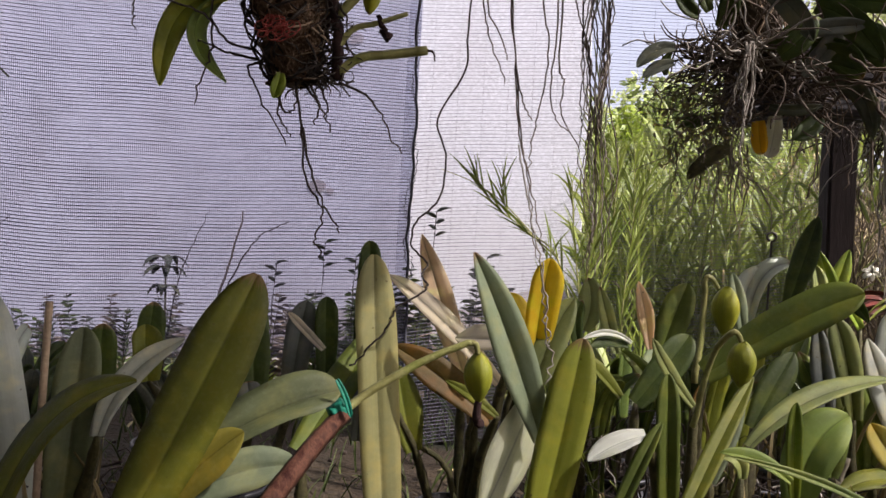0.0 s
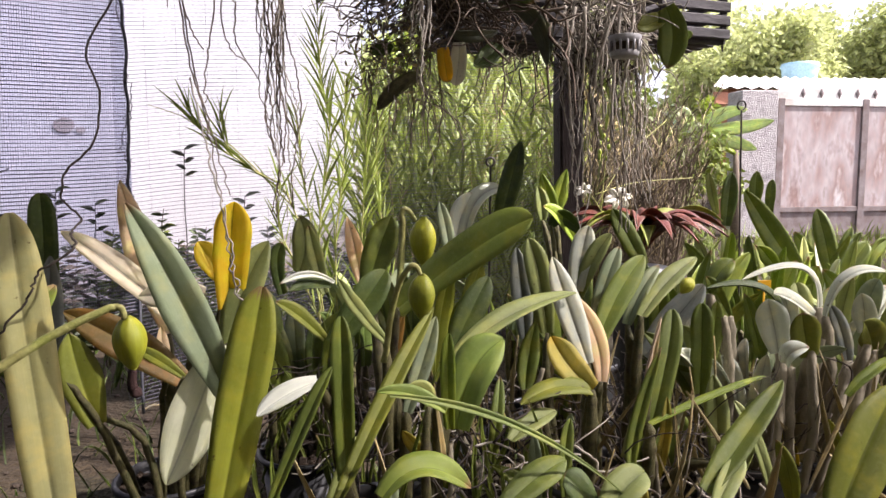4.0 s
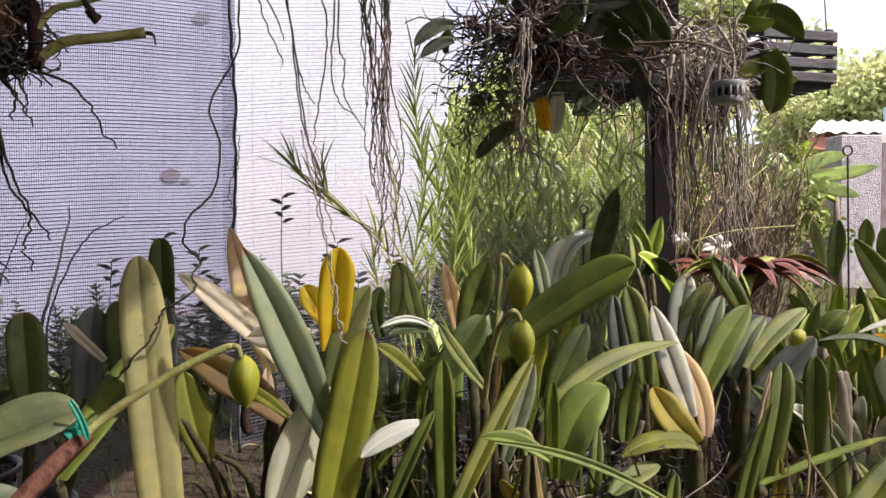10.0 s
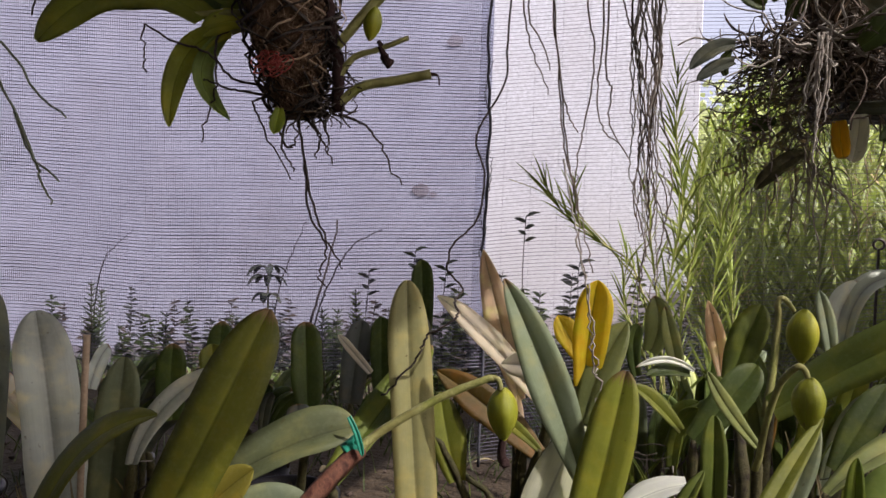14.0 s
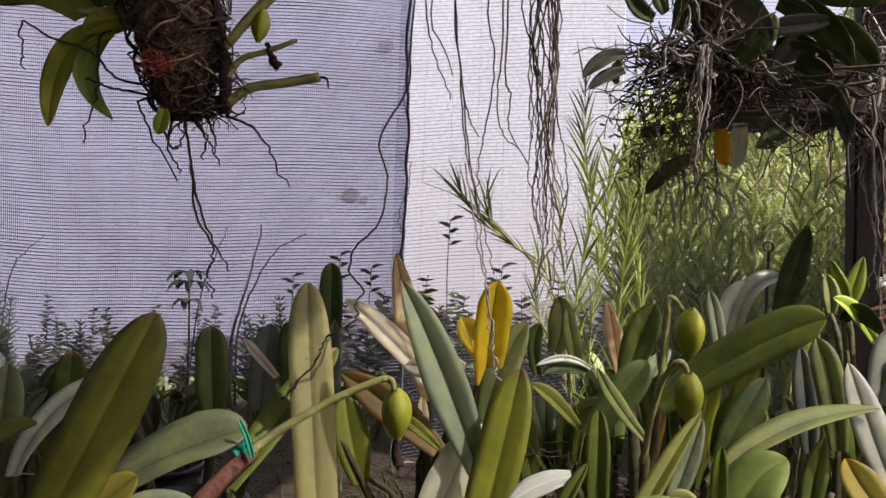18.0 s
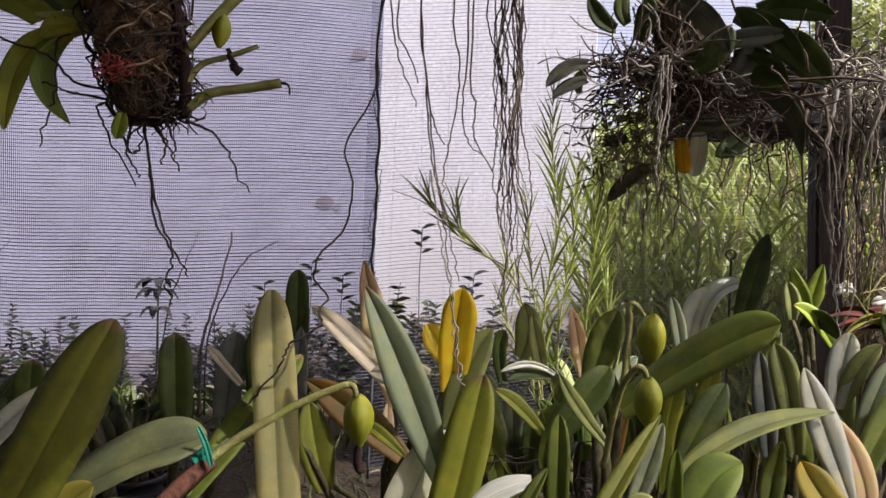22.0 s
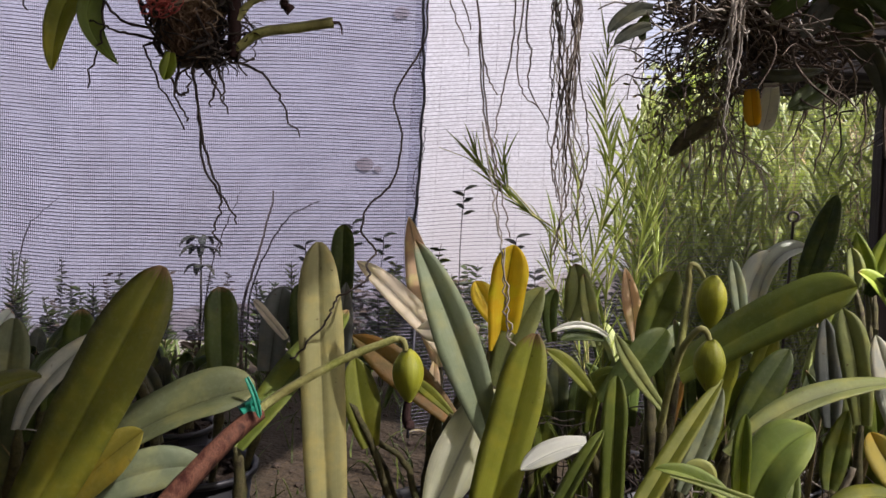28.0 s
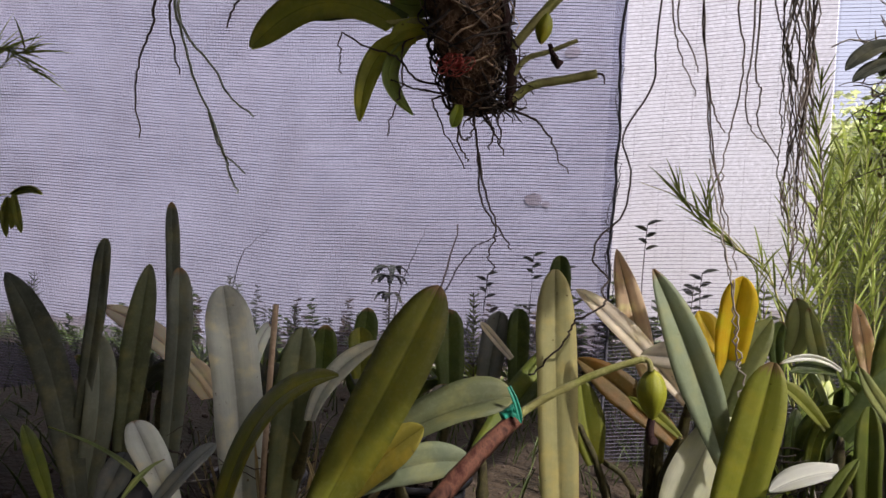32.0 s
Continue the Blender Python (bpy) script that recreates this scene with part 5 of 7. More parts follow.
# roots that hang down from mounts above the view
left_mount = thing("hanging_orchid", (-0.66, 0.82, 1.16), "small orchid mount trailing long grey-green roots", "orchid", "hanging orchids")
v, f = blob_data((-0.62, 0.83, 1.22), 0.05, 0.04, 0.05, 0.3, 8)
link_mesh("fern_block", v, f, FIBRE, left_mount)
root(left_mount, [(-0.62, 0.83, 1.25), (-0.62, 0.83, 1.7), (-0.62, 0.83, 2.1)], 0.0015, 0.0015, WIRE, 0, "wire")
top_l = (-0.62, 0.82, 1.2)
for pts, m in (([top_l, (-0.702, 0.800, 1.036), (-0.706, 0.800, 0.992), (-0.730, 0.800, 0.948), (-0.739, 0.800, 0.893), (-0.724, 0.800, 0.805)], ROOT),
               ([top_l, (-0.660, 0.800, 1.032), (-0.644, 0.800, 0.973), (-0.610, 0.800, 0.892), (-0.581, 0.800, 0.848), (-0.557, 0.800, 0.796), (-0.503, 0.800, 0.753)], GREENROOT),
               ([top_l, (-0.653, 0.800, 1.031), (-0.623, 0.790, 0.964), (-0.574, 0.790, 0.918), (-0.525, 0.790, 0.861), (-0.479, 0.790, 0.834)], GREENROOT),
               ([(-0.578, 0.800, 0.844), (-0.545, 0.800, 0.783), (-0.532, 0.800, 0.758), (-0.511, 0.800, 0.721)], GREENROOT),
               ([top_l, (-0.680, 0.810, 1.038), (-0.676, 0.810, 0.974), (-0.654, 0.810, 0.908)], ROOT),
               ([top_l, (-0.516, 0.800, 1.043), (-0.540, 0.800, 1.004), (-0.552, 0.800, 0.971)], ROOT)):
    root(left_mount, pts, 0.0026, 0.0012, m, 0.0022)

curtain = thing("hanging_orchid", (0.2, 1.0, 1.15), "mounted orchid with a curtain of long tangled roots", "orchid", "hanging orchids")
v, f = blob_data((0.17, 1.0, 1.24), 0.10, 0.05, 0.06, 0.3, 12)
link_mesh("fern_block", v, f, FIBRE, curtain)
root(curtain, [(0.17, 1.0, 1.28), (0.17, 1.0, 1.7), (0.17, 1.0, 2.1)], 0.0015, 0.0015, WIRE, 0, "wire")
for pts in ([(0.102, 0.980, 1.106), (0.107, 0.980, 1.005), (0.117, 0.980, 0.903), (0.126, 0.980, 0.816), (0.138, 0.980, 0.772), (0.152, 0.980, 0.692), (0.156, 0.980, 0.649)],
            [(0.110, 0.980, 1.105), (0.106, 0.980, 0.997), (0.119, 0.985, 0.897), (0.131, 0.985, 0.802), (0.143, 0.980, 0.758), (0.156, 0.980, 0.707), (0.168, 0.980, 0.656)],
            [(0.152, 0.980, 1.103), (0.150, 0.980, 0.996), (0.160, 0.980, 0.938), (0.154, 0.980, 0.859), (0.145, 0.980, 0.812), (0.143, 0.980, 0.771)],
            [(0.057, 0.980, 1.108), (0.069, 0.980, 0.992), (0.082, 0.980, 0.937), (0.105, 0.980, 0.884)],
            [(0.094, 0.980, 1.106), (0.073, 0.980, 0.999), (0.095, 0.980, 0.947), (0.106, 0.980, 0.918)],
            [(0.168, 0.980, 1.102), (0.170, 0.980, 0.952), (0.166, 0.980, 0.902), (0.170, 0.980, 0.848), (0.190, 0.980, 0.821)],
            [(0.116, 0.980, 0.910), (0.129, 0.980, 0.861), (0.142, 0.980, 0.836)],
            [(0.178, 0.980, 1.101), (0.175, 0.980, 0.923), (0.183, 0.980, 0.887), (0.181, 0.980, 0.844), (0.207, 0.980, 0.800)],
            [(0.057, 0.980, 1.116), (0.050, 0.970, 0.953), (0.050, 0.960, 0.896), (0.018, 0.950, 0.828), (0.032, 0.940, 0.779), (0.029, 0.920, 0.719), (0.002, 0.910, 0.687), (-0.001, 0.900, 0.657), (0.023, 0.885, 0.635), (0.020, 0.862, 0.622), (0.030, 0.842, 0.610), (0.022, 0.836, 0.600), (-0.002, 0.833, 0.583), (-0.012, 0.833, 0.562), (-0.034, 0.833, 0.532), (-0.056, 0.833, 0.509)]):
    root(curtain, pts, 0.0014, 0.0013 if len(pts) > 9 else 0.0008, ROOT if len(pts) > 9 else TANROOT, 0.0022)
root(curtain, [(0.126, 0.975, 0.80), (0.140, 0.965, 0.74), (0.152, 0.952, 0.69), (0.165, 0.94, 0.645), (0.174, 0.935, 0.591), (0.174, 0.935, 0.557), (0.184, 0.935, 0.523), (0.181, 0.93, 0.49)], 0.0012, 0.0012, PALEROOT, 0.0045)
root(curtain, [(0.168, 0.94, 0.645), (0.169, 0.935, 0.60), (0.178, 0.935, 0.56), (0.179, 0.935, 0.535)], 0.0011, 0.001, PALEROOT, 0.0040)
for i in range(20):
    q = random.Random(40 + i)
    pts, z0 = [], 1.19
    end = 0.62 + 0.22 * q.random()
    xa = 0.203 + 0.034 * q.random()
    ya = 0.97 + 0.03 * q.random()
    n = 14
    for k in range(n + 1):
        s = k / n
        pts.append((xa + 0.012 * s + 0.009 * math.sin(s * 7 + i) + 0.005 * math.sin(s * 15 + 2.3 * i) + q.uniform(-0.0028, 0.0028), ya + 0.008 * math.cos(s * 6 + 2 * i), z0 + (end - z0) * s))
    root(curtain, pts, 0.0013, 0.0008, (TANROOT, PALEROOT, DRYROOT, PALEROOT, TANROOT)[i % 5], 0.0014)

# ---- slatted baskets with crowded orchids ----
def basket(at, w, d, h, label, rows=4, turn=0.0):
    """A hanging basket of wooden slats stacked log-cabin fashion, on four wires."""
    b = thing("slatted_basket", at, label, "basket", "hanging baskets")
    x, y, z = at
    step = h / rows
    for i in range(rows):
        zz = z + i * step
        for s in (-1, 1):
            box("slat", (x - w / 2, y + s * d / 2 - 0.006, zz), (x + w / 2, y + s * d / 2 + 0.006, zz + step * 0.72), CRATE, b, bevel=0.0015, turn=(at, turn))
            box("slat", (x + s * (w / 2 - 0.008) - 0.006, y - d / 2, zz + step * 0.5), (x + s * (w / 2 - 0.008) + 0.006, y + d / 2, zz + step * 1.0), CRATE, b, bevel=0.0015, turn=(at, turn))
    for i in range(5):
        yy = y - d / 2 + d * (i + 0.5) / 5
        box("floor_slat", (x - w / 2, yy - 0.008, z - 0.006), (x + w / 2, yy + 0.008, z + 0.002), CRATE, b, bevel=0.0015, turn=(at, turn))
    for sx in (-1, 1):
        for sy in (-1, 1):
            c = Matrix.Rotation(radians(turn), 3, "Z") @ Vector((sx * (w / 2 - 0.01), sy * (d / 2 - 0.008), 0))
            root(b, [(x + c.x, y + c.y, z), (x + c.x, y + c.y, z + h), (x + c.x * 0.1, y + c.y * 0.1, 2.08)], 0.001, 0.001, WIRE, 0, "wire")
    return b


c1 = (0.535, 1.120, 0.875)
basket((c1[0], 1.12, c1[2] + 0.002), 0.17, 0.13, 0.092, "dark grey slatted wooden basket crowded with roots", 4, 8)
c2 = (0.869, 1.220, 0.900)
basket((c2[0], 1.22, c2[2] + 0.002), 0.140, 0.13, 0.088, "dark grey slatted wooden hanging basket", 4, 12)

crowd = thing("basket_orchid", (c1[0] - 0.1, 1.05, c1[2]), "old orchid spilling pale tangled roots over its basket", "orchid", "hanging orchids")
m1 = Vector((0.437, 1.020, 0.984))
trunk = [(0.428, 1.020, 1.085), (0.432, 1.020, 1.034), (0.441, 1.020, 0.984), (0.453, 1.020, 0.933), (0.463, 1.030, 0.889)]
thick = [0.026, 0.030, 0.028, 0.026, 0.012]
v, f = rough_core(trunk, thick, 31)
link_mesh("fern_block", v, f, BRUSH, crowd)
v, f = clad(trunk, thick, 330, 0.3, 0.0011, 32, 0.003, 0.5)
tagged(link_mesh("fibre_mass", v, f, BRUSH, crowd), kind="stuff")
v, f = clad(trunk, thick, 34, 0.5, 0.0015, 33, 0.005, 0.9)
tagged(link_mesh("dry_root_mass", v, f, STAKE, crowd), kind="stuff")
v, f = tangle((0.404, 1.020, 0.940), (0.052, 0.045, 0.020), 150, 0.085, 0.0012, 0.02, 21, 0.4)
tagged(link_mesh("root_mass", v, f, DRYROOT, crowd, "brown wiry roots"), kind="stuff")
v, f = tangle((0.479, 1.020, 0.911), (0.05, 0.04, 0.040), 150, 0.11, 0.0013, 0.03, 24, 0.4)
tagged(link_mesh("root_mass", v, f, DRYROOT, crowd, "brown wiry roots"), kind="stuff")
v, f = tangle((0.407, 0.990, 0.935), (0.055, 0.03, 0.018), 44, 0.10, 0.0016, 0.02, 22, 0.35)
tagged(link_mesh("pale_root_mass", v, f, PALEROOT, crowd, "bleached grey roots"), kind="stuff")
v, f = tangle((0.545, 1.000, 0.915), (0.070, 0.02, 0.035), 40, 0.12, 0.0019, 0.04, 26, 0.35)
tagged(link_mesh("stout_root_mass", v, f, DRYROOT, crowd, "stout grey-brown roots over the basket"), kind="stuff")
v, f = tangle((0.380, 1.030, 0.876), (0.045, 0.03, 0.060), 90, 0.08, 0.0009, 0.25, 23, 0.4)
tagged(link_mesh("fine_root_mass", v, f, TANROOT, crowd), kind="stuff")
v, f = tangle((0.406, 1.030, 0.827), (0.030, 0.02, 0.05), 60, 0.09, 0.0009, 0.5, 25, 0.25)
tagged(link_mesh("hanging_root_mass", v, f, TANROOT, crowd), kind="stuff")
q = random.Random(77)
bits = []
for _ in range(300):
    p = Vector((0.376, 1.040, 0.862)) + Vector((q.gauss(0, 0.030), q.gauss(0, 0.02), q.gauss(0, 0.05)))
    o = Vector((q.gauss(0, 1), q.gauss(0, 1), q.gauss(0, 1))).normalized() * q.uniform(0.006, 0.015)
    bits.append(blade_data(p, p + o * 0.5, p + o, q.uniform(0.002, 0.005), q.uniform(-70, 70), 0.2, n=3, thick=0.0005))
v, f, u = merge(bits)
tagged(link_mesh("litter", v, f, STRAW, crowd, "dead leaf scraps caught in the roots", uvs=u), kind="stuff")
root(crowd, [tuple(m1), (m1.x, m1.y + 0.03, 1.5), (m1.x, m1.y + 0.05, 2.09)], 0.0015, 0.0015, WIRE, 0, "wire")
for k in range(9):
    q = random.Random(k)
    a = Vector((0.413, 0.950, 0.938)) + Vector((q.uniform(-0.006, 0.010), q.uniform(-0.006, 0.006), q.uniform(-0.01, 0.005)))
    c_ = Vector((0.393, 0.950, 0.838)) if k % 3 == 0 else Vector((0.409, 0.950, 0.776))
    e = a.lerp(c_, q.uniform(0.55, 1.05)) + Vector((q.uniform(-0.004, 0.004), 0, 0))
    root(crowd, [tuple(a), tuple(a.lerp(e, 0.35) + Vector((q.uniform(-0.003, 0.003), 0, 0))), tuple(a.lerp(e, 0.7) + Vector((q.uniform(-0.004, 0.004), 0, 0))), tuple(e)], 0.0017, 0.0009, PALEROOT, 0.002)
for k, (px, py, ln) in enumerate(((930, 150, 0.10), (905, 150, 0.05), (985, 150, 0.09), (770, 190, 0.12), (740, 200, 0.08), (820, 190, 0.10), (700, 190, 0.07))):
    a = Vector((0.536, 1.050, 0.855)) + Vector(((px - 930) * 0.00082, 0, -(py - 150) * 0.0008))
    root(crowd, [tuple(a), tuple(a + Vector((0.004, 0, -ln * 0.5))), tuple(a + Vector((-0.003, 0, -ln)))], 0.0016, 0.001, DRYROOT, 0.003)
leaf(crowd, (0.324, 0.970, 0.935), (0.298, 0.960, 0.927), (0.274, 0.950, 0.903), 0.021, DUSK, 20)
leaf(crowd, (0.324, 0.970, 0.915), (0.301, 0.960, 0.905), (0.282, 0.950, 0.889), 0.017, DUSK, 20)
leaf(crowd, (0.315, 0.970, 0.899), (0.312, 0.970, 0.915), (0.321, 0.970, 0.929), 0.016, DARK, 40)
leaf(crowd, (0.547, 0.980, 0.969), (0.576, 0.970, 0.942), (0.600, 0.960, 0.905), 0.040, DARK, 0)
leaf(crowd, (0.498, 0.980, 0.945), (0.530, 0.970, 0.929), (0.554, 0.960, 0.898), 0.036, DARK, 10)
leaf(crowd, (0.519, 1.000, 0.903), (0.563, 0.990, 0.887), (0.580, 0.980, 0.823), 0.024, DARKGREY, 20)
leaf(crowd, (0.519, 1.000, 0.854), (0.505, 0.990, 0.838), (0.481, 0.980, 0.822), 0.026, DARK, 10)
leaf(crowd, (0.410, 1.000, 0.810), (0.383, 1.000, 0.795), (0.356, 1.000, 0.766), 0.024, BULB, 20)
leaf(crowd, (0.487, 0.980, 0.908), (0.511, 0.970, 0.932), (0.527, 0.960, 0.969), 0.03, SLATE, 10)
leaf(crowd, (0.453, 0.960, 0.924), (0.473, 0.950, 0.943), (0.488, 0.950, 0.972), 0.03, DARK, 0)
leaf(crowd, (0.378, 1.020, 0.847), (0.366, 1.020, 0.848), (0.347, 1.020, 0.842), 0.018, DARK, 20)
leaf(crowd, (0.447, 0.970, 0.861), (0.475, 0.960, 0.856), (0.509, 0.960, 0.862), 0.016, DARKGREY, 30)
for b_, m_, t_, w_, mm in (((0.497, 0.970, 0.993), (0.534, 0.950, 0.965), (0.567, 0.940, 0.916), 0.042, DARK), ((0.432, 0.960, 1.006), (0.462, 0.950, 0.981), (0.485, 0.940, 0.938), 0.036, DARKGREY), ((0.524, 0.980, 1.002), (0.560, 0.960, 0.996), (0.603, 0.950, 0.981), 0.034, DARK),
                           ((0.489, 0.980, 0.922), (0.523, 0.970, 0.932), (0.551, 0.960, 0.909), 0.034, DARK), ((0.477, 0.960, 0.957), (0.511, 0.950, 0.959), (0.549, 0.940, 0.960), 0.028, SLATE), ((0.387, 1.000, 0.972), (0.395, 0.990, 0.997), (0.396, 0.980, 1.021), 0.034, DARK),
                           ((0.359, 1.000, 0.988), (0.338, 0.990, 0.999), (0.323, 0.980, 1.025), 0.028, DARK), ((0.438, 0.980, 0.944), (0.467, 0.970, 0.954), (0.476, 0.960, 0.984), 0.03, DARK), ((0.373, 1.000, 0.994), (0.365, 1.000, 1.016), (0.371, 1.000, 1.037), 0.026, LEAF), ((0.558, 1.000, 0.892), (0.577, 0.990, 0.876), (0.584, 0.980, 0.837), 0.026, DARKGREY)):
    leaf(crowd, b_, m_, t_, w_ * 0.8, mm, 10)
tag = thing("plastic_tag", (0.452, 1.000, 0.807), "torn yellow and white plastic tag hung among the roots", "tag")
v, f, u = blade_data((0.444, 1.000, 0.848), (0.446, 1.000, 0.826), (0.450, 1.000, 0.803), 0.020, 15, 0.1, blunt=2.0)
link_mesh("sheet", v, f, YELLOWTAG, tag, uvs=u)
v, f, u = blade_data((0.466, 1.004, 0.856), (0.465, 1.004, 0.828), (0.460, 1.004, 0.800), 0.022, 5, 0.1, blunt=2.0)
link_mesh("white_sheet", v, f, WHITETAG, tag, uvs=u)
root(tag, [(0.451, 1.000, 0.852), (0.449, 1.000, 0.875), (0.446, 1.000, 0.897)], 0.0008, 0.0008, WIRE, 0.0005, "string")

spill = thing("basket_orchid", (c2[0] - 0.08, 1.18, c2[2]), "orchid trailing long pale roots from a wooden basket", "orchid", "hanging orchids")

# a small pale pot with slotted sides, caught among the roots
at = Vector((0.690, 0.985, 0.838))
ring = lambda z0, z1, r0, r1: tube_data([at + Vector((0, 0, z)) for z in (z0, z0 + 0.001, z1 - 0.001, z1)], [r0 - 0.001, r0, r1, r1 - 0.001], 20)
v, f = ring(0.0, 0.008, 0.019, 0.020)
net_pot = link_mesh("slotted_pot", v, f, NETPOT, spill, "pale grey plastic slotted pot")
v, f = ring(0.019, 0.028, 0.021, 0.0225)
link_mesh("pot_rim", v, f, NETPOT, net_pot)
for k in range(14):
    g = 2 * math.pi * k / 14
    d = Vector((math.cos(g), math.sin(g), 0)) * 0.0195
    v, f = tube_data([at + d + Vector((0, 0, 0.006)), at + d * 1.06 + Vector((0, 0, 0.021))], [0.0017, 0.0017], 4)
    link_mesh("rib", v, f, NETPOT, net_pot)
v, f = tube_data([at + Vector((0, 0, z)) for z in (0.004, 0.014, 0.024)], [0.014, 0.016, 0.017], 12)
link_mesh("filling", v, f, BRUSH, net_pot)
m2 = Vector((0.705, 1.150, 0.934))
v, f = tangle(m2, (0.085, 0.05, 0.05), 170, 0.13, 0.0015, 0.20, 41, 0.5)
tagged(link_mesh("pale_root_mass", v, f, PALEROOT, spill, "bleached grey roots"), kind="stuff")
v, f = tangle(m2 + Vector((0, 0.03, 0)), (0.09, 0.05, 0.08), 190, 0.11, 0.0012, 0.3, 42)
tagged(link_mesh("root_mass", v, f, ROOT, spill), kind="stuff")
for k in range(54):
    q = random.Random(90 + k)
    a = m2 + Vector((q.uniform(-0.030, 0.075), q.uniform(-0.05, 0.03), -0.02))
    ln = q.uniform(0.09, 0.33)
    pts = [tuple(a)]
    for j in range(1, 5):
        pts.append((a.x + q.uniform(-0.012, 0.012) + (0.02 if a.x > m2.x else -0.004) * j / 4, a.y + q.uniform(-0.008, 0.008), a.z - ln * j / 4))
    root(spill, pts, 0.0014, 0.0008, PALEROOT if k % 4 else ROOT, 0.002)
leaf(spill, (0.780, 1.050, 0.922), (0.792, 1.050, 0.881), (0.784, 1.050, 0.835), 0.042, LEAF, 10)
leaf(spill, (0.761, 1.050, 0.979), (0.796, 1.050, 0.972), (0.830, 1.050, 0.942), 0.034, LEAF, 10)
leaf(spill, (0.785, 1.060, 0.912), (0.758, 1.060, 0.899), (0.741, 1.060, 0.898), 0.03, OLIVE, 20)
leaf(spill, (0.814, 1.080, 0.892), (0.828, 1.080, 0.890), (0.839, 1.080, 0.890), 0.014, LIGHT, 20)
leaf(spill, (0.753, 1.060, 0.969), (0.765, 1.050, 0.987), (0.778, 1.050, 1.016), 0.03, LEAF, 10)
leaf(spill, (0.744, 1.060, 0.973), (0.761, 1.050, 0.962), (0.788, 1.050, 0.967), 0.022, LIME, 10)

for pts in ([(0.722, 1.09, 0.97), (0.742, 1.08, 0.925), (0.738, 1.08, 0.865), (0.727, 1.08, 0.785)], [(0.735, 1.09, 0.96), (0.707, 1.08, 0.90), (0.686, 1.08, 0.835), (0.682, 1.08, 0.755)], [(0.715, 1.09, 0.95), (0.695, 1.08, 0.86), (0.699, 1.08, 0.765)],
            [(0.728, 1.09, 0.95), (0.717, 1.08, 0.85), (0.712, 1.08, 0.755)], [(0.66, 1.10, 0.93), (0.647, 1.09, 0.865), (0.650, 1.09, 0.785), (0.659, 1.09, 0.72)], [(0.675, 1.10, 0.93), (0.672, 1.09, 0.865), (0.664, 1.09, 0.785)]):
    root(spill, pts, 0.0030, 0.0017, PALEROOT, 0.002)

# a small slotted pot among the trailing roots
cup = thing("slotted_pot", (0.779, 1.160, 0.877), "small pink-grey slotted orchid pot hung among roots", "pot")
pc = Vector((0.779, 1.160, 0.876))
v, f = tube_data([pc + Vector((0, 0, z)) for z in (0, 0.003, 0.012, 0.026, 0.034, 0.042)], [0.019, 0.021, 0.023, 0.024, 0.017, 0.008], 20)
link_mesh("body", v, f, WOODPINK, cup)
for k in range(4):
    x0 = pc.x - 0.0155 + 0.009 * k
    box("slot", (x0, pc.y - 0.0262, pc.z + 0.012), (x0 + 0.005, pc.y - 0.014, pc.z + 0.024), POT, cup, bevel=0.0005)
root(cup, [tuple(pc + Vector((0, 0, 0.038))), (pc.x, pc.y, 1.6), (pc.x, pc.y + 0.02, 2.08)], 0.0009, 0.0009, WIRE, 0, "wire")

# ---- post and rods ----
post = thing("wooden_post", (0.94, 1.93, GZ), "dark weathered wooden post that holds the net", "post")
bm = bmesh.new()
v, f = box_data((0.905, 1.90, GZ - 0.05), (0.972, 1.965, 2.0))
vs = [bm.verts.new(q) for q in v]
for q in f:
    bm.faces.new([vs[k] for k in q])
bmesh.ops.subdivide_edges(bm, edges=[e for e in bm.edges if abs(e.verts[0].co.z - e.verts[1].co.z) > 1], cuts=24)
for w in bm.verts:
    w.co.x += 0.006 * noise.noise(w.co * 3.0)
    w.co.y += 0.006 * noise.noise(w.co * 3.0 + Vector((9, 0, 0)))
bmesh.ops.bevel(bm, geom=[e for e in bm.edges if abs(e.verts[0].co.z - e.verts[1].co.z) > 0.01 and len(e.link_faces) == 2 and e.calc_face_angle(0) > 1], offset=0.006, segments=2, affect="EDGES")
part("post_shaft", bm, WOOD, post)


def hook(top, bottom, r, label):
    bottom = (bottom[0], bottom[1], GZ)
    h = thing("hook_rod", bottom, label, "wire rod", "hook rods")
    t, b = Vector(top), Vector(bottom)
    ring = [t + Vector((r * math.sin(g), 0, r + r * -math.cos(g))) for g in [0.3 + 5.6 * i / 12 for i in range(13)]]
    pts = [b, b.lerp(t, 0.5), t] + ring
    v_, f_ = tube_data(pts, [0.0022] * len(pts), 6)
    link_mesh("rod", v_, f_, WIRE, h)
    return h


hook((1.260, 1.620, 0.832), (1.279, 1.620, 0.246), 0.011, "rusty wire rod with a looped end stuck in a pot")
hook((0.587, 1.350, 0.697), (0.581, 1.350, 0.412), 0.008, "dark wire hook standing among the leaves")
stake = thing("plant_stake", (-0.331, 0.670, 0.431), "short flat bamboo stake in a pot", "stake")
v, f = tube_data([(-0.327, 0.665, 0.337), (-0.328, 0.668, 0.459), (-0.326, 0.670, 0.582)], [0.0035, 0.0036, 0.0036], 8)
link_mesh("shaft", v, f, STAKE, stake)

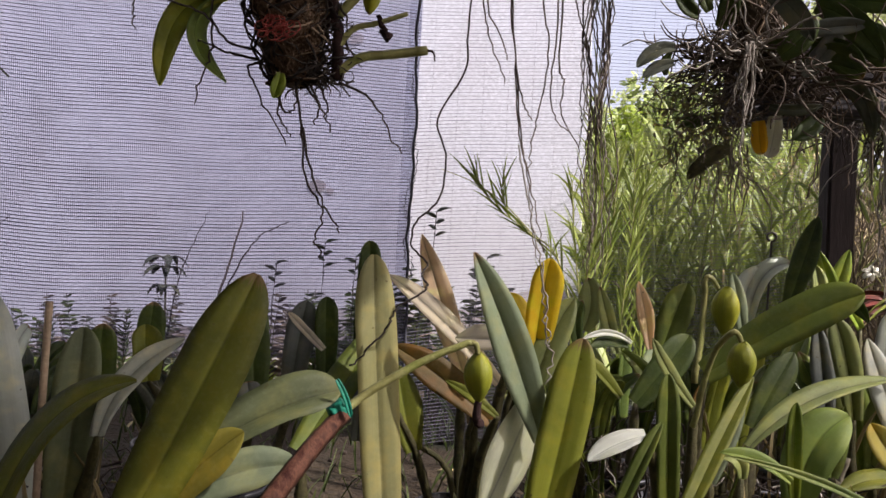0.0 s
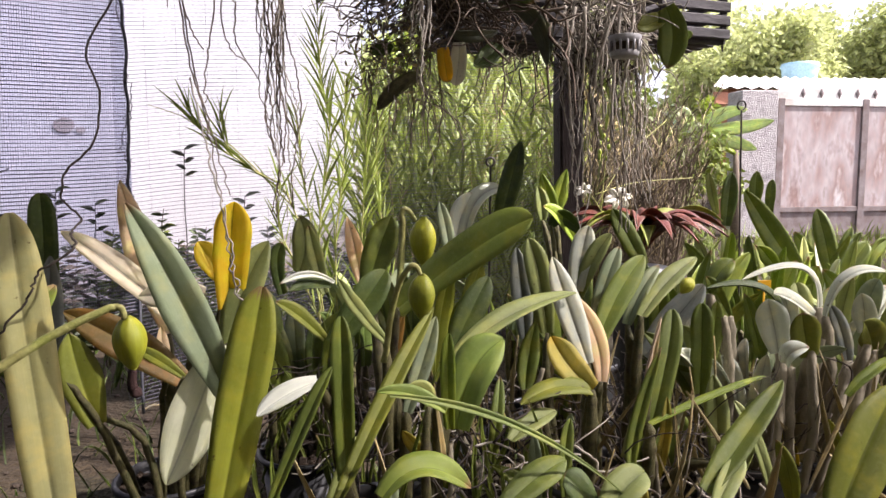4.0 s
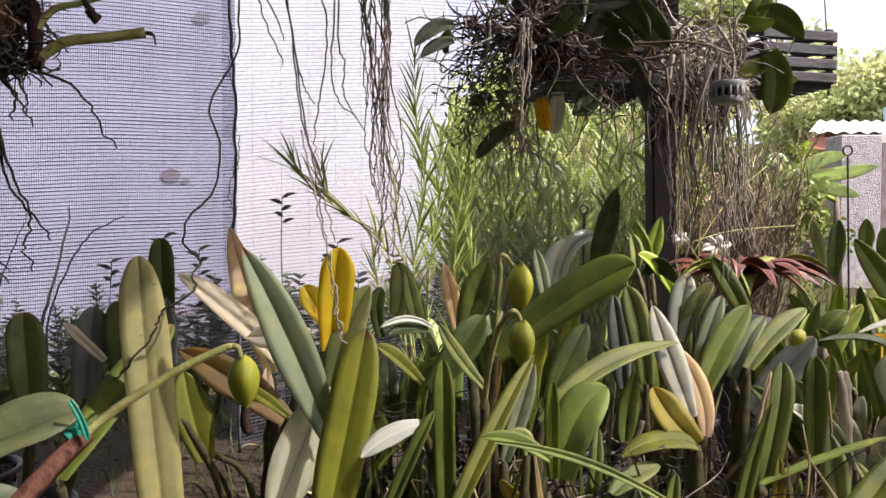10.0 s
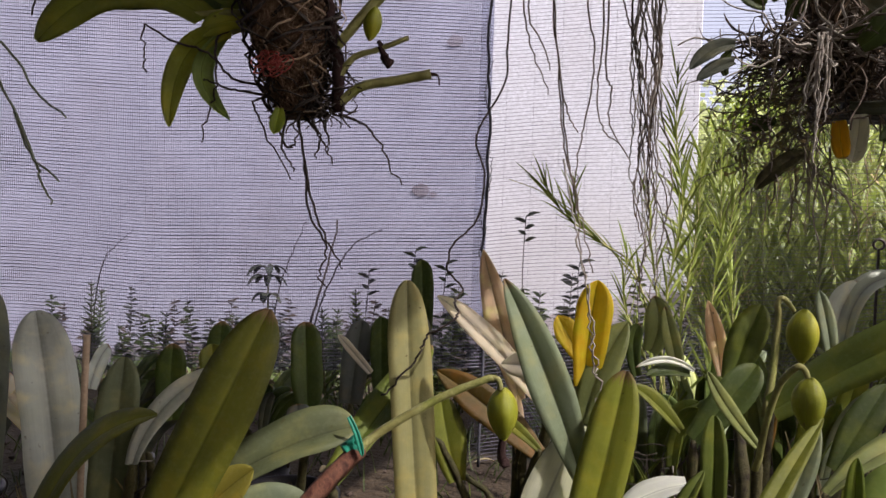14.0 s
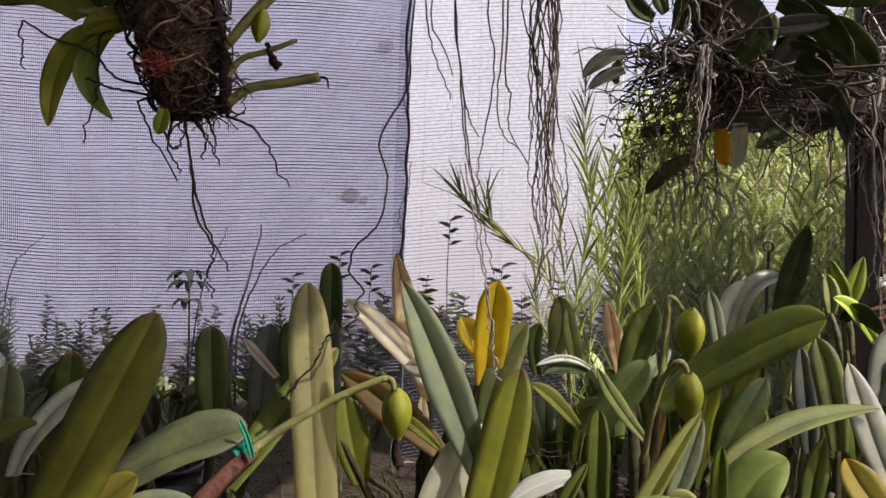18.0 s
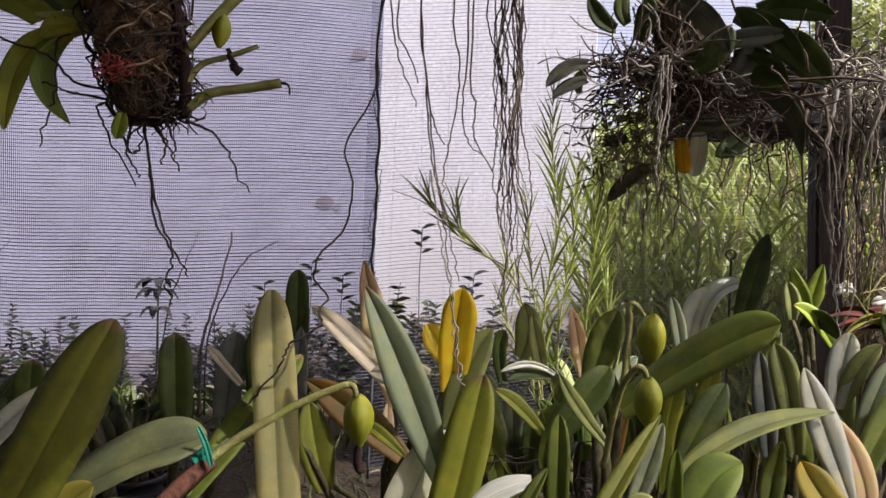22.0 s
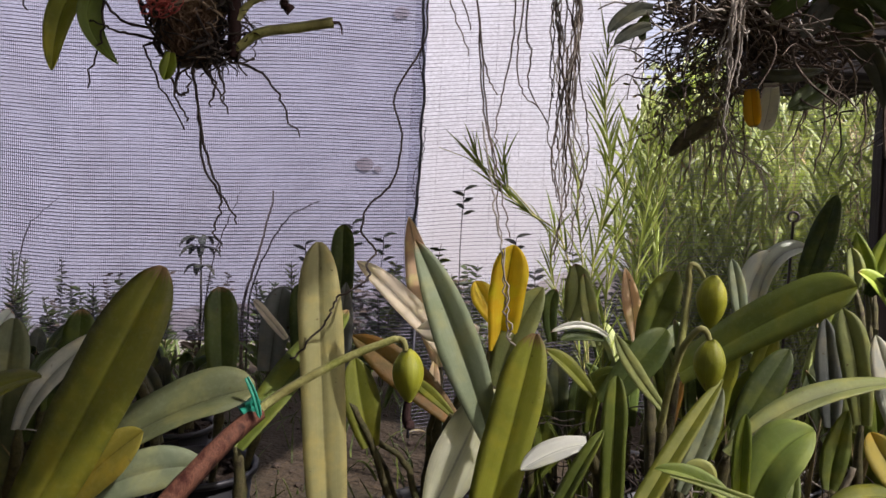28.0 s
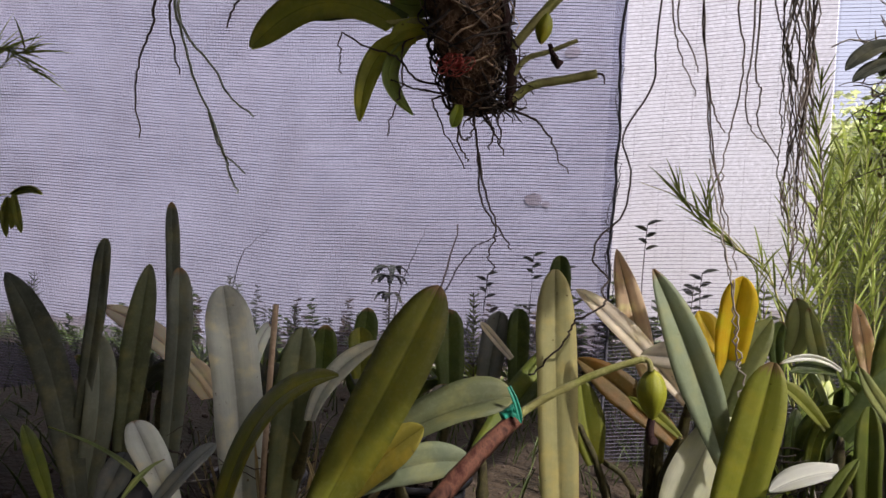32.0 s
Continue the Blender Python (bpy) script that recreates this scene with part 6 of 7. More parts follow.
# ---- bromeliad and white blossoms ----
brom = thing("bromeliad", (0.99, 1.5, GZ), "bromeliad rosette of maroon and olive leaves in a dark pot", "bromeliad")
bc = Vector((0.966, 1.520, 0.537))
for i in range(30):
    g = 2.4 * i
    ln = 0.115 + 0.065 * rng.random()
    up = 0.9 - 0.025 * i
    o = Vector((math.cos(g), math.sin(g), 0))
    a = bc + o * 0.012 + Vector((0, 0, -0.02))
    b_ = bc + o * ln * 0.55 + Vector((0, 0, 0.03 + 0.035 * up))
    c_ = bc + o * ln * 1.15 + Vector((0, 0, 0.01 + 0.05 * (up - 0.35)))
    v, f, u = blade_data(a, b_, c_, 0.056, rng.uniform(-30, 30), 0.3, sharp=True, facing=tuple(bc + Vector((0, 0, 0.5))))
    link_mesh("leaf", v, f, MAROON if i % 4 else OLIVE, brom, uvs=u)
bz = bc.z - 0.06
v, f = tube_data([(bc.x, bc.y, GZ), (bc.x, bc.y, GZ + 0.02), (bc.x, bc.y, bz - 0.03), (bc.x, bc.y, bz)], [0.045, 0.047, 0.060, 0.062], 24)
link_mesh("pot", v, f, POT, brom, "dark plastic pot")

spray = thing("blossom_spray", (0.93, 1.5, GZ), "thin arching stems with two white blossoms", "flower")
for pts in ([(0.861, 1.500, 0.442), (0.866, 1.500, 0.602), (0.874, 1.500, 0.724), (0.869, 1.500, 0.760)], [(0.866, 1.500, 0.590), (0.887, 1.490, 0.614), (0.889, 1.480, 0.629)],
            [(0.866, 1.500, 0.602), (0.842, 1.490, 0.633), (0.822, 1.480, 0.649)], [(0.860, 1.520, 0.638), (0.965, 1.550, 0.662), (1.128, 1.600, 0.672)], [(0.861, 1.520, 0.613), (0.955, 1.560, 0.726), (1.062, 1.600, 0.806)]):
    root(spray, pts, 0.0013, 0.0009, GREENCANE, 0.0006, "stem")


def blossom(parent, at, r, tilt):
    c = Vector(at)
    for k in range(6):
        g = radians(60 * k + tilt)
        o = Vector((math.cos(g), -0.25, math.sin(g) * 0.8))
        v_, f_, u_ = blade_data(c + o * 0.002, c + o * r * 0.55, c + o * r + Vector((0, 0.006, -0.003)), r * (0.55 if k % 2 else 0.4), 0, 0.1, n=8)
        link_mesh("petal", v_, f_, PETAL, parent, uvs=u_)


blossom(spray, (0.886, 1.460, 0.632), 0.032, 10)
blossom(spray, (0.811, 1.460, 0.650), 0.019, 40)
for k in range(9):
    c = Vector((0.869, 1.500, 0.734)) + Vector((rng.uniform(-0.012, 0.012), 0, rng.uniform(-0.02, 0.03)))
    v, f = blob_data(c, 0.003, 0.003, 0.005, 0.1, k, 6, 8)
    link_mesh("bud", v, f, LIME, spray)


# ---- feathery stems in front of the net ----
def lance(parent, points, count, size, mat, seed, r=0.002, spread=1.0):
    """A thin stem with narrow lance leaves, its foliage one mass."""
    q = random.Random(seed)
    pts = smooth_line(points, 8)
    v_, f_ = tube_data(pts, [r * (1 - 0.7 * i / len(pts)) for i in range(len(pts))], 5)
    link_mesh("stem", v_, f_, GREENCANE, parent)
    pieces = []
    for i in range(int(count * 1.5)):
        k_ = 0.10 + 0.90 * (i + q.random()) / (count * 1.5)
        k = min(len(pts) - 2, int(k_ * (len(pts) - 1)))
        p, d = pts[k].lerp(pts[k + 1], q.random()), (pts[k + 1] - pts[k]).normalized()
        g = 2.4 * i + q.uniform(-0.5, 0.5)
        side = Vector((math.cos(g), 0.8 * math.sin(g), 0.15))
        o = (d * q.uniform(0.9, 1.9) + side * spread * q.uniform(0.5, 1.0)).normalized()
        ln = size * q.uniform(0.55, 1.35) * (1.15 - 0.35 * k_)
        across = o.cross(Vector((q.gauss(0, 0.5), -1, q.gauss(0, 0.5)))).normalized()
        pieces.append(strip_data(p, p + o * ln * 0.52 + Vector((0, 0, 0.02 * ln)), p + o * ln + Vector((0, 0, -0.10 * ln * q.random())), ln * 0.055, across, 4))
    v_, f_, u_ = merge(pieces)
    tagged(link_mesh("foliage", v_, f_, mat, parent, uvs=u_), kind="stuff")


willow = thing("willow_herb", (0.4, 1.45, GZ), "slender plant with narrow feathery green leaves beside the net", "plant", "slender plants")
lance(willow, [(0.262, 1.45, 0.30), (0.266, 1.45, 0.565), (0.290, 1.45, 0.755), (0.277, 1.45, 0.865), (0.271, 1.45, 1.010)], 60, 0.085, WILLOW, 1)
lance(willow, [(0.30, 1.48, 0.30), (0.297, 1.48, 0.539), (0.318, 1.48, 0.720), (0.322, 1.48, 0.880)], 40, 0.085, WILLOW, 2)
lance(willow, [(0.29, 1.42, 0.32), (0.217, 1.44, 0.622), (0.150, 1.43, 0.690), (0.089, 1.42, 0.733), (0.050, 1.42, 0.775), (0.036, 1.42, 0.800)], 20, 0.085, WILLOW, 3, 0.0022, 0.8)
lance(willow, [(0.28, 1.42, 0.33), (0.255, 1.42, 0.56), (0.236, 1.42, 0.70), (0.228, 1.42, 0.80)], 24, 0.075, WILLOW, 4)
lance(willow, [(0.110, 1.425, 0.720), (0.092, 1.42, 0.760), (0.090, 1.42, 0.800)], 9, 0.075, WILLOW, 5, 0.0014, 0.7)
lance(willow, [(0.36, 1.50, 0.313), (0.350, 1.500, 0.538), (0.362, 1.500, 0.718), (0.356, 1.500, 0.903)], 44, 0.085, WILLOW, 6)
lance(willow, [(0.29, 1.43, 0.330), (0.225, 1.43, 0.500), (0.191, 1.43, 0.583), (0.195, 1.43, 0.667)], 24, 0.07, WILLOW, 7)
lance(willow, [(0.416, 1.600, 0.288), (0.402, 1.600, 0.528), (0.388, 1.600, 0.720), (0.409, 1.600, 0.848)], 44, 0.085, WILLOW, 8)
root(willow, [(0.217, 1.44, 0.622), (0.110, 1.43, 0.735), (0.040, 1.42, 0.783), (-0.035, 1.42, 0.812)], 0.0018, 0.0007, GREENCANE, 0.001, "stem")


# ---- weeds between net and wall ----
def weed(x, y, h, seed, mat=DARK):
    q = random.Random(seed)
    w = thing("weed", (x, y, GZ), "spindly leafy weed growing behind the net", "weed", "weeds behind the net")
    lean = Vector((q.uniform(-0.15, 0.15) * h, q.uniform(-0.05, 0.05), h))
    a = Vector((x, y, ground_height(x, y) - 0.01))
    pts = [a, a + lean * 0.5 + Vector((q.uniform(-0.02, 0.02), 0, 0)), a + lean]
    v_, f_ = tube_data(smooth_line(pts, 5), [0.003 * (1 - 0.06 * i) for i in range(11)], 5)
    link_mesh("stem", v_, f_, BULB, w)
    pieces = []
    n = int(6 + h * 26)
    for i in range(n):
        s = 0.2 + 0.8 * i / n
        p = bez(pts[0], pts[1], pts[2], s)
        for sg in (-1, 1):
            ln = q.uniform(0.03, 0.075) * (1.2 - 0.6 * s)
            o = Vector((sg * q.uniform(0.6, 1), q.uniform(-0.6, 0.6), q.uniform(-0.1, 0.7))).normalized()
            pieces.append(blade_data(p, p + o * ln * 0.5, p + o * ln + Vector((0, 0, -0.2 * ln)), ln * q.uniform(0.25, 0.5), q.uniform(-50, 50), 0.15, n=5, sharp=True, thick=0.0006))
    v_, f_, u_ = merge(pieces)
    tagged(link_mesh("foliage", v_, f_, mat, w, uvs=u_), kind="stuff")


def spire(x, y, z, seed, mat=DARK, whorl=0.05):
    """A straight weed with narrow leaves in whorls that point up."""
    q = random.Random(seed)
    w = thing("weed", (x, y, GZ), "straight weed with whorls of narrow leaves behind the net", "weed", "weeds behind the net")
    a, c = Vector((x, y, ground_height(x, y) - 0.01)), Vector((x + q.uniform(-0.03, 0.03), y, z))
    v_, f_ = tube_data([a, a.lerp(c, 0.5), c], [0.004, 0.003, 0.0015], 5)
    link_mesh("stem", v_, f_, BULB, w)
    pieces, n = [], int((z - a.z) / 0.022)
    for i in range(n):
        p = a.lerp(c, 0.15 + 0.85 * i / n)
        for k in range(4):
            g = 1.571 * k + 0.8 * i
            ln = whorl * q.uniform(0.8, 1.3) * (1.25 - 0.75 * i / n)
            o = Vector((math.cos(g), math.sin(g), q.uniform(0.5, 1.0))).normalized() * ln
            pieces.append(strip_data(p, p + o * 0.5, p + o, ln * 0.20, o.cross(Vector((0, -1, 0.2))).normalized(), 4))
    v_, f_, u_ = merge(pieces)
    tagged(link_mesh("foliage", v_, f_, mat, w, uvs=u_), kind="stuff")


def umbrella_weed(x, y, z, seed):
    """A weed with broad drooping leaves in two storeys on a bare stem."""
    q = random.Random(seed)
    w = thing("weed", (x, y, GZ), "bare-stemmed weed with two storeys of broad drooping leaves", "weed", "weeds behind the net")
    a, c = Vector((x, y, ground_height(x, y) - 0.01)), Vector((x, y, z))
    v_, f_ = tube_data([a, a.lerp(c, 0.5) + Vector((0.006, 0, 0)), c], [0.005, 0.004, 0.003], 6)
    link_mesh("stem", v_, f_, BULB, w)
    for lift, size in ((0.0, 0.9), (-0.035, 0.85), (-0.10, 0.65)):
        for k in range(5):
            g = 1.257 * k + 3 * lift + 0.3
            o = Vector((math.cos(g), math.sin(g), 0)) * 0.075 * size
            p = c + Vector((0, 0, lift))
            v_, f_, u_ = blade_data(p, p + o * 0.6 + Vector((0, 0, 0.012)), p + o * 1.15 + Vector((0, 0, -0.022)), 0.034 * size, q.uniform(-20, 20), 0.15, n=7, facing=(x, y, 4))
            link_mesh("leaf", v_, f_, DUSK, w, uvs=u_)


q = random.Random(5)
for i in range(100):
    y = q.uniform(2.2, 3.7)
    x = q.uniform(-2.9, 0.55)
    weed(x, y, q.uniform(0.16, 0.36) + (0.09 if x > -0.9 else 0.0) + 0.8 * (GZ - ground_height(x, y)) - 0.06, i, (DUSK, DARK, BRUSH)[i % 3])
weed(-0.25, 2.4, 0.46, 205, LEAF)
weed(-0.34, 2.35, 0.36, 206, DARK)
weed(-0.16, 2.4, 0.38, 208, DARK)
weed(0.02, 2.5, 0.36, 209, LEAF)
weed(-0.62, 2.4, 0.40, 207, DARK)
for i in range(14):
    weed(-0.46 + 0.05 * i, 2.3 + 0.02 * (i % 5), (0.36, 0.44, 0.30, 0.50, 0.40)[i % 5], 240 + i, (DARK, LEAF, DUSK)[i % 3])
umbrella_weed(-1.095, 2.3, 0.55, 1)
for i, (x, y, z) in enumerate(((-1.78, 2.2, 0.48), (-1.45, 2.2, 0.385), (-1.86, 2.3, 0.44), (-2.3, 1.7, 0.43), (-2.36, 1.75, 0.46), (-2.2, 1.9, 0.36), (-0.80, 2.2, 0.44), (-0.70, 2.25, 0.50), (-0.55, 2.3, 0.42), (-1.3, 2.4, 0.36), (-0.93, 2.5, 0.40), (0.10, 2.6, 0.44))):
    spire(x, y, z, 60 + i, LEAF if i % 4 == 3 else DARK)


def field(name, label, count, place, size, width, mat, seed, lean=0.3, n=5):
    """Blades that stand in a stretch of ground, as one mass."""
    g = random.Random(seed)
    pieces = []
    for _ in range(count):
        x, y = place(g)
        h = size(g)
        a = Vector((x, y, ground_height(x, y) - 0.02))
        t = Vector((g.gauss(0, lean) * h, g.gauss(0, lean) * h, h))
        b_ = a + t * g.uniform(0.38, 0.55) + Vector((g.gauss(0, 0.05) * h, 0, g.uniform(0.05, 0.28) * h))
        pieces.append(blade_data(a, b_, a + t, width(g), g.uniform(-70, 70), 0.15, n=n, sharp=True, thick=0.0008))
    v_, f_, u_ = merge(pieces)
    return tagged(link_mesh(name, v_, f_, mat, uvs=u_), label, "grass", kind="stuff")


def wedge(y0, y1, left, right):
    """Places between two lines of sight from the bed."""
    def at(g):
        y = g.uniform(y0, y1)
        return left * (y - 0.08) + 0.28 + g.random() * (right - left) * (y - 0.08), y
    return at


field("wall_foot_weeds", "dense dark low weeds along the wall's foot", 1400, lambda g: (g.uniform(-4.2, 0.6), g.uniform(2.0, 3.9)), lambda g: g.uniform(0.04, 0.14), lambda g: g.uniform(0.008, 0.02), DARK, 2, 0.5, 4)
field("net_foot_grass", "low dark grass and moss at the net's foot", 1500, lambda g: (g.uniform(-3.2, 0.9), g.uniform(0.9, 2.2)), lambda g: g.uniform(0.03, 0.13), lambda g: g.uniform(0.003, 0.008), DARK, 3, 0.5, 4)
def stand(name, label, count, place, height, leaf_len, width, mat, stem_mat, seed, lean=0.10, per=16, droop=0.4, low=0.12, arch=0.0, thick=0.0024):
    """Upright stems with long narrow leaves all the way up."""
    g = random.Random(seed)
    stems, leaves = [], []
    for _ in range(count):
        x, y = place(g)
        h = height(g)
        a = Vector((x, y, ground_height(x, y) - 0.02))
        c = a + Vector((g.gauss(0, lean) * h, g.gauss(0, lean) * h, h))
        b_ = a.lerp(c, 0.5) + Vector((g.gauss(0, 0.03) * h, 0, arch * h * g.random()))
        r = thick * g.uniform(0.6, 1.3)
        stems.append(tube_data([bez(a, b_, c, k / 5) for k in range(6)], [r * (1 - 0.13 * k) for k in range(6)], 3))
        for i in range(per):
            k = low + (1 - low) * (i + g.random()) / per
            p = bez(a, b_, c, k)
            d = (c - a).normalized()
            t = 2.4 * i + g.uniform(-0.6, 0.6)
            o = (d * g.uniform(0.9, 2.2) + Vector((math.cos(t), math.sin(t), 0))).normalized()
            ln = leaf_len * g.uniform(0.5, 1.25) * (1.15 - 0.35 * k)
            side = o.cross(Vector((g.gauss(0, 0.6), -1, g.gauss(0, 0.6)))).normalized()
            leaves.append(strip_data(p, p + o * ln * 0.55 + Vector((0, 0, 0.03 * ln)), p + o * ln - Vector((0, 0, droop * ln * g.random())), width * g.uniform(0.6, 1.25), side, 4))
    t_ = thing(name, (1.2, 3.2, GZ), label, "reeds", "", "stuff")
    v_, f_, _ = merge(stems)
    tagged(link_mesh("stem_mass", v_, f_, stem_mat, t_), kind="stuff")
    v_, f_, u_ = merge(leaves)
    tagged(link_mesh("foliage", v_, f_, mat, t_, uvs=u_), kind="stuff")


stand("tall_reeds", "tall green reeds with long narrow leaves", 200, wedge(2.45, 4.4, 0.060, 0.37), lambda g: g.uniform(0.45, 1.12), 0.25, 0.019, REED, GREENCANE, 11, 0.10, 15)
stand("slender_reeds", "slender deep green reeds in the thicket", 240, wedge(2.3, 3.8, 0.060, 0.36), lambda g: g.uniform(0.35, 0.95), 0.17, 0.0135, WILLOW, GREENCANE, 15, 0.08, 18)
stand("back_reeds", "tall reeds at the back of the thicket", 130, wedge(4.0, 5.0, 0.075, 0.36), lambda g: g.uniform(0.9, 1.5), 0.28, 0.022, REED, GREENCANE, 19, 0.10, 16)
stand("brown_brushwood", "dry brown twiggy brushwood", 540, wedge(2.4, 3.9, 0.345, 0.53), lambda g: g.uniform(0.45, 1.0), 0.12, 0.004, BRUSH, BRUSH, 16, 0.16, 12, 0.5, 0.2, 0.10, 0.003)
stand("dry_reeds", "dry straw-coloured stems and leaves", 60, wedge(2.4, 3.8, 0.33, 0.53), lambda g: g.uniform(0.4, 1.0), 0.15, 0.0055, STRAW, STRAW, 12, 0.18, 9, 0.7, 0.2, 0.16, 0.0022)
stand("mixed_straw", "dry stalks among the reeds", 90, wedge(2.3, 4.0, 0.06, 0.38), lambda g: g.uniform(0.5, 1.1), 0.18, 0.006, STRAW, STRAW, 13, 0.16, 8, 0.6)
field("meadow", "green grass before the gate", 1500, lambda g: (g.uniform(1.4, 6.5), g.uniform(3.4, 6.8)), lambda g: g.uniform(0.06, 0.22), lambda g: 0.012, LEAF, 14, 0.4, 4)


def shrub(name, at, size, count, leaf_len, mat, seed, label, trunk=None, group="shrubs"):
    """A bush or tree: trunk, limbs and a crown of leaves in uneven clumps."""
    g = random.Random(seed)
    t = thing(name, at, label, "tree" if trunk else "shrub", group)
    c = Vector(at) + Vector((0, 0, (trunk or 0) + size[2]))
    base = Vector(at) - Vector((0, 0, 0.05))
    v_, f_ = tube_data(smooth_line([base, base.lerp(c, 0.5) + Vector((0.04 * size[0], 0, 0)), c], 5), [0.05 * size[0] * (1.3 - 0.09 * i) for i in range(11)], 8)
    link_mesh("trunk", v_, f_, BARK, t)
    limbs, clumps = [], []
    for _ in range(26):
        d = Vector((g.gauss(0, 1), g.gauss(0, 1), g.gauss(0.1, 0.8))).normalized() * g.uniform(0.45, 1.0)
        p = c + Vector((d.x * size[0], d.y * size[1], d.z * size[2]))
        clumps.append((p, g.uniform(0.22, 0.42)))
        limbs.append(tube_data(smooth_line([c.lerp(base, 0.35), c.lerp(p, 0.5) + Vector((0, 0, -0.05 * size[2])), p], 4), [0.016 * size[0] * (1 - 0.1 * i) for i in range(9)], 5))
    v_, f_, _ = merge(limbs)
    link_mesh("limbs", v_, f_, BARK, t)
    pieces = []
    for _ in range(count):
        p, r = g.choice(clumps)
        d = Vector((g.gauss(0, 1), g.gauss(0, 1), g.gauss(0, 1))).normalized() * r * g.random() ** 0.4
        q_ = p + Vector((d.x * size[0], d.y * size[1], d.z * size[2]))
        o = (Vector((g.gauss(0, 1), g.gauss(0, 1), g.gauss(-0.2, 0.7)))).normalized() * leaf_len * g.uniform(0.6, 1.3)
        s = o.cross(Vector((g.gauss(0, 1), g.gauss(0, 1), g.gauss(0, 1)))).normalized() * leaf_len * 0.22
        k = Vector((0, 0, -0.12 * leaf_len))
        pieces.append(([q_, q_ + o * 0.5 + s, q_ + o + k, q_ + o * 0.5 - s], [(0, 1, 2, 3)], [(0.5, 0), (1, 0.5), (0.5, 1), (0, 0.5)]))
    v_, f_, u_ = merge(pieces)
    tagged(link_mesh("crown", v_, f_, mat, t, uvs=u_), kind="stuff")
    return t


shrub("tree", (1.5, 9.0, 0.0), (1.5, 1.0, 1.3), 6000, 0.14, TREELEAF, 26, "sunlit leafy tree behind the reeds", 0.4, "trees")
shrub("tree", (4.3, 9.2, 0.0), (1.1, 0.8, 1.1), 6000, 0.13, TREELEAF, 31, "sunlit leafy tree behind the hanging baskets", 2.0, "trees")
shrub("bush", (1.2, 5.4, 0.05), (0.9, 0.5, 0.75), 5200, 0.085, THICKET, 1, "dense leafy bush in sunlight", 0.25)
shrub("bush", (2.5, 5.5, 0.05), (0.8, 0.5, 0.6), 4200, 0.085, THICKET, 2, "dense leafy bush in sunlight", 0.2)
shrub("bush", (0.85, 4.7, 0.05), (0.40, 0.4, 0.72), 5200, 0.07, LIME, 3, "bright green leafy bush beside the white wall", 0.2)
shrub("bush", (3.3, 5.9, 0.0), (0.6, 0.5, 0.5), 2600, 0.08, LEAF, 4, "low leafy bush near the gate", 0.15)
shrub("bush", (2.35, 4.3, 0.05), (0.32, 0.3, 0.26), 2200, 0.035, THICKET, 24, "small light green leafy bush", 0.1)
shrub("bush", (3.685, 6.1, 0.0), (0.14, 0.14, 0.42), 700, 0.07, LIME, 27, "slim bright yellow-green sapling", 0.55)
shrub("bush", (3.3, 6.9, 0.0), (0.7, 0.4, 0.62), 3600, 0.09, THICKET, 28, "dense leafy bush beside the cement wall", 0.2)
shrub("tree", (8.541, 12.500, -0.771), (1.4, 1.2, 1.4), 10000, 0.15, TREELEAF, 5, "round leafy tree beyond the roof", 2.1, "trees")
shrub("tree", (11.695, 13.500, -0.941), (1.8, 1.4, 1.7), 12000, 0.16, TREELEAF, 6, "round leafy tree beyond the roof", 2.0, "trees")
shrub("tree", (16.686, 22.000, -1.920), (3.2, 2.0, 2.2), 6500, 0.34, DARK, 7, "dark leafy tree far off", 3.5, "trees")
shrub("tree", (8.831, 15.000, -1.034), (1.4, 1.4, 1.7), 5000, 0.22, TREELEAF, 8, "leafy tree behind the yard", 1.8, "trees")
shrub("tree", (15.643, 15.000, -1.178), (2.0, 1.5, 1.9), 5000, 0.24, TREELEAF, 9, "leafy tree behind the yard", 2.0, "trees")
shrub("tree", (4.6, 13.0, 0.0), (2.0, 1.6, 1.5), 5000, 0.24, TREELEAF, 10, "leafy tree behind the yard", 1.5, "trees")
shrub("bush", (1.75, 4.6, 0.05), (0.5, 0.4, 0.5), 2600, 0.06, STRAW, 14, "dry brown twiggy bush", 0.3)

# ---- gate, cement wall, roof, tank ----
gate = thing("gate", (6.6, 7.06, -0.05), "rust-stained sheet metal gate with a row of diamond spikes", "gate")
for a, b_ in ((5.14, 6.08), (6.17, 7.2)):
    box("sheet", (a, 7.05, 0.32), (b_, 7.062, 1.42), GATEPAINT, gate, "pink-rusted metal sheet")
    box("lower_sheet", (a, 7.05, -0.02), (b_, 7.062, 0.26), GATEFRAME, gate)
    box("rail", (a - 0.04, 7.035, 0.262), (b_ + 0.04, 7.075, 0.318), GATEFRAME, gate)
    box("rail", (a - 0.04, 7.035, 1.422), (b_ + 0.04, 7.075, 1.500), ROOFMAT, gate, "white painted top rail")
for x in (5.10, 6.125, 7.24):
    box("stile", (x - 0.04, 7.03, -0.1), (x + 0.04, 7.08, 1.5), GATEFRAME, gate)
box("crest_rail", (5.06, 7.05, 1.502), (7.3, 7.075, 1.62), ROOFMAT, gate, "white painted crest rail")
for i in range(9):
    x = 5.36 + i * 0.22
    v = [(x - 0.03, 7.046, 1.56), (x, 7.046, 1.50), (x + 0.03, 7.046, 1.56), (x, 7.046, 1.62), (x, 7.03, 1.56)]
    link_mesh("diamond", v, [(0, 1, 4), (1, 2, 4), (2, 3, 4), (3, 0, 4)], GATEFRAME, gate, smooth=False)
cem = thing("wall_east", (4.85, 7.1, 0), "rough grey cement pillar wall beside the gate", "wall", kind="structure")
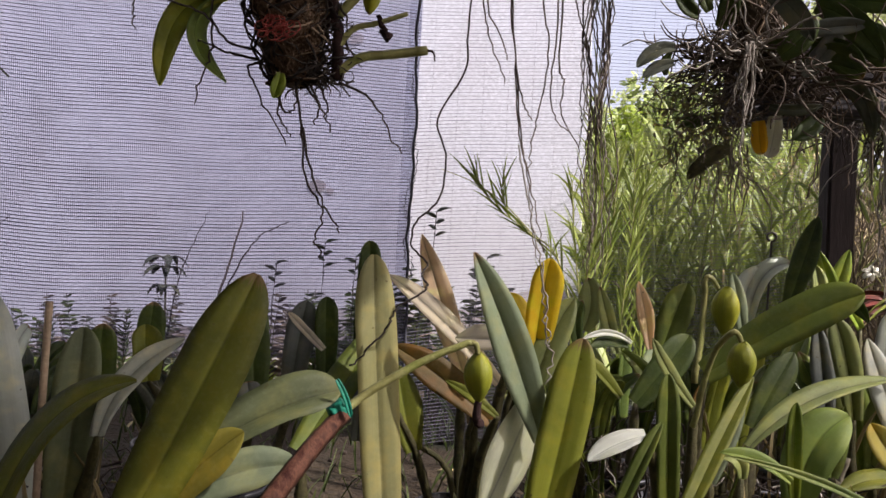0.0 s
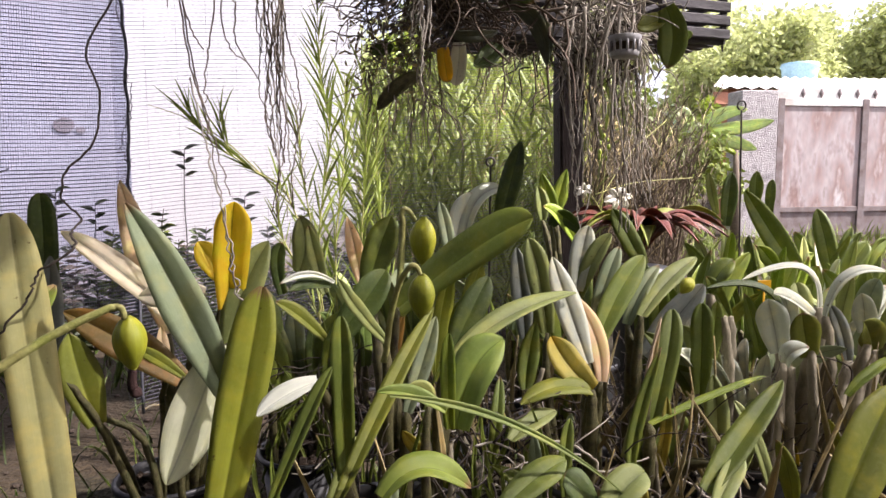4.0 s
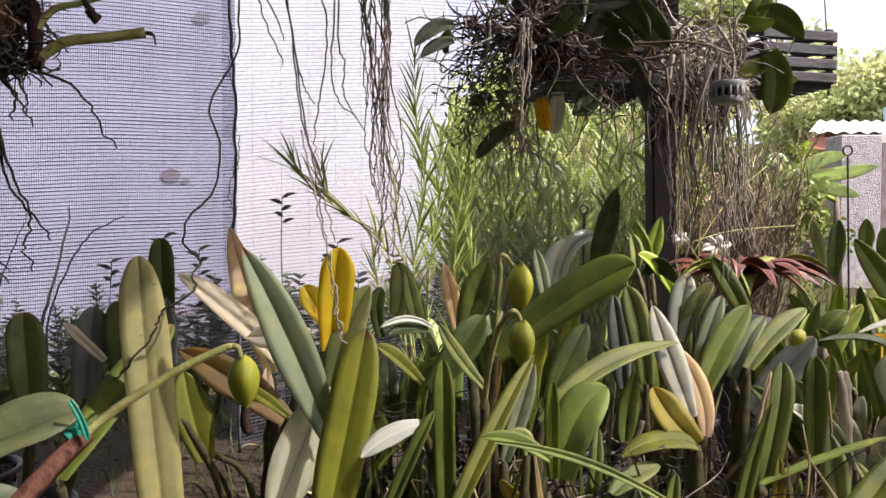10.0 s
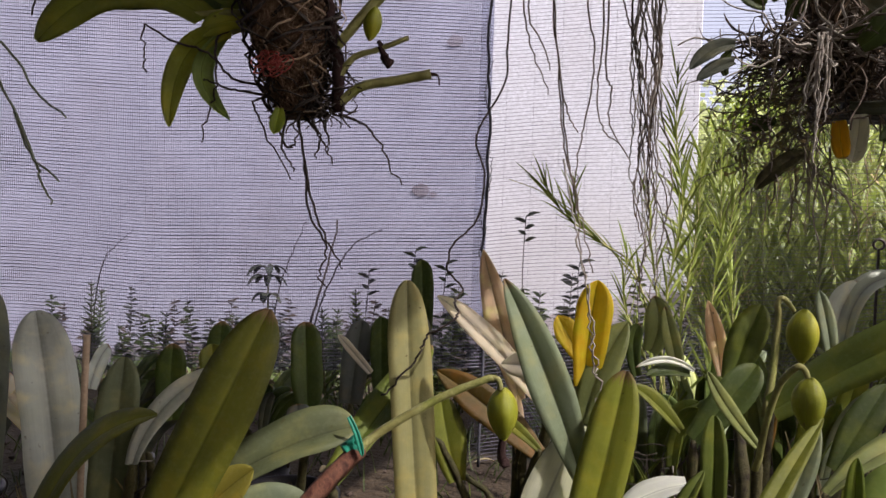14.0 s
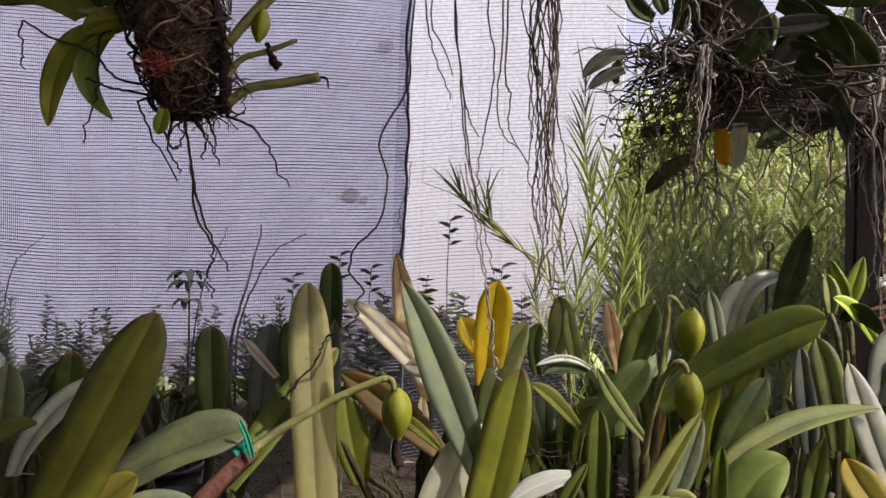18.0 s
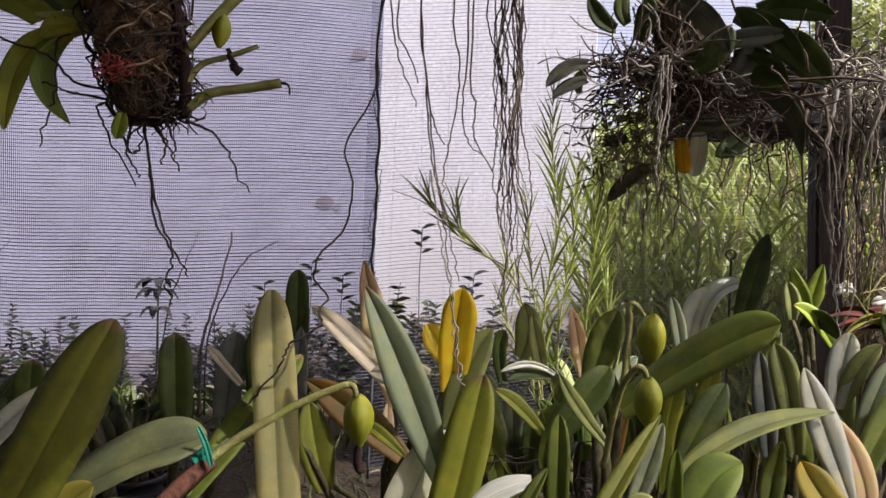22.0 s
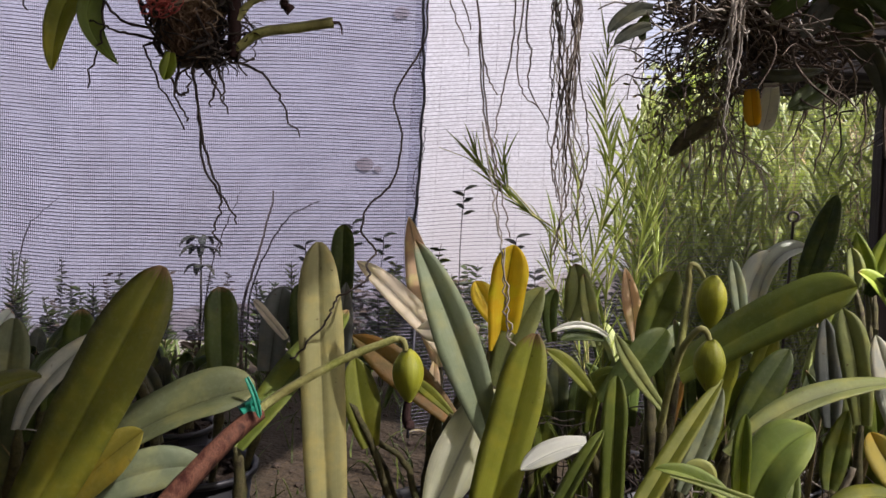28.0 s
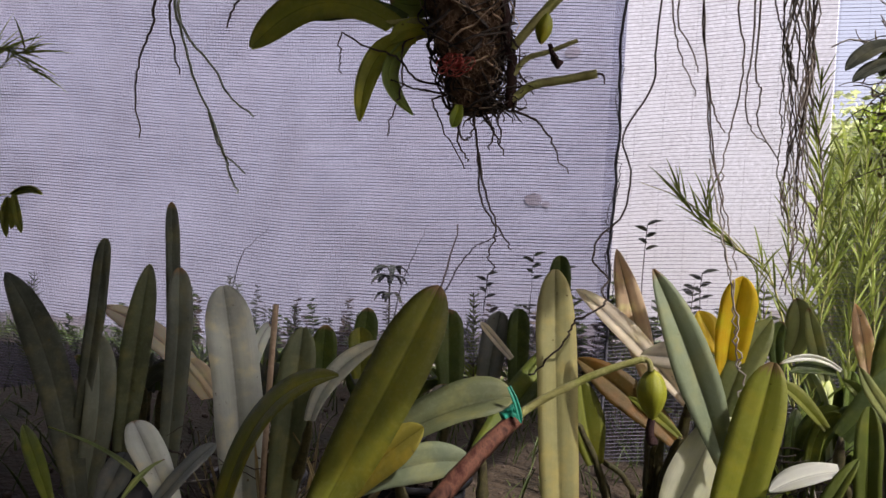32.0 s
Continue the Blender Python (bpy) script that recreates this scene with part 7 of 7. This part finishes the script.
box("wall_panel", (4.62, 7.02, -0.2), (5.055, 7.3, 1.58), CEMENT, cem, bevel=0.01)
house = thing("house", (7.5, 9.6, 0), "low house with a pale corrugated roof and orange brick", "house")
box("wall", (5.4, 8.6, -0.2), (12.0, 8.75, 1.80), BRICKMAT, house, "orange brick wall")
box("lintel", (5.02, 8.24, 1.56), (12.0, 8.30, 1.71), BRICKMAT, house, "orange brick lintel course")
rv, rf, nn = [], [], 150
for i in range(nn + 1):
    e = i / nn
    zz = 0.018 * math.sin(i * 1.57)  # the sheets are cut back to a hip at the near end
    rv += [(4.96 + 7.14 * e, 8.2, 1.76 + zz), (5.95 + 6.15 * e, 9.7, 2.12 + zz), (6.95 + 5.15 * e, 11.2, 2.14 + zz)]
rf = [(3 * i + k, 3 * i + 3 + k, 3 * i + 4 + k, 3 * i + 1 + k) for i in range(nn) for k in (0, 1)]
link_mesh("roof", rv, rf, ROOFMAT, house, "pale corrugated sheet roof")
tank = thing("water_tank", (7.637, 10.300, 2.270), "light blue plastic water tank on the roof", "tank")
tb = Vector((7.637, 10.300, 2.270))
v, f = tube_data([tb + Vector((0, 0, z)) for z in (-0.12, 0.0, 0.08, 0.10, 0.16, 0.18)], [0.25, 0.26, 0.27, 0.29, 0.27, 0.12], 24)
link_mesh("body", v, f, TANKMAT, tank)
ban = thing("banana_plant", (3.75, 5.7, 0.0), "young banana plant with split drooping leaves", "banana plant")
bb = Vector((3.78, 5.7, 0.0))
v, f = tube_data([bb, bb + Vector((0, 0, 0.5)), bb + Vector((-0.02, 0, 0.9))], [0.045, 0.035, 0.02], 10)
link_mesh("trunk", v, f, BARK, ban)
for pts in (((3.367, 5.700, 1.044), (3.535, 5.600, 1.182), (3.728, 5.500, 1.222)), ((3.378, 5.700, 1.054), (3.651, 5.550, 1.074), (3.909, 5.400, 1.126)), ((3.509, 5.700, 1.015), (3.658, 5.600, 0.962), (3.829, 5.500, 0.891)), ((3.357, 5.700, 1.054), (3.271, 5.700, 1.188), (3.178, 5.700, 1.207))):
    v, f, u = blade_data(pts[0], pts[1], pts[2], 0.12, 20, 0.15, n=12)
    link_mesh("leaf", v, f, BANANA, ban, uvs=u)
    v, f = tube_data([bb + Vector((0, 0, 0.85)), pts[0]], [0.02, 0.012], 6)
    link_mesh("leaf_stalk", v, f, LIME, ban)

hv, hf = [], []
for i in range(61):
    g = radians(-70 + 190 * i / 60)
    for k, (r, z) in enumerate(((70, -3), (75, 5 + 3 * noise.noise(Vector((i * 0.3, 0, 0)))), (85, 8 + 5 * noise.noise(Vector((i * 0.4, 2, 0)))), (120, 2))):
        hv.append((r * math.sin(g), r * math.cos(g), z))
hf = [(4 * i + k, 4 * i + 4 + k, 4 * i + 5 + k, 4 * i + 1 + k) for i in range(60) for k in range(3)]
tagged(link_mesh("backdrop", hv, hf, HILL), "distant wooded hillside", "backdrop", kind="structure")

# bare twigs behind the net and a vine at its side
twig = thing("dry_twig", (-0.9, 2.6, GZ), "bare dry twigs leaning behind the net", "twig")
root(twig, [(-0.905, 2.30, 0.10), (-0.900, 2.30, 0.367), (-0.837, 2.30, 0.538), (-0.761, 2.30, 0.649), (-0.648, 2.30, 0.709)], 0.004, 0.002, ROOT, 0.005, "stem")
root(twig, [(-0.935, 2.32, 0.08), (-0.932, 2.32, 0.345), (-0.883, 2.32, 0.506), (-0.827, 2.32, 0.735)], 0.007, 0.003, DRYROOT, 0.006, "stem")
root(twig, [(-1.10, 2.30, 0.07), (-1.047, 2.30, 0.479), (-0.976, 2.30, 0.661), (-0.95, 2.30, 0.73)], 0.003, 0.001, ROOT, 0.005, "stem")
root(twig, [(-1.90, 2.30, 0.05), (-1.844, 2.30, 0.504), (-1.772, 2.30, 0.614), (-1.687, 2.30, 0.68)], 0.003, 0.001, ROOT, 0.006, "stem")
for i, (x, top) in enumerate(((-0.155, 0.765), (-0.42, 0.60), (-0.70, 0.56), (-0.53, 0.64), (0.02, 0.62))):
    sprig = thing("weed", (x, 2.3, GZ), "thin bare-stemmed seedling with a few leaves at its tip", "weed", "weeds behind the net")
    root(sprig, [(x + 0.01, 2.3, 0.08), (x - 0.006, 2.3, 0.5 * top), (x, 2.3, top)], 0.0022, 0.0014, ROOT, 0.003, "stem")
    for k in range(5):
        a = Vector((x, 2.3, top - 0.02 * k))
        o = Vector(((0.05, -0.04, 0.03, -0.03, 0.035)[k], 0.01 * (k - 2), 0.012))
        v, f, u = blade_data(a, a + o * 0.5 + Vector((0, 0, 0.004)), a + o, 0.016, 20 * k - 40, 0.15, n=5, sharp=True)
        link_mesh("leaf", v, f, (DUSK, DARK)[i % 2], sprig, uvs=u)
vine = thing("vine", (-1.2, 1.0, GZ), "thin vine with narrow green leaves beside the net", "plant", "slender plants")
lance(vine, [(-1.685, 1.000, -0.073), (-1.617, 1.000, 0.495), (-1.540, 1.000, 0.906), (-1.400, 1.000, 1.019), (-1.322, 1.000, 1.040)], 40, 0.055, REED, 31, 0.0018)
lance(vine, [(-1.685, 1.000, -0.073), (-1.605, 1.000, 0.359), (-1.518, 1.000, 0.665), (-1.436, 1.000, 0.707), (-1.334, 1.000, 0.716)], 10, 0.05, OLIVE, 32, 0.0018)
lance(vine, [(-1.54, 1.0, 0.99), (-1.43, 1.0, 1.05), (-1.36, 1.0, 1.035), (-1.32, 1.0, 1.05)], 12, 0.10, REED, 33, 0.0016, 1.2)
lance(vine, [(-1.54, 1.0, 0.99), (-1.43, 1.0, 1.05), (-1.34, 1.0, 1.01), (-1.27, 1.0, 0.98)], 9, 0.09, WILLOW, 34, 0.0016, 0.9)
for b_, m_, t_ in (((-1.344, 1.000, 0.716), (-1.330, 1.000, 0.672), (-1.311, 1.000, 0.632)), ((-1.364, 1.000, 0.709), (-1.375, 1.000, 0.670), (-1.362, 1.000, 0.619)), ((-1.354, 1.000, 0.716), (-1.296, 1.000, 0.730), (-1.247, 1.000, 0.719)), ((-1.358, 1.000, 0.709), (-1.346, 1.000, 0.671), (-1.348, 1.000, 0.639))):
    leaf(vine, b_, m_, t_, 0.018, OLIVE, 10)

label_plate = thing("plastic_label", (0.762, 1.120, 0.868), "pale grey slotted plastic plate tied to a basket", "label")
la, lb = Vector((0.744, 1.130, 0.871)), Vector((0.789, 1.130, 0.898))
box("plate", (la.x, 1.125, la.z), (lb.x, 1.130, lb.z), WHITETAG, label_plate, bevel=0.001)
for k in range(3):
    x = la.x + (lb.x - la.x) * (0.3 + 0.2 * k)
    box("slot", (x - 0.003, 1.122, la.z + 0.010), (x + 0.003, 1.1245, la.z + 0.022), WIRE, label_plate, bevel=0)

# ---- crowded pots between and behind the named plants ----
def common_orchid(x, y, top, seed, mats, leaves=9, spread=0.13, cane=False):
    """A potted orchid of the same kind as its neighbours, leaves fanned about its pot."""
    g = random.Random(seed)
    p = orchid((x, y), "potted orchid with green and sage strap leaves among its neighbours", g.uniform(0.06, 0.085), GZ + g.uniform(0.11, 0.16), CANE if cane else BULB, 0.005)
    for i in range(leaves):
        a = g.uniform(0, 6.283)
        r = spread * g.uniform(0.15, 0.6)
        zb = GZ + 0.14 + g.uniform(0.02, 0.12)
        h = (top - zb) * g.uniform(0.55, 1.0)
        o = Vector((math.cos(a), math.sin(a) * 0.8, 0))
        b_ = Vector((x, y, zb)) + o * r
        t_ = b_ + o * spread * g.uniform(0.1, 0.8) + Vector((0, 0, h))
        m_ = b_.lerp(t_, 0.5) + o * -0.01 + Vector((0, 0, 0.015))
        leaf(p, b_, m_, t_, g.uniform(0.026, 0.042), g.choice(mats), g.uniform(-60, 60), g.uniform(0.3, 1.7))
    return p


MIX = [LEAF, LEAF, SAGE, DARK, OLIVE, GREY]
BRIGHT = [LEAF, LIME, SAGE, LIGHT, LEAF, SHEEN]
q = random.Random(77)
for i, (x, y, top) in enumerate(((0.24, 1.22, 0.50), (0.46, 1.28, 0.53), (0.70, 1.20, 0.54), (0.93, 1.30, 0.55), (1.16, 1.35, 0.56), (1.22, 1.02, 0.46),
                                 (1.32, 1.25, 0.50), (0.62, 1.48, 0.56), (1.28, 1.58, 0.52), (1.50, 1.50, 0.50), (1.62, 1.75, 0.54), (-0.62, 1.02, 0.42), (-0.88, 0.95, 0.42),
                                 (-0.50, 1.28, 0.42), (-0.80, 1.25, 0.42), (1.45, 1.20, 0.48), (1.80, 1.50, 0.50), (1.38, 1.88, 0.54), (0.35, 1.5, 0.5))):
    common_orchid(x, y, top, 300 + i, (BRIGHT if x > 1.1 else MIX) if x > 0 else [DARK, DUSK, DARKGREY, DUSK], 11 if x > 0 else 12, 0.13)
for i, (x, y, top) in enumerate(((0.92, 1.02, 0.46), (1.15, 1.18, 0.52), (1.30, 1.42, 0.56))):
    common_orchid(x, y, top, 500 + i, [SHEEN, SAGE, GREY, LEAF], 14, 0.15, True)

# small leaves, dry sheaths and yellowing bulbs low among the stems
g = random.Random(91)
for i in range(46):
    host = (PLANT_E, PLANT_F, PLANT_H)[i % 3]
    x = (0.40, 0.66, 0.92)[i % 3] + g.uniform(-0.15, 0.15)
    y = g.uniform(0.78, 1.02)
    a = Vector((x, y, g.uniform(0.20, 0.30)))
    o = Vector((g.gauss(0, 0.035), g.gauss(0, 0.02), g.uniform(0.05, 0.12)))
    kind = i % 4
    if kind < 2:
        leaf(host, a, a + o * 0.5 + Vector((0, -0.008, 0.006)), a + o, g.uniform(0.014, 0.026), (SAGE, LEAF, OLIVE, OCHRE, GREY)[i % 5], g.uniform(-50, 50), g.uniform(0.2, 1.4), False)
    elif kind == 2:
        v, f, u = blade_data(a, a + o * 0.5, a + o * 1.2, g.uniform(0.006, 0.013), g.uniform(-60, 60), 0.5, n=6, sharp=True)
        link_mesh("dry_sheath", v, f, (STRAW, PEACH)[i % 2], host, "papery dry sheath", uvs=u)
    else:
        root(host, [a, a + o * 0.5, a + o], 0.0065, 0.0035, (GREENCANE, CANE)[i % 2], 0.001, "pseudobulb")

# thick grey canes of the cane orchid
for pts in ([(0.896, 0.950, 0.216), (0.918, 0.950, 0.315), (0.935, 0.970, 0.421)], [(0.945, 0.950, 0.212), (0.936, 0.950, 0.314), (0.950, 0.970, 0.400)], [(0.948, 0.930, 0.229), (0.960, 0.930, 0.329), (0.966, 0.950, 0.429)],
            [(0.986, 0.950, 0.217), (1.012, 0.950, 0.327), (1.041, 0.970, 0.404)], [(0.985, 0.920, 0.223), (1.014, 0.920, 0.337), (1.046, 0.940, 0.436)], [(1.036, 0.950, 0.222), (1.058, 0.950, 0.324), (1.088, 0.970, 0.402)],
            [(0.963, 1.000, 0.195), (0.995, 1.000, 0.310), (1.021, 1.000, 0.432)], [(0.874, 1.000, 0.300), (0.871, 1.000, 0.387), (0.858, 1.000, 0.472)], [(0.901, 0.980, 0.236), (0.925, 0.980, 0.304), (0.922, 0.980, 0.373)]):
    pl = smooth_line(pts, 7)
    v, f = tube_data(pl, [0.0062 * (1.25 if i % 4 == 0 else 1.0) * (0.8 + 0.4 * math.sin(3 * i / len(pl))) for i in range(len(pl))], 9)
    link_mesh("cane", v, f, CANE, PLANT_H)

# fallen leaves, gravel and stones on the earth
stones = []
g = random.Random(8)
for _ in range(420):
    x, y = g.uniform(-1.6, 1.8), g.uniform(0.6, 2.2)
    s = g.uniform(0.003, 0.011)
    v, f = blob_data((x, y, ground_height(x, y) + s * 0.3), s, s * g.uniform(0.6, 1), s * 0.6, 0.3, g.random() * 50, 4, 6)
    stones.append((v, f))
v, f, _ = merge(stones)
tagged(link_mesh("gravel", v, f, SOIL), "loose gravel on the earth", "gravel", kind="stuff")
litter = []
for _ in range(50):
    x, y = g.uniform(-1.2, 1.7), g.uniform(0.6, 2.0)
    a = Vector((x, y, ground_height(x, y) + 0.006))
    o = Vector((g.gauss(0, 1), g.gauss(0, 1), 0)).normalized() * g.uniform(0.03, 0.08)
    litter.append(blade_data(a, a + o * 0.5 + Vector((0, 0, 0.008)), a + o, g.uniform(0.008, 0.02), g.uniform(-20, 20), 0.2, n=5, facing=(x, y, 3)))
v, f, u = merge(litter)
tagged(link_mesh("leaf_litter", v, f, STRAW, uvs=u), "dry fallen leaves between the pots", "leaf litter", kind="stuff")

# the dry undergrowth of roots, sheaths and stalks between the pots
for i, (x, y) in enumerate(((0.44, 0.95), (0.66, 0.92), (0.92, 0.98), (0.30, 1.15), (0.58, 1.15), (0.85, 1.2), (1.12, 1.15), (-0.42, 0.80))):
    under = thing("root_tangle", (x, y, GZ), "tangled dry roots and stalks over the pots", "roots", "root tangles", "stuff")
    v, f = tangle((x, y, GZ + 0.20), (0.13, 0.10, 0.07), 60, 0.12, 0.0014, 0.1, 700 + i)
    tagged(link_mesh("root_mass", v, f, ROOT, under), kind="stuff")
    v, f = tangle((x, y, GZ + 0.17), (0.14, 0.10, 0.05), 16, 0.13, 0.0016, 0.05, 740 + i, 0.5)
    tagged(link_mesh("pale_root_mass", v, f, PALEROOT, under, "bleached pale roots"), kind="stuff")
    g = random.Random(900 + i)
    pieces = []
    for _ in range(26):
        a = Vector((x + g.uniform(-0.14, 0.14), y + g.uniform(-0.1, 0.1), GZ + g.uniform(0.05, 0.18)))
        t_ = a + Vector((g.gauss(0, 0.05), g.gauss(0, 0.03), g.uniform(0.08, 0.2)))
        pieces.append(blade_data(a, a.lerp(t_, 0.5) + Vector((g.gauss(0, 0.01), 0, 0)), t_, g.uniform(0.005, 0.014), g.uniform(-60, 60), 0.3, n=5, sharp=True))
    v, f, u = merge(pieces)
    tagged(link_mesh("sheath_mass", v, f, STRAW if i % 3 else LEAF, under, uvs=u), kind="stuff")

# small extras among the leaves
pod(PLANT_F, (0.799, 1.000, 0.519), 0.014, 0.010, (0.5, 0, 0.6))
root(PLANT_F, [(0.650, 0.860, 0.328), (0.664, 0.870, 0.361), (0.681, 0.880, 0.401)], 0.0075, 0.0085, GREENCANE, 0.0005, "pseudobulb")
root(PLANT_F, [(0.681, 0.880, 0.399), (0.692, 0.890, 0.442), (0.711, 0.900, 0.494)], 0.0035, 0.0015, STAKE, 0.0005, "dry_sheath")
marker = thing("plant_label", (1.003, 1.120, 0.481), "small yellow plastic plant label stuck in a pot", "label")
ma, mb = Vector((0.990, 1.120, 0.487)), Vector((1.014, 1.120, 0.504))
box("plate", (ma.x, 1.118, ma.z), (mb.x, 1.120, mb.z), YELLOWTAG, marker, bevel=0.0005)
v, f = tube_data([(0.5 * (ma.x + mb.x), 1.119, GZ + 0.10), (0.5 * (ma.x + mb.x), 1.119, ma.z)], [0.0016, 0.0016], 6)
link_mesh("stem", v, f, YELLOWTAG, marker)
for i, (px, py, dy) in enumerate(((900, 870, 0.9), (1000, 860, 0.85), (1120, 850, 0.9))):
    g = random.Random(1200 + i)
    a = Vector((0.417, 0.820, 0.315)) + Vector(((px - 790) * 0.00065, dy - 0.82, 0))
    r_ = thing("air_root", tuple(a), "pale air roots looping over a pot", "roots", "air roots")
    for k in range(3):
        s_ = a + Vector((g.uniform(-0.05, 0.05), g.uniform(-0.04, 0.04), g.uniform(-0.08, 0.02)))
        pts = [tuple(s_ + Vector((0.03 * j * g.uniform(0.6, 1.3) * (1 if k % 2 else -1), 0.01 * g.gauss(0, 1), 0.02 * math.sin(j * 1.2 + k)))) for j in range(5)]
        root(r_, pts, 0.0018, 0.0011, PALEROOT, 0.002)
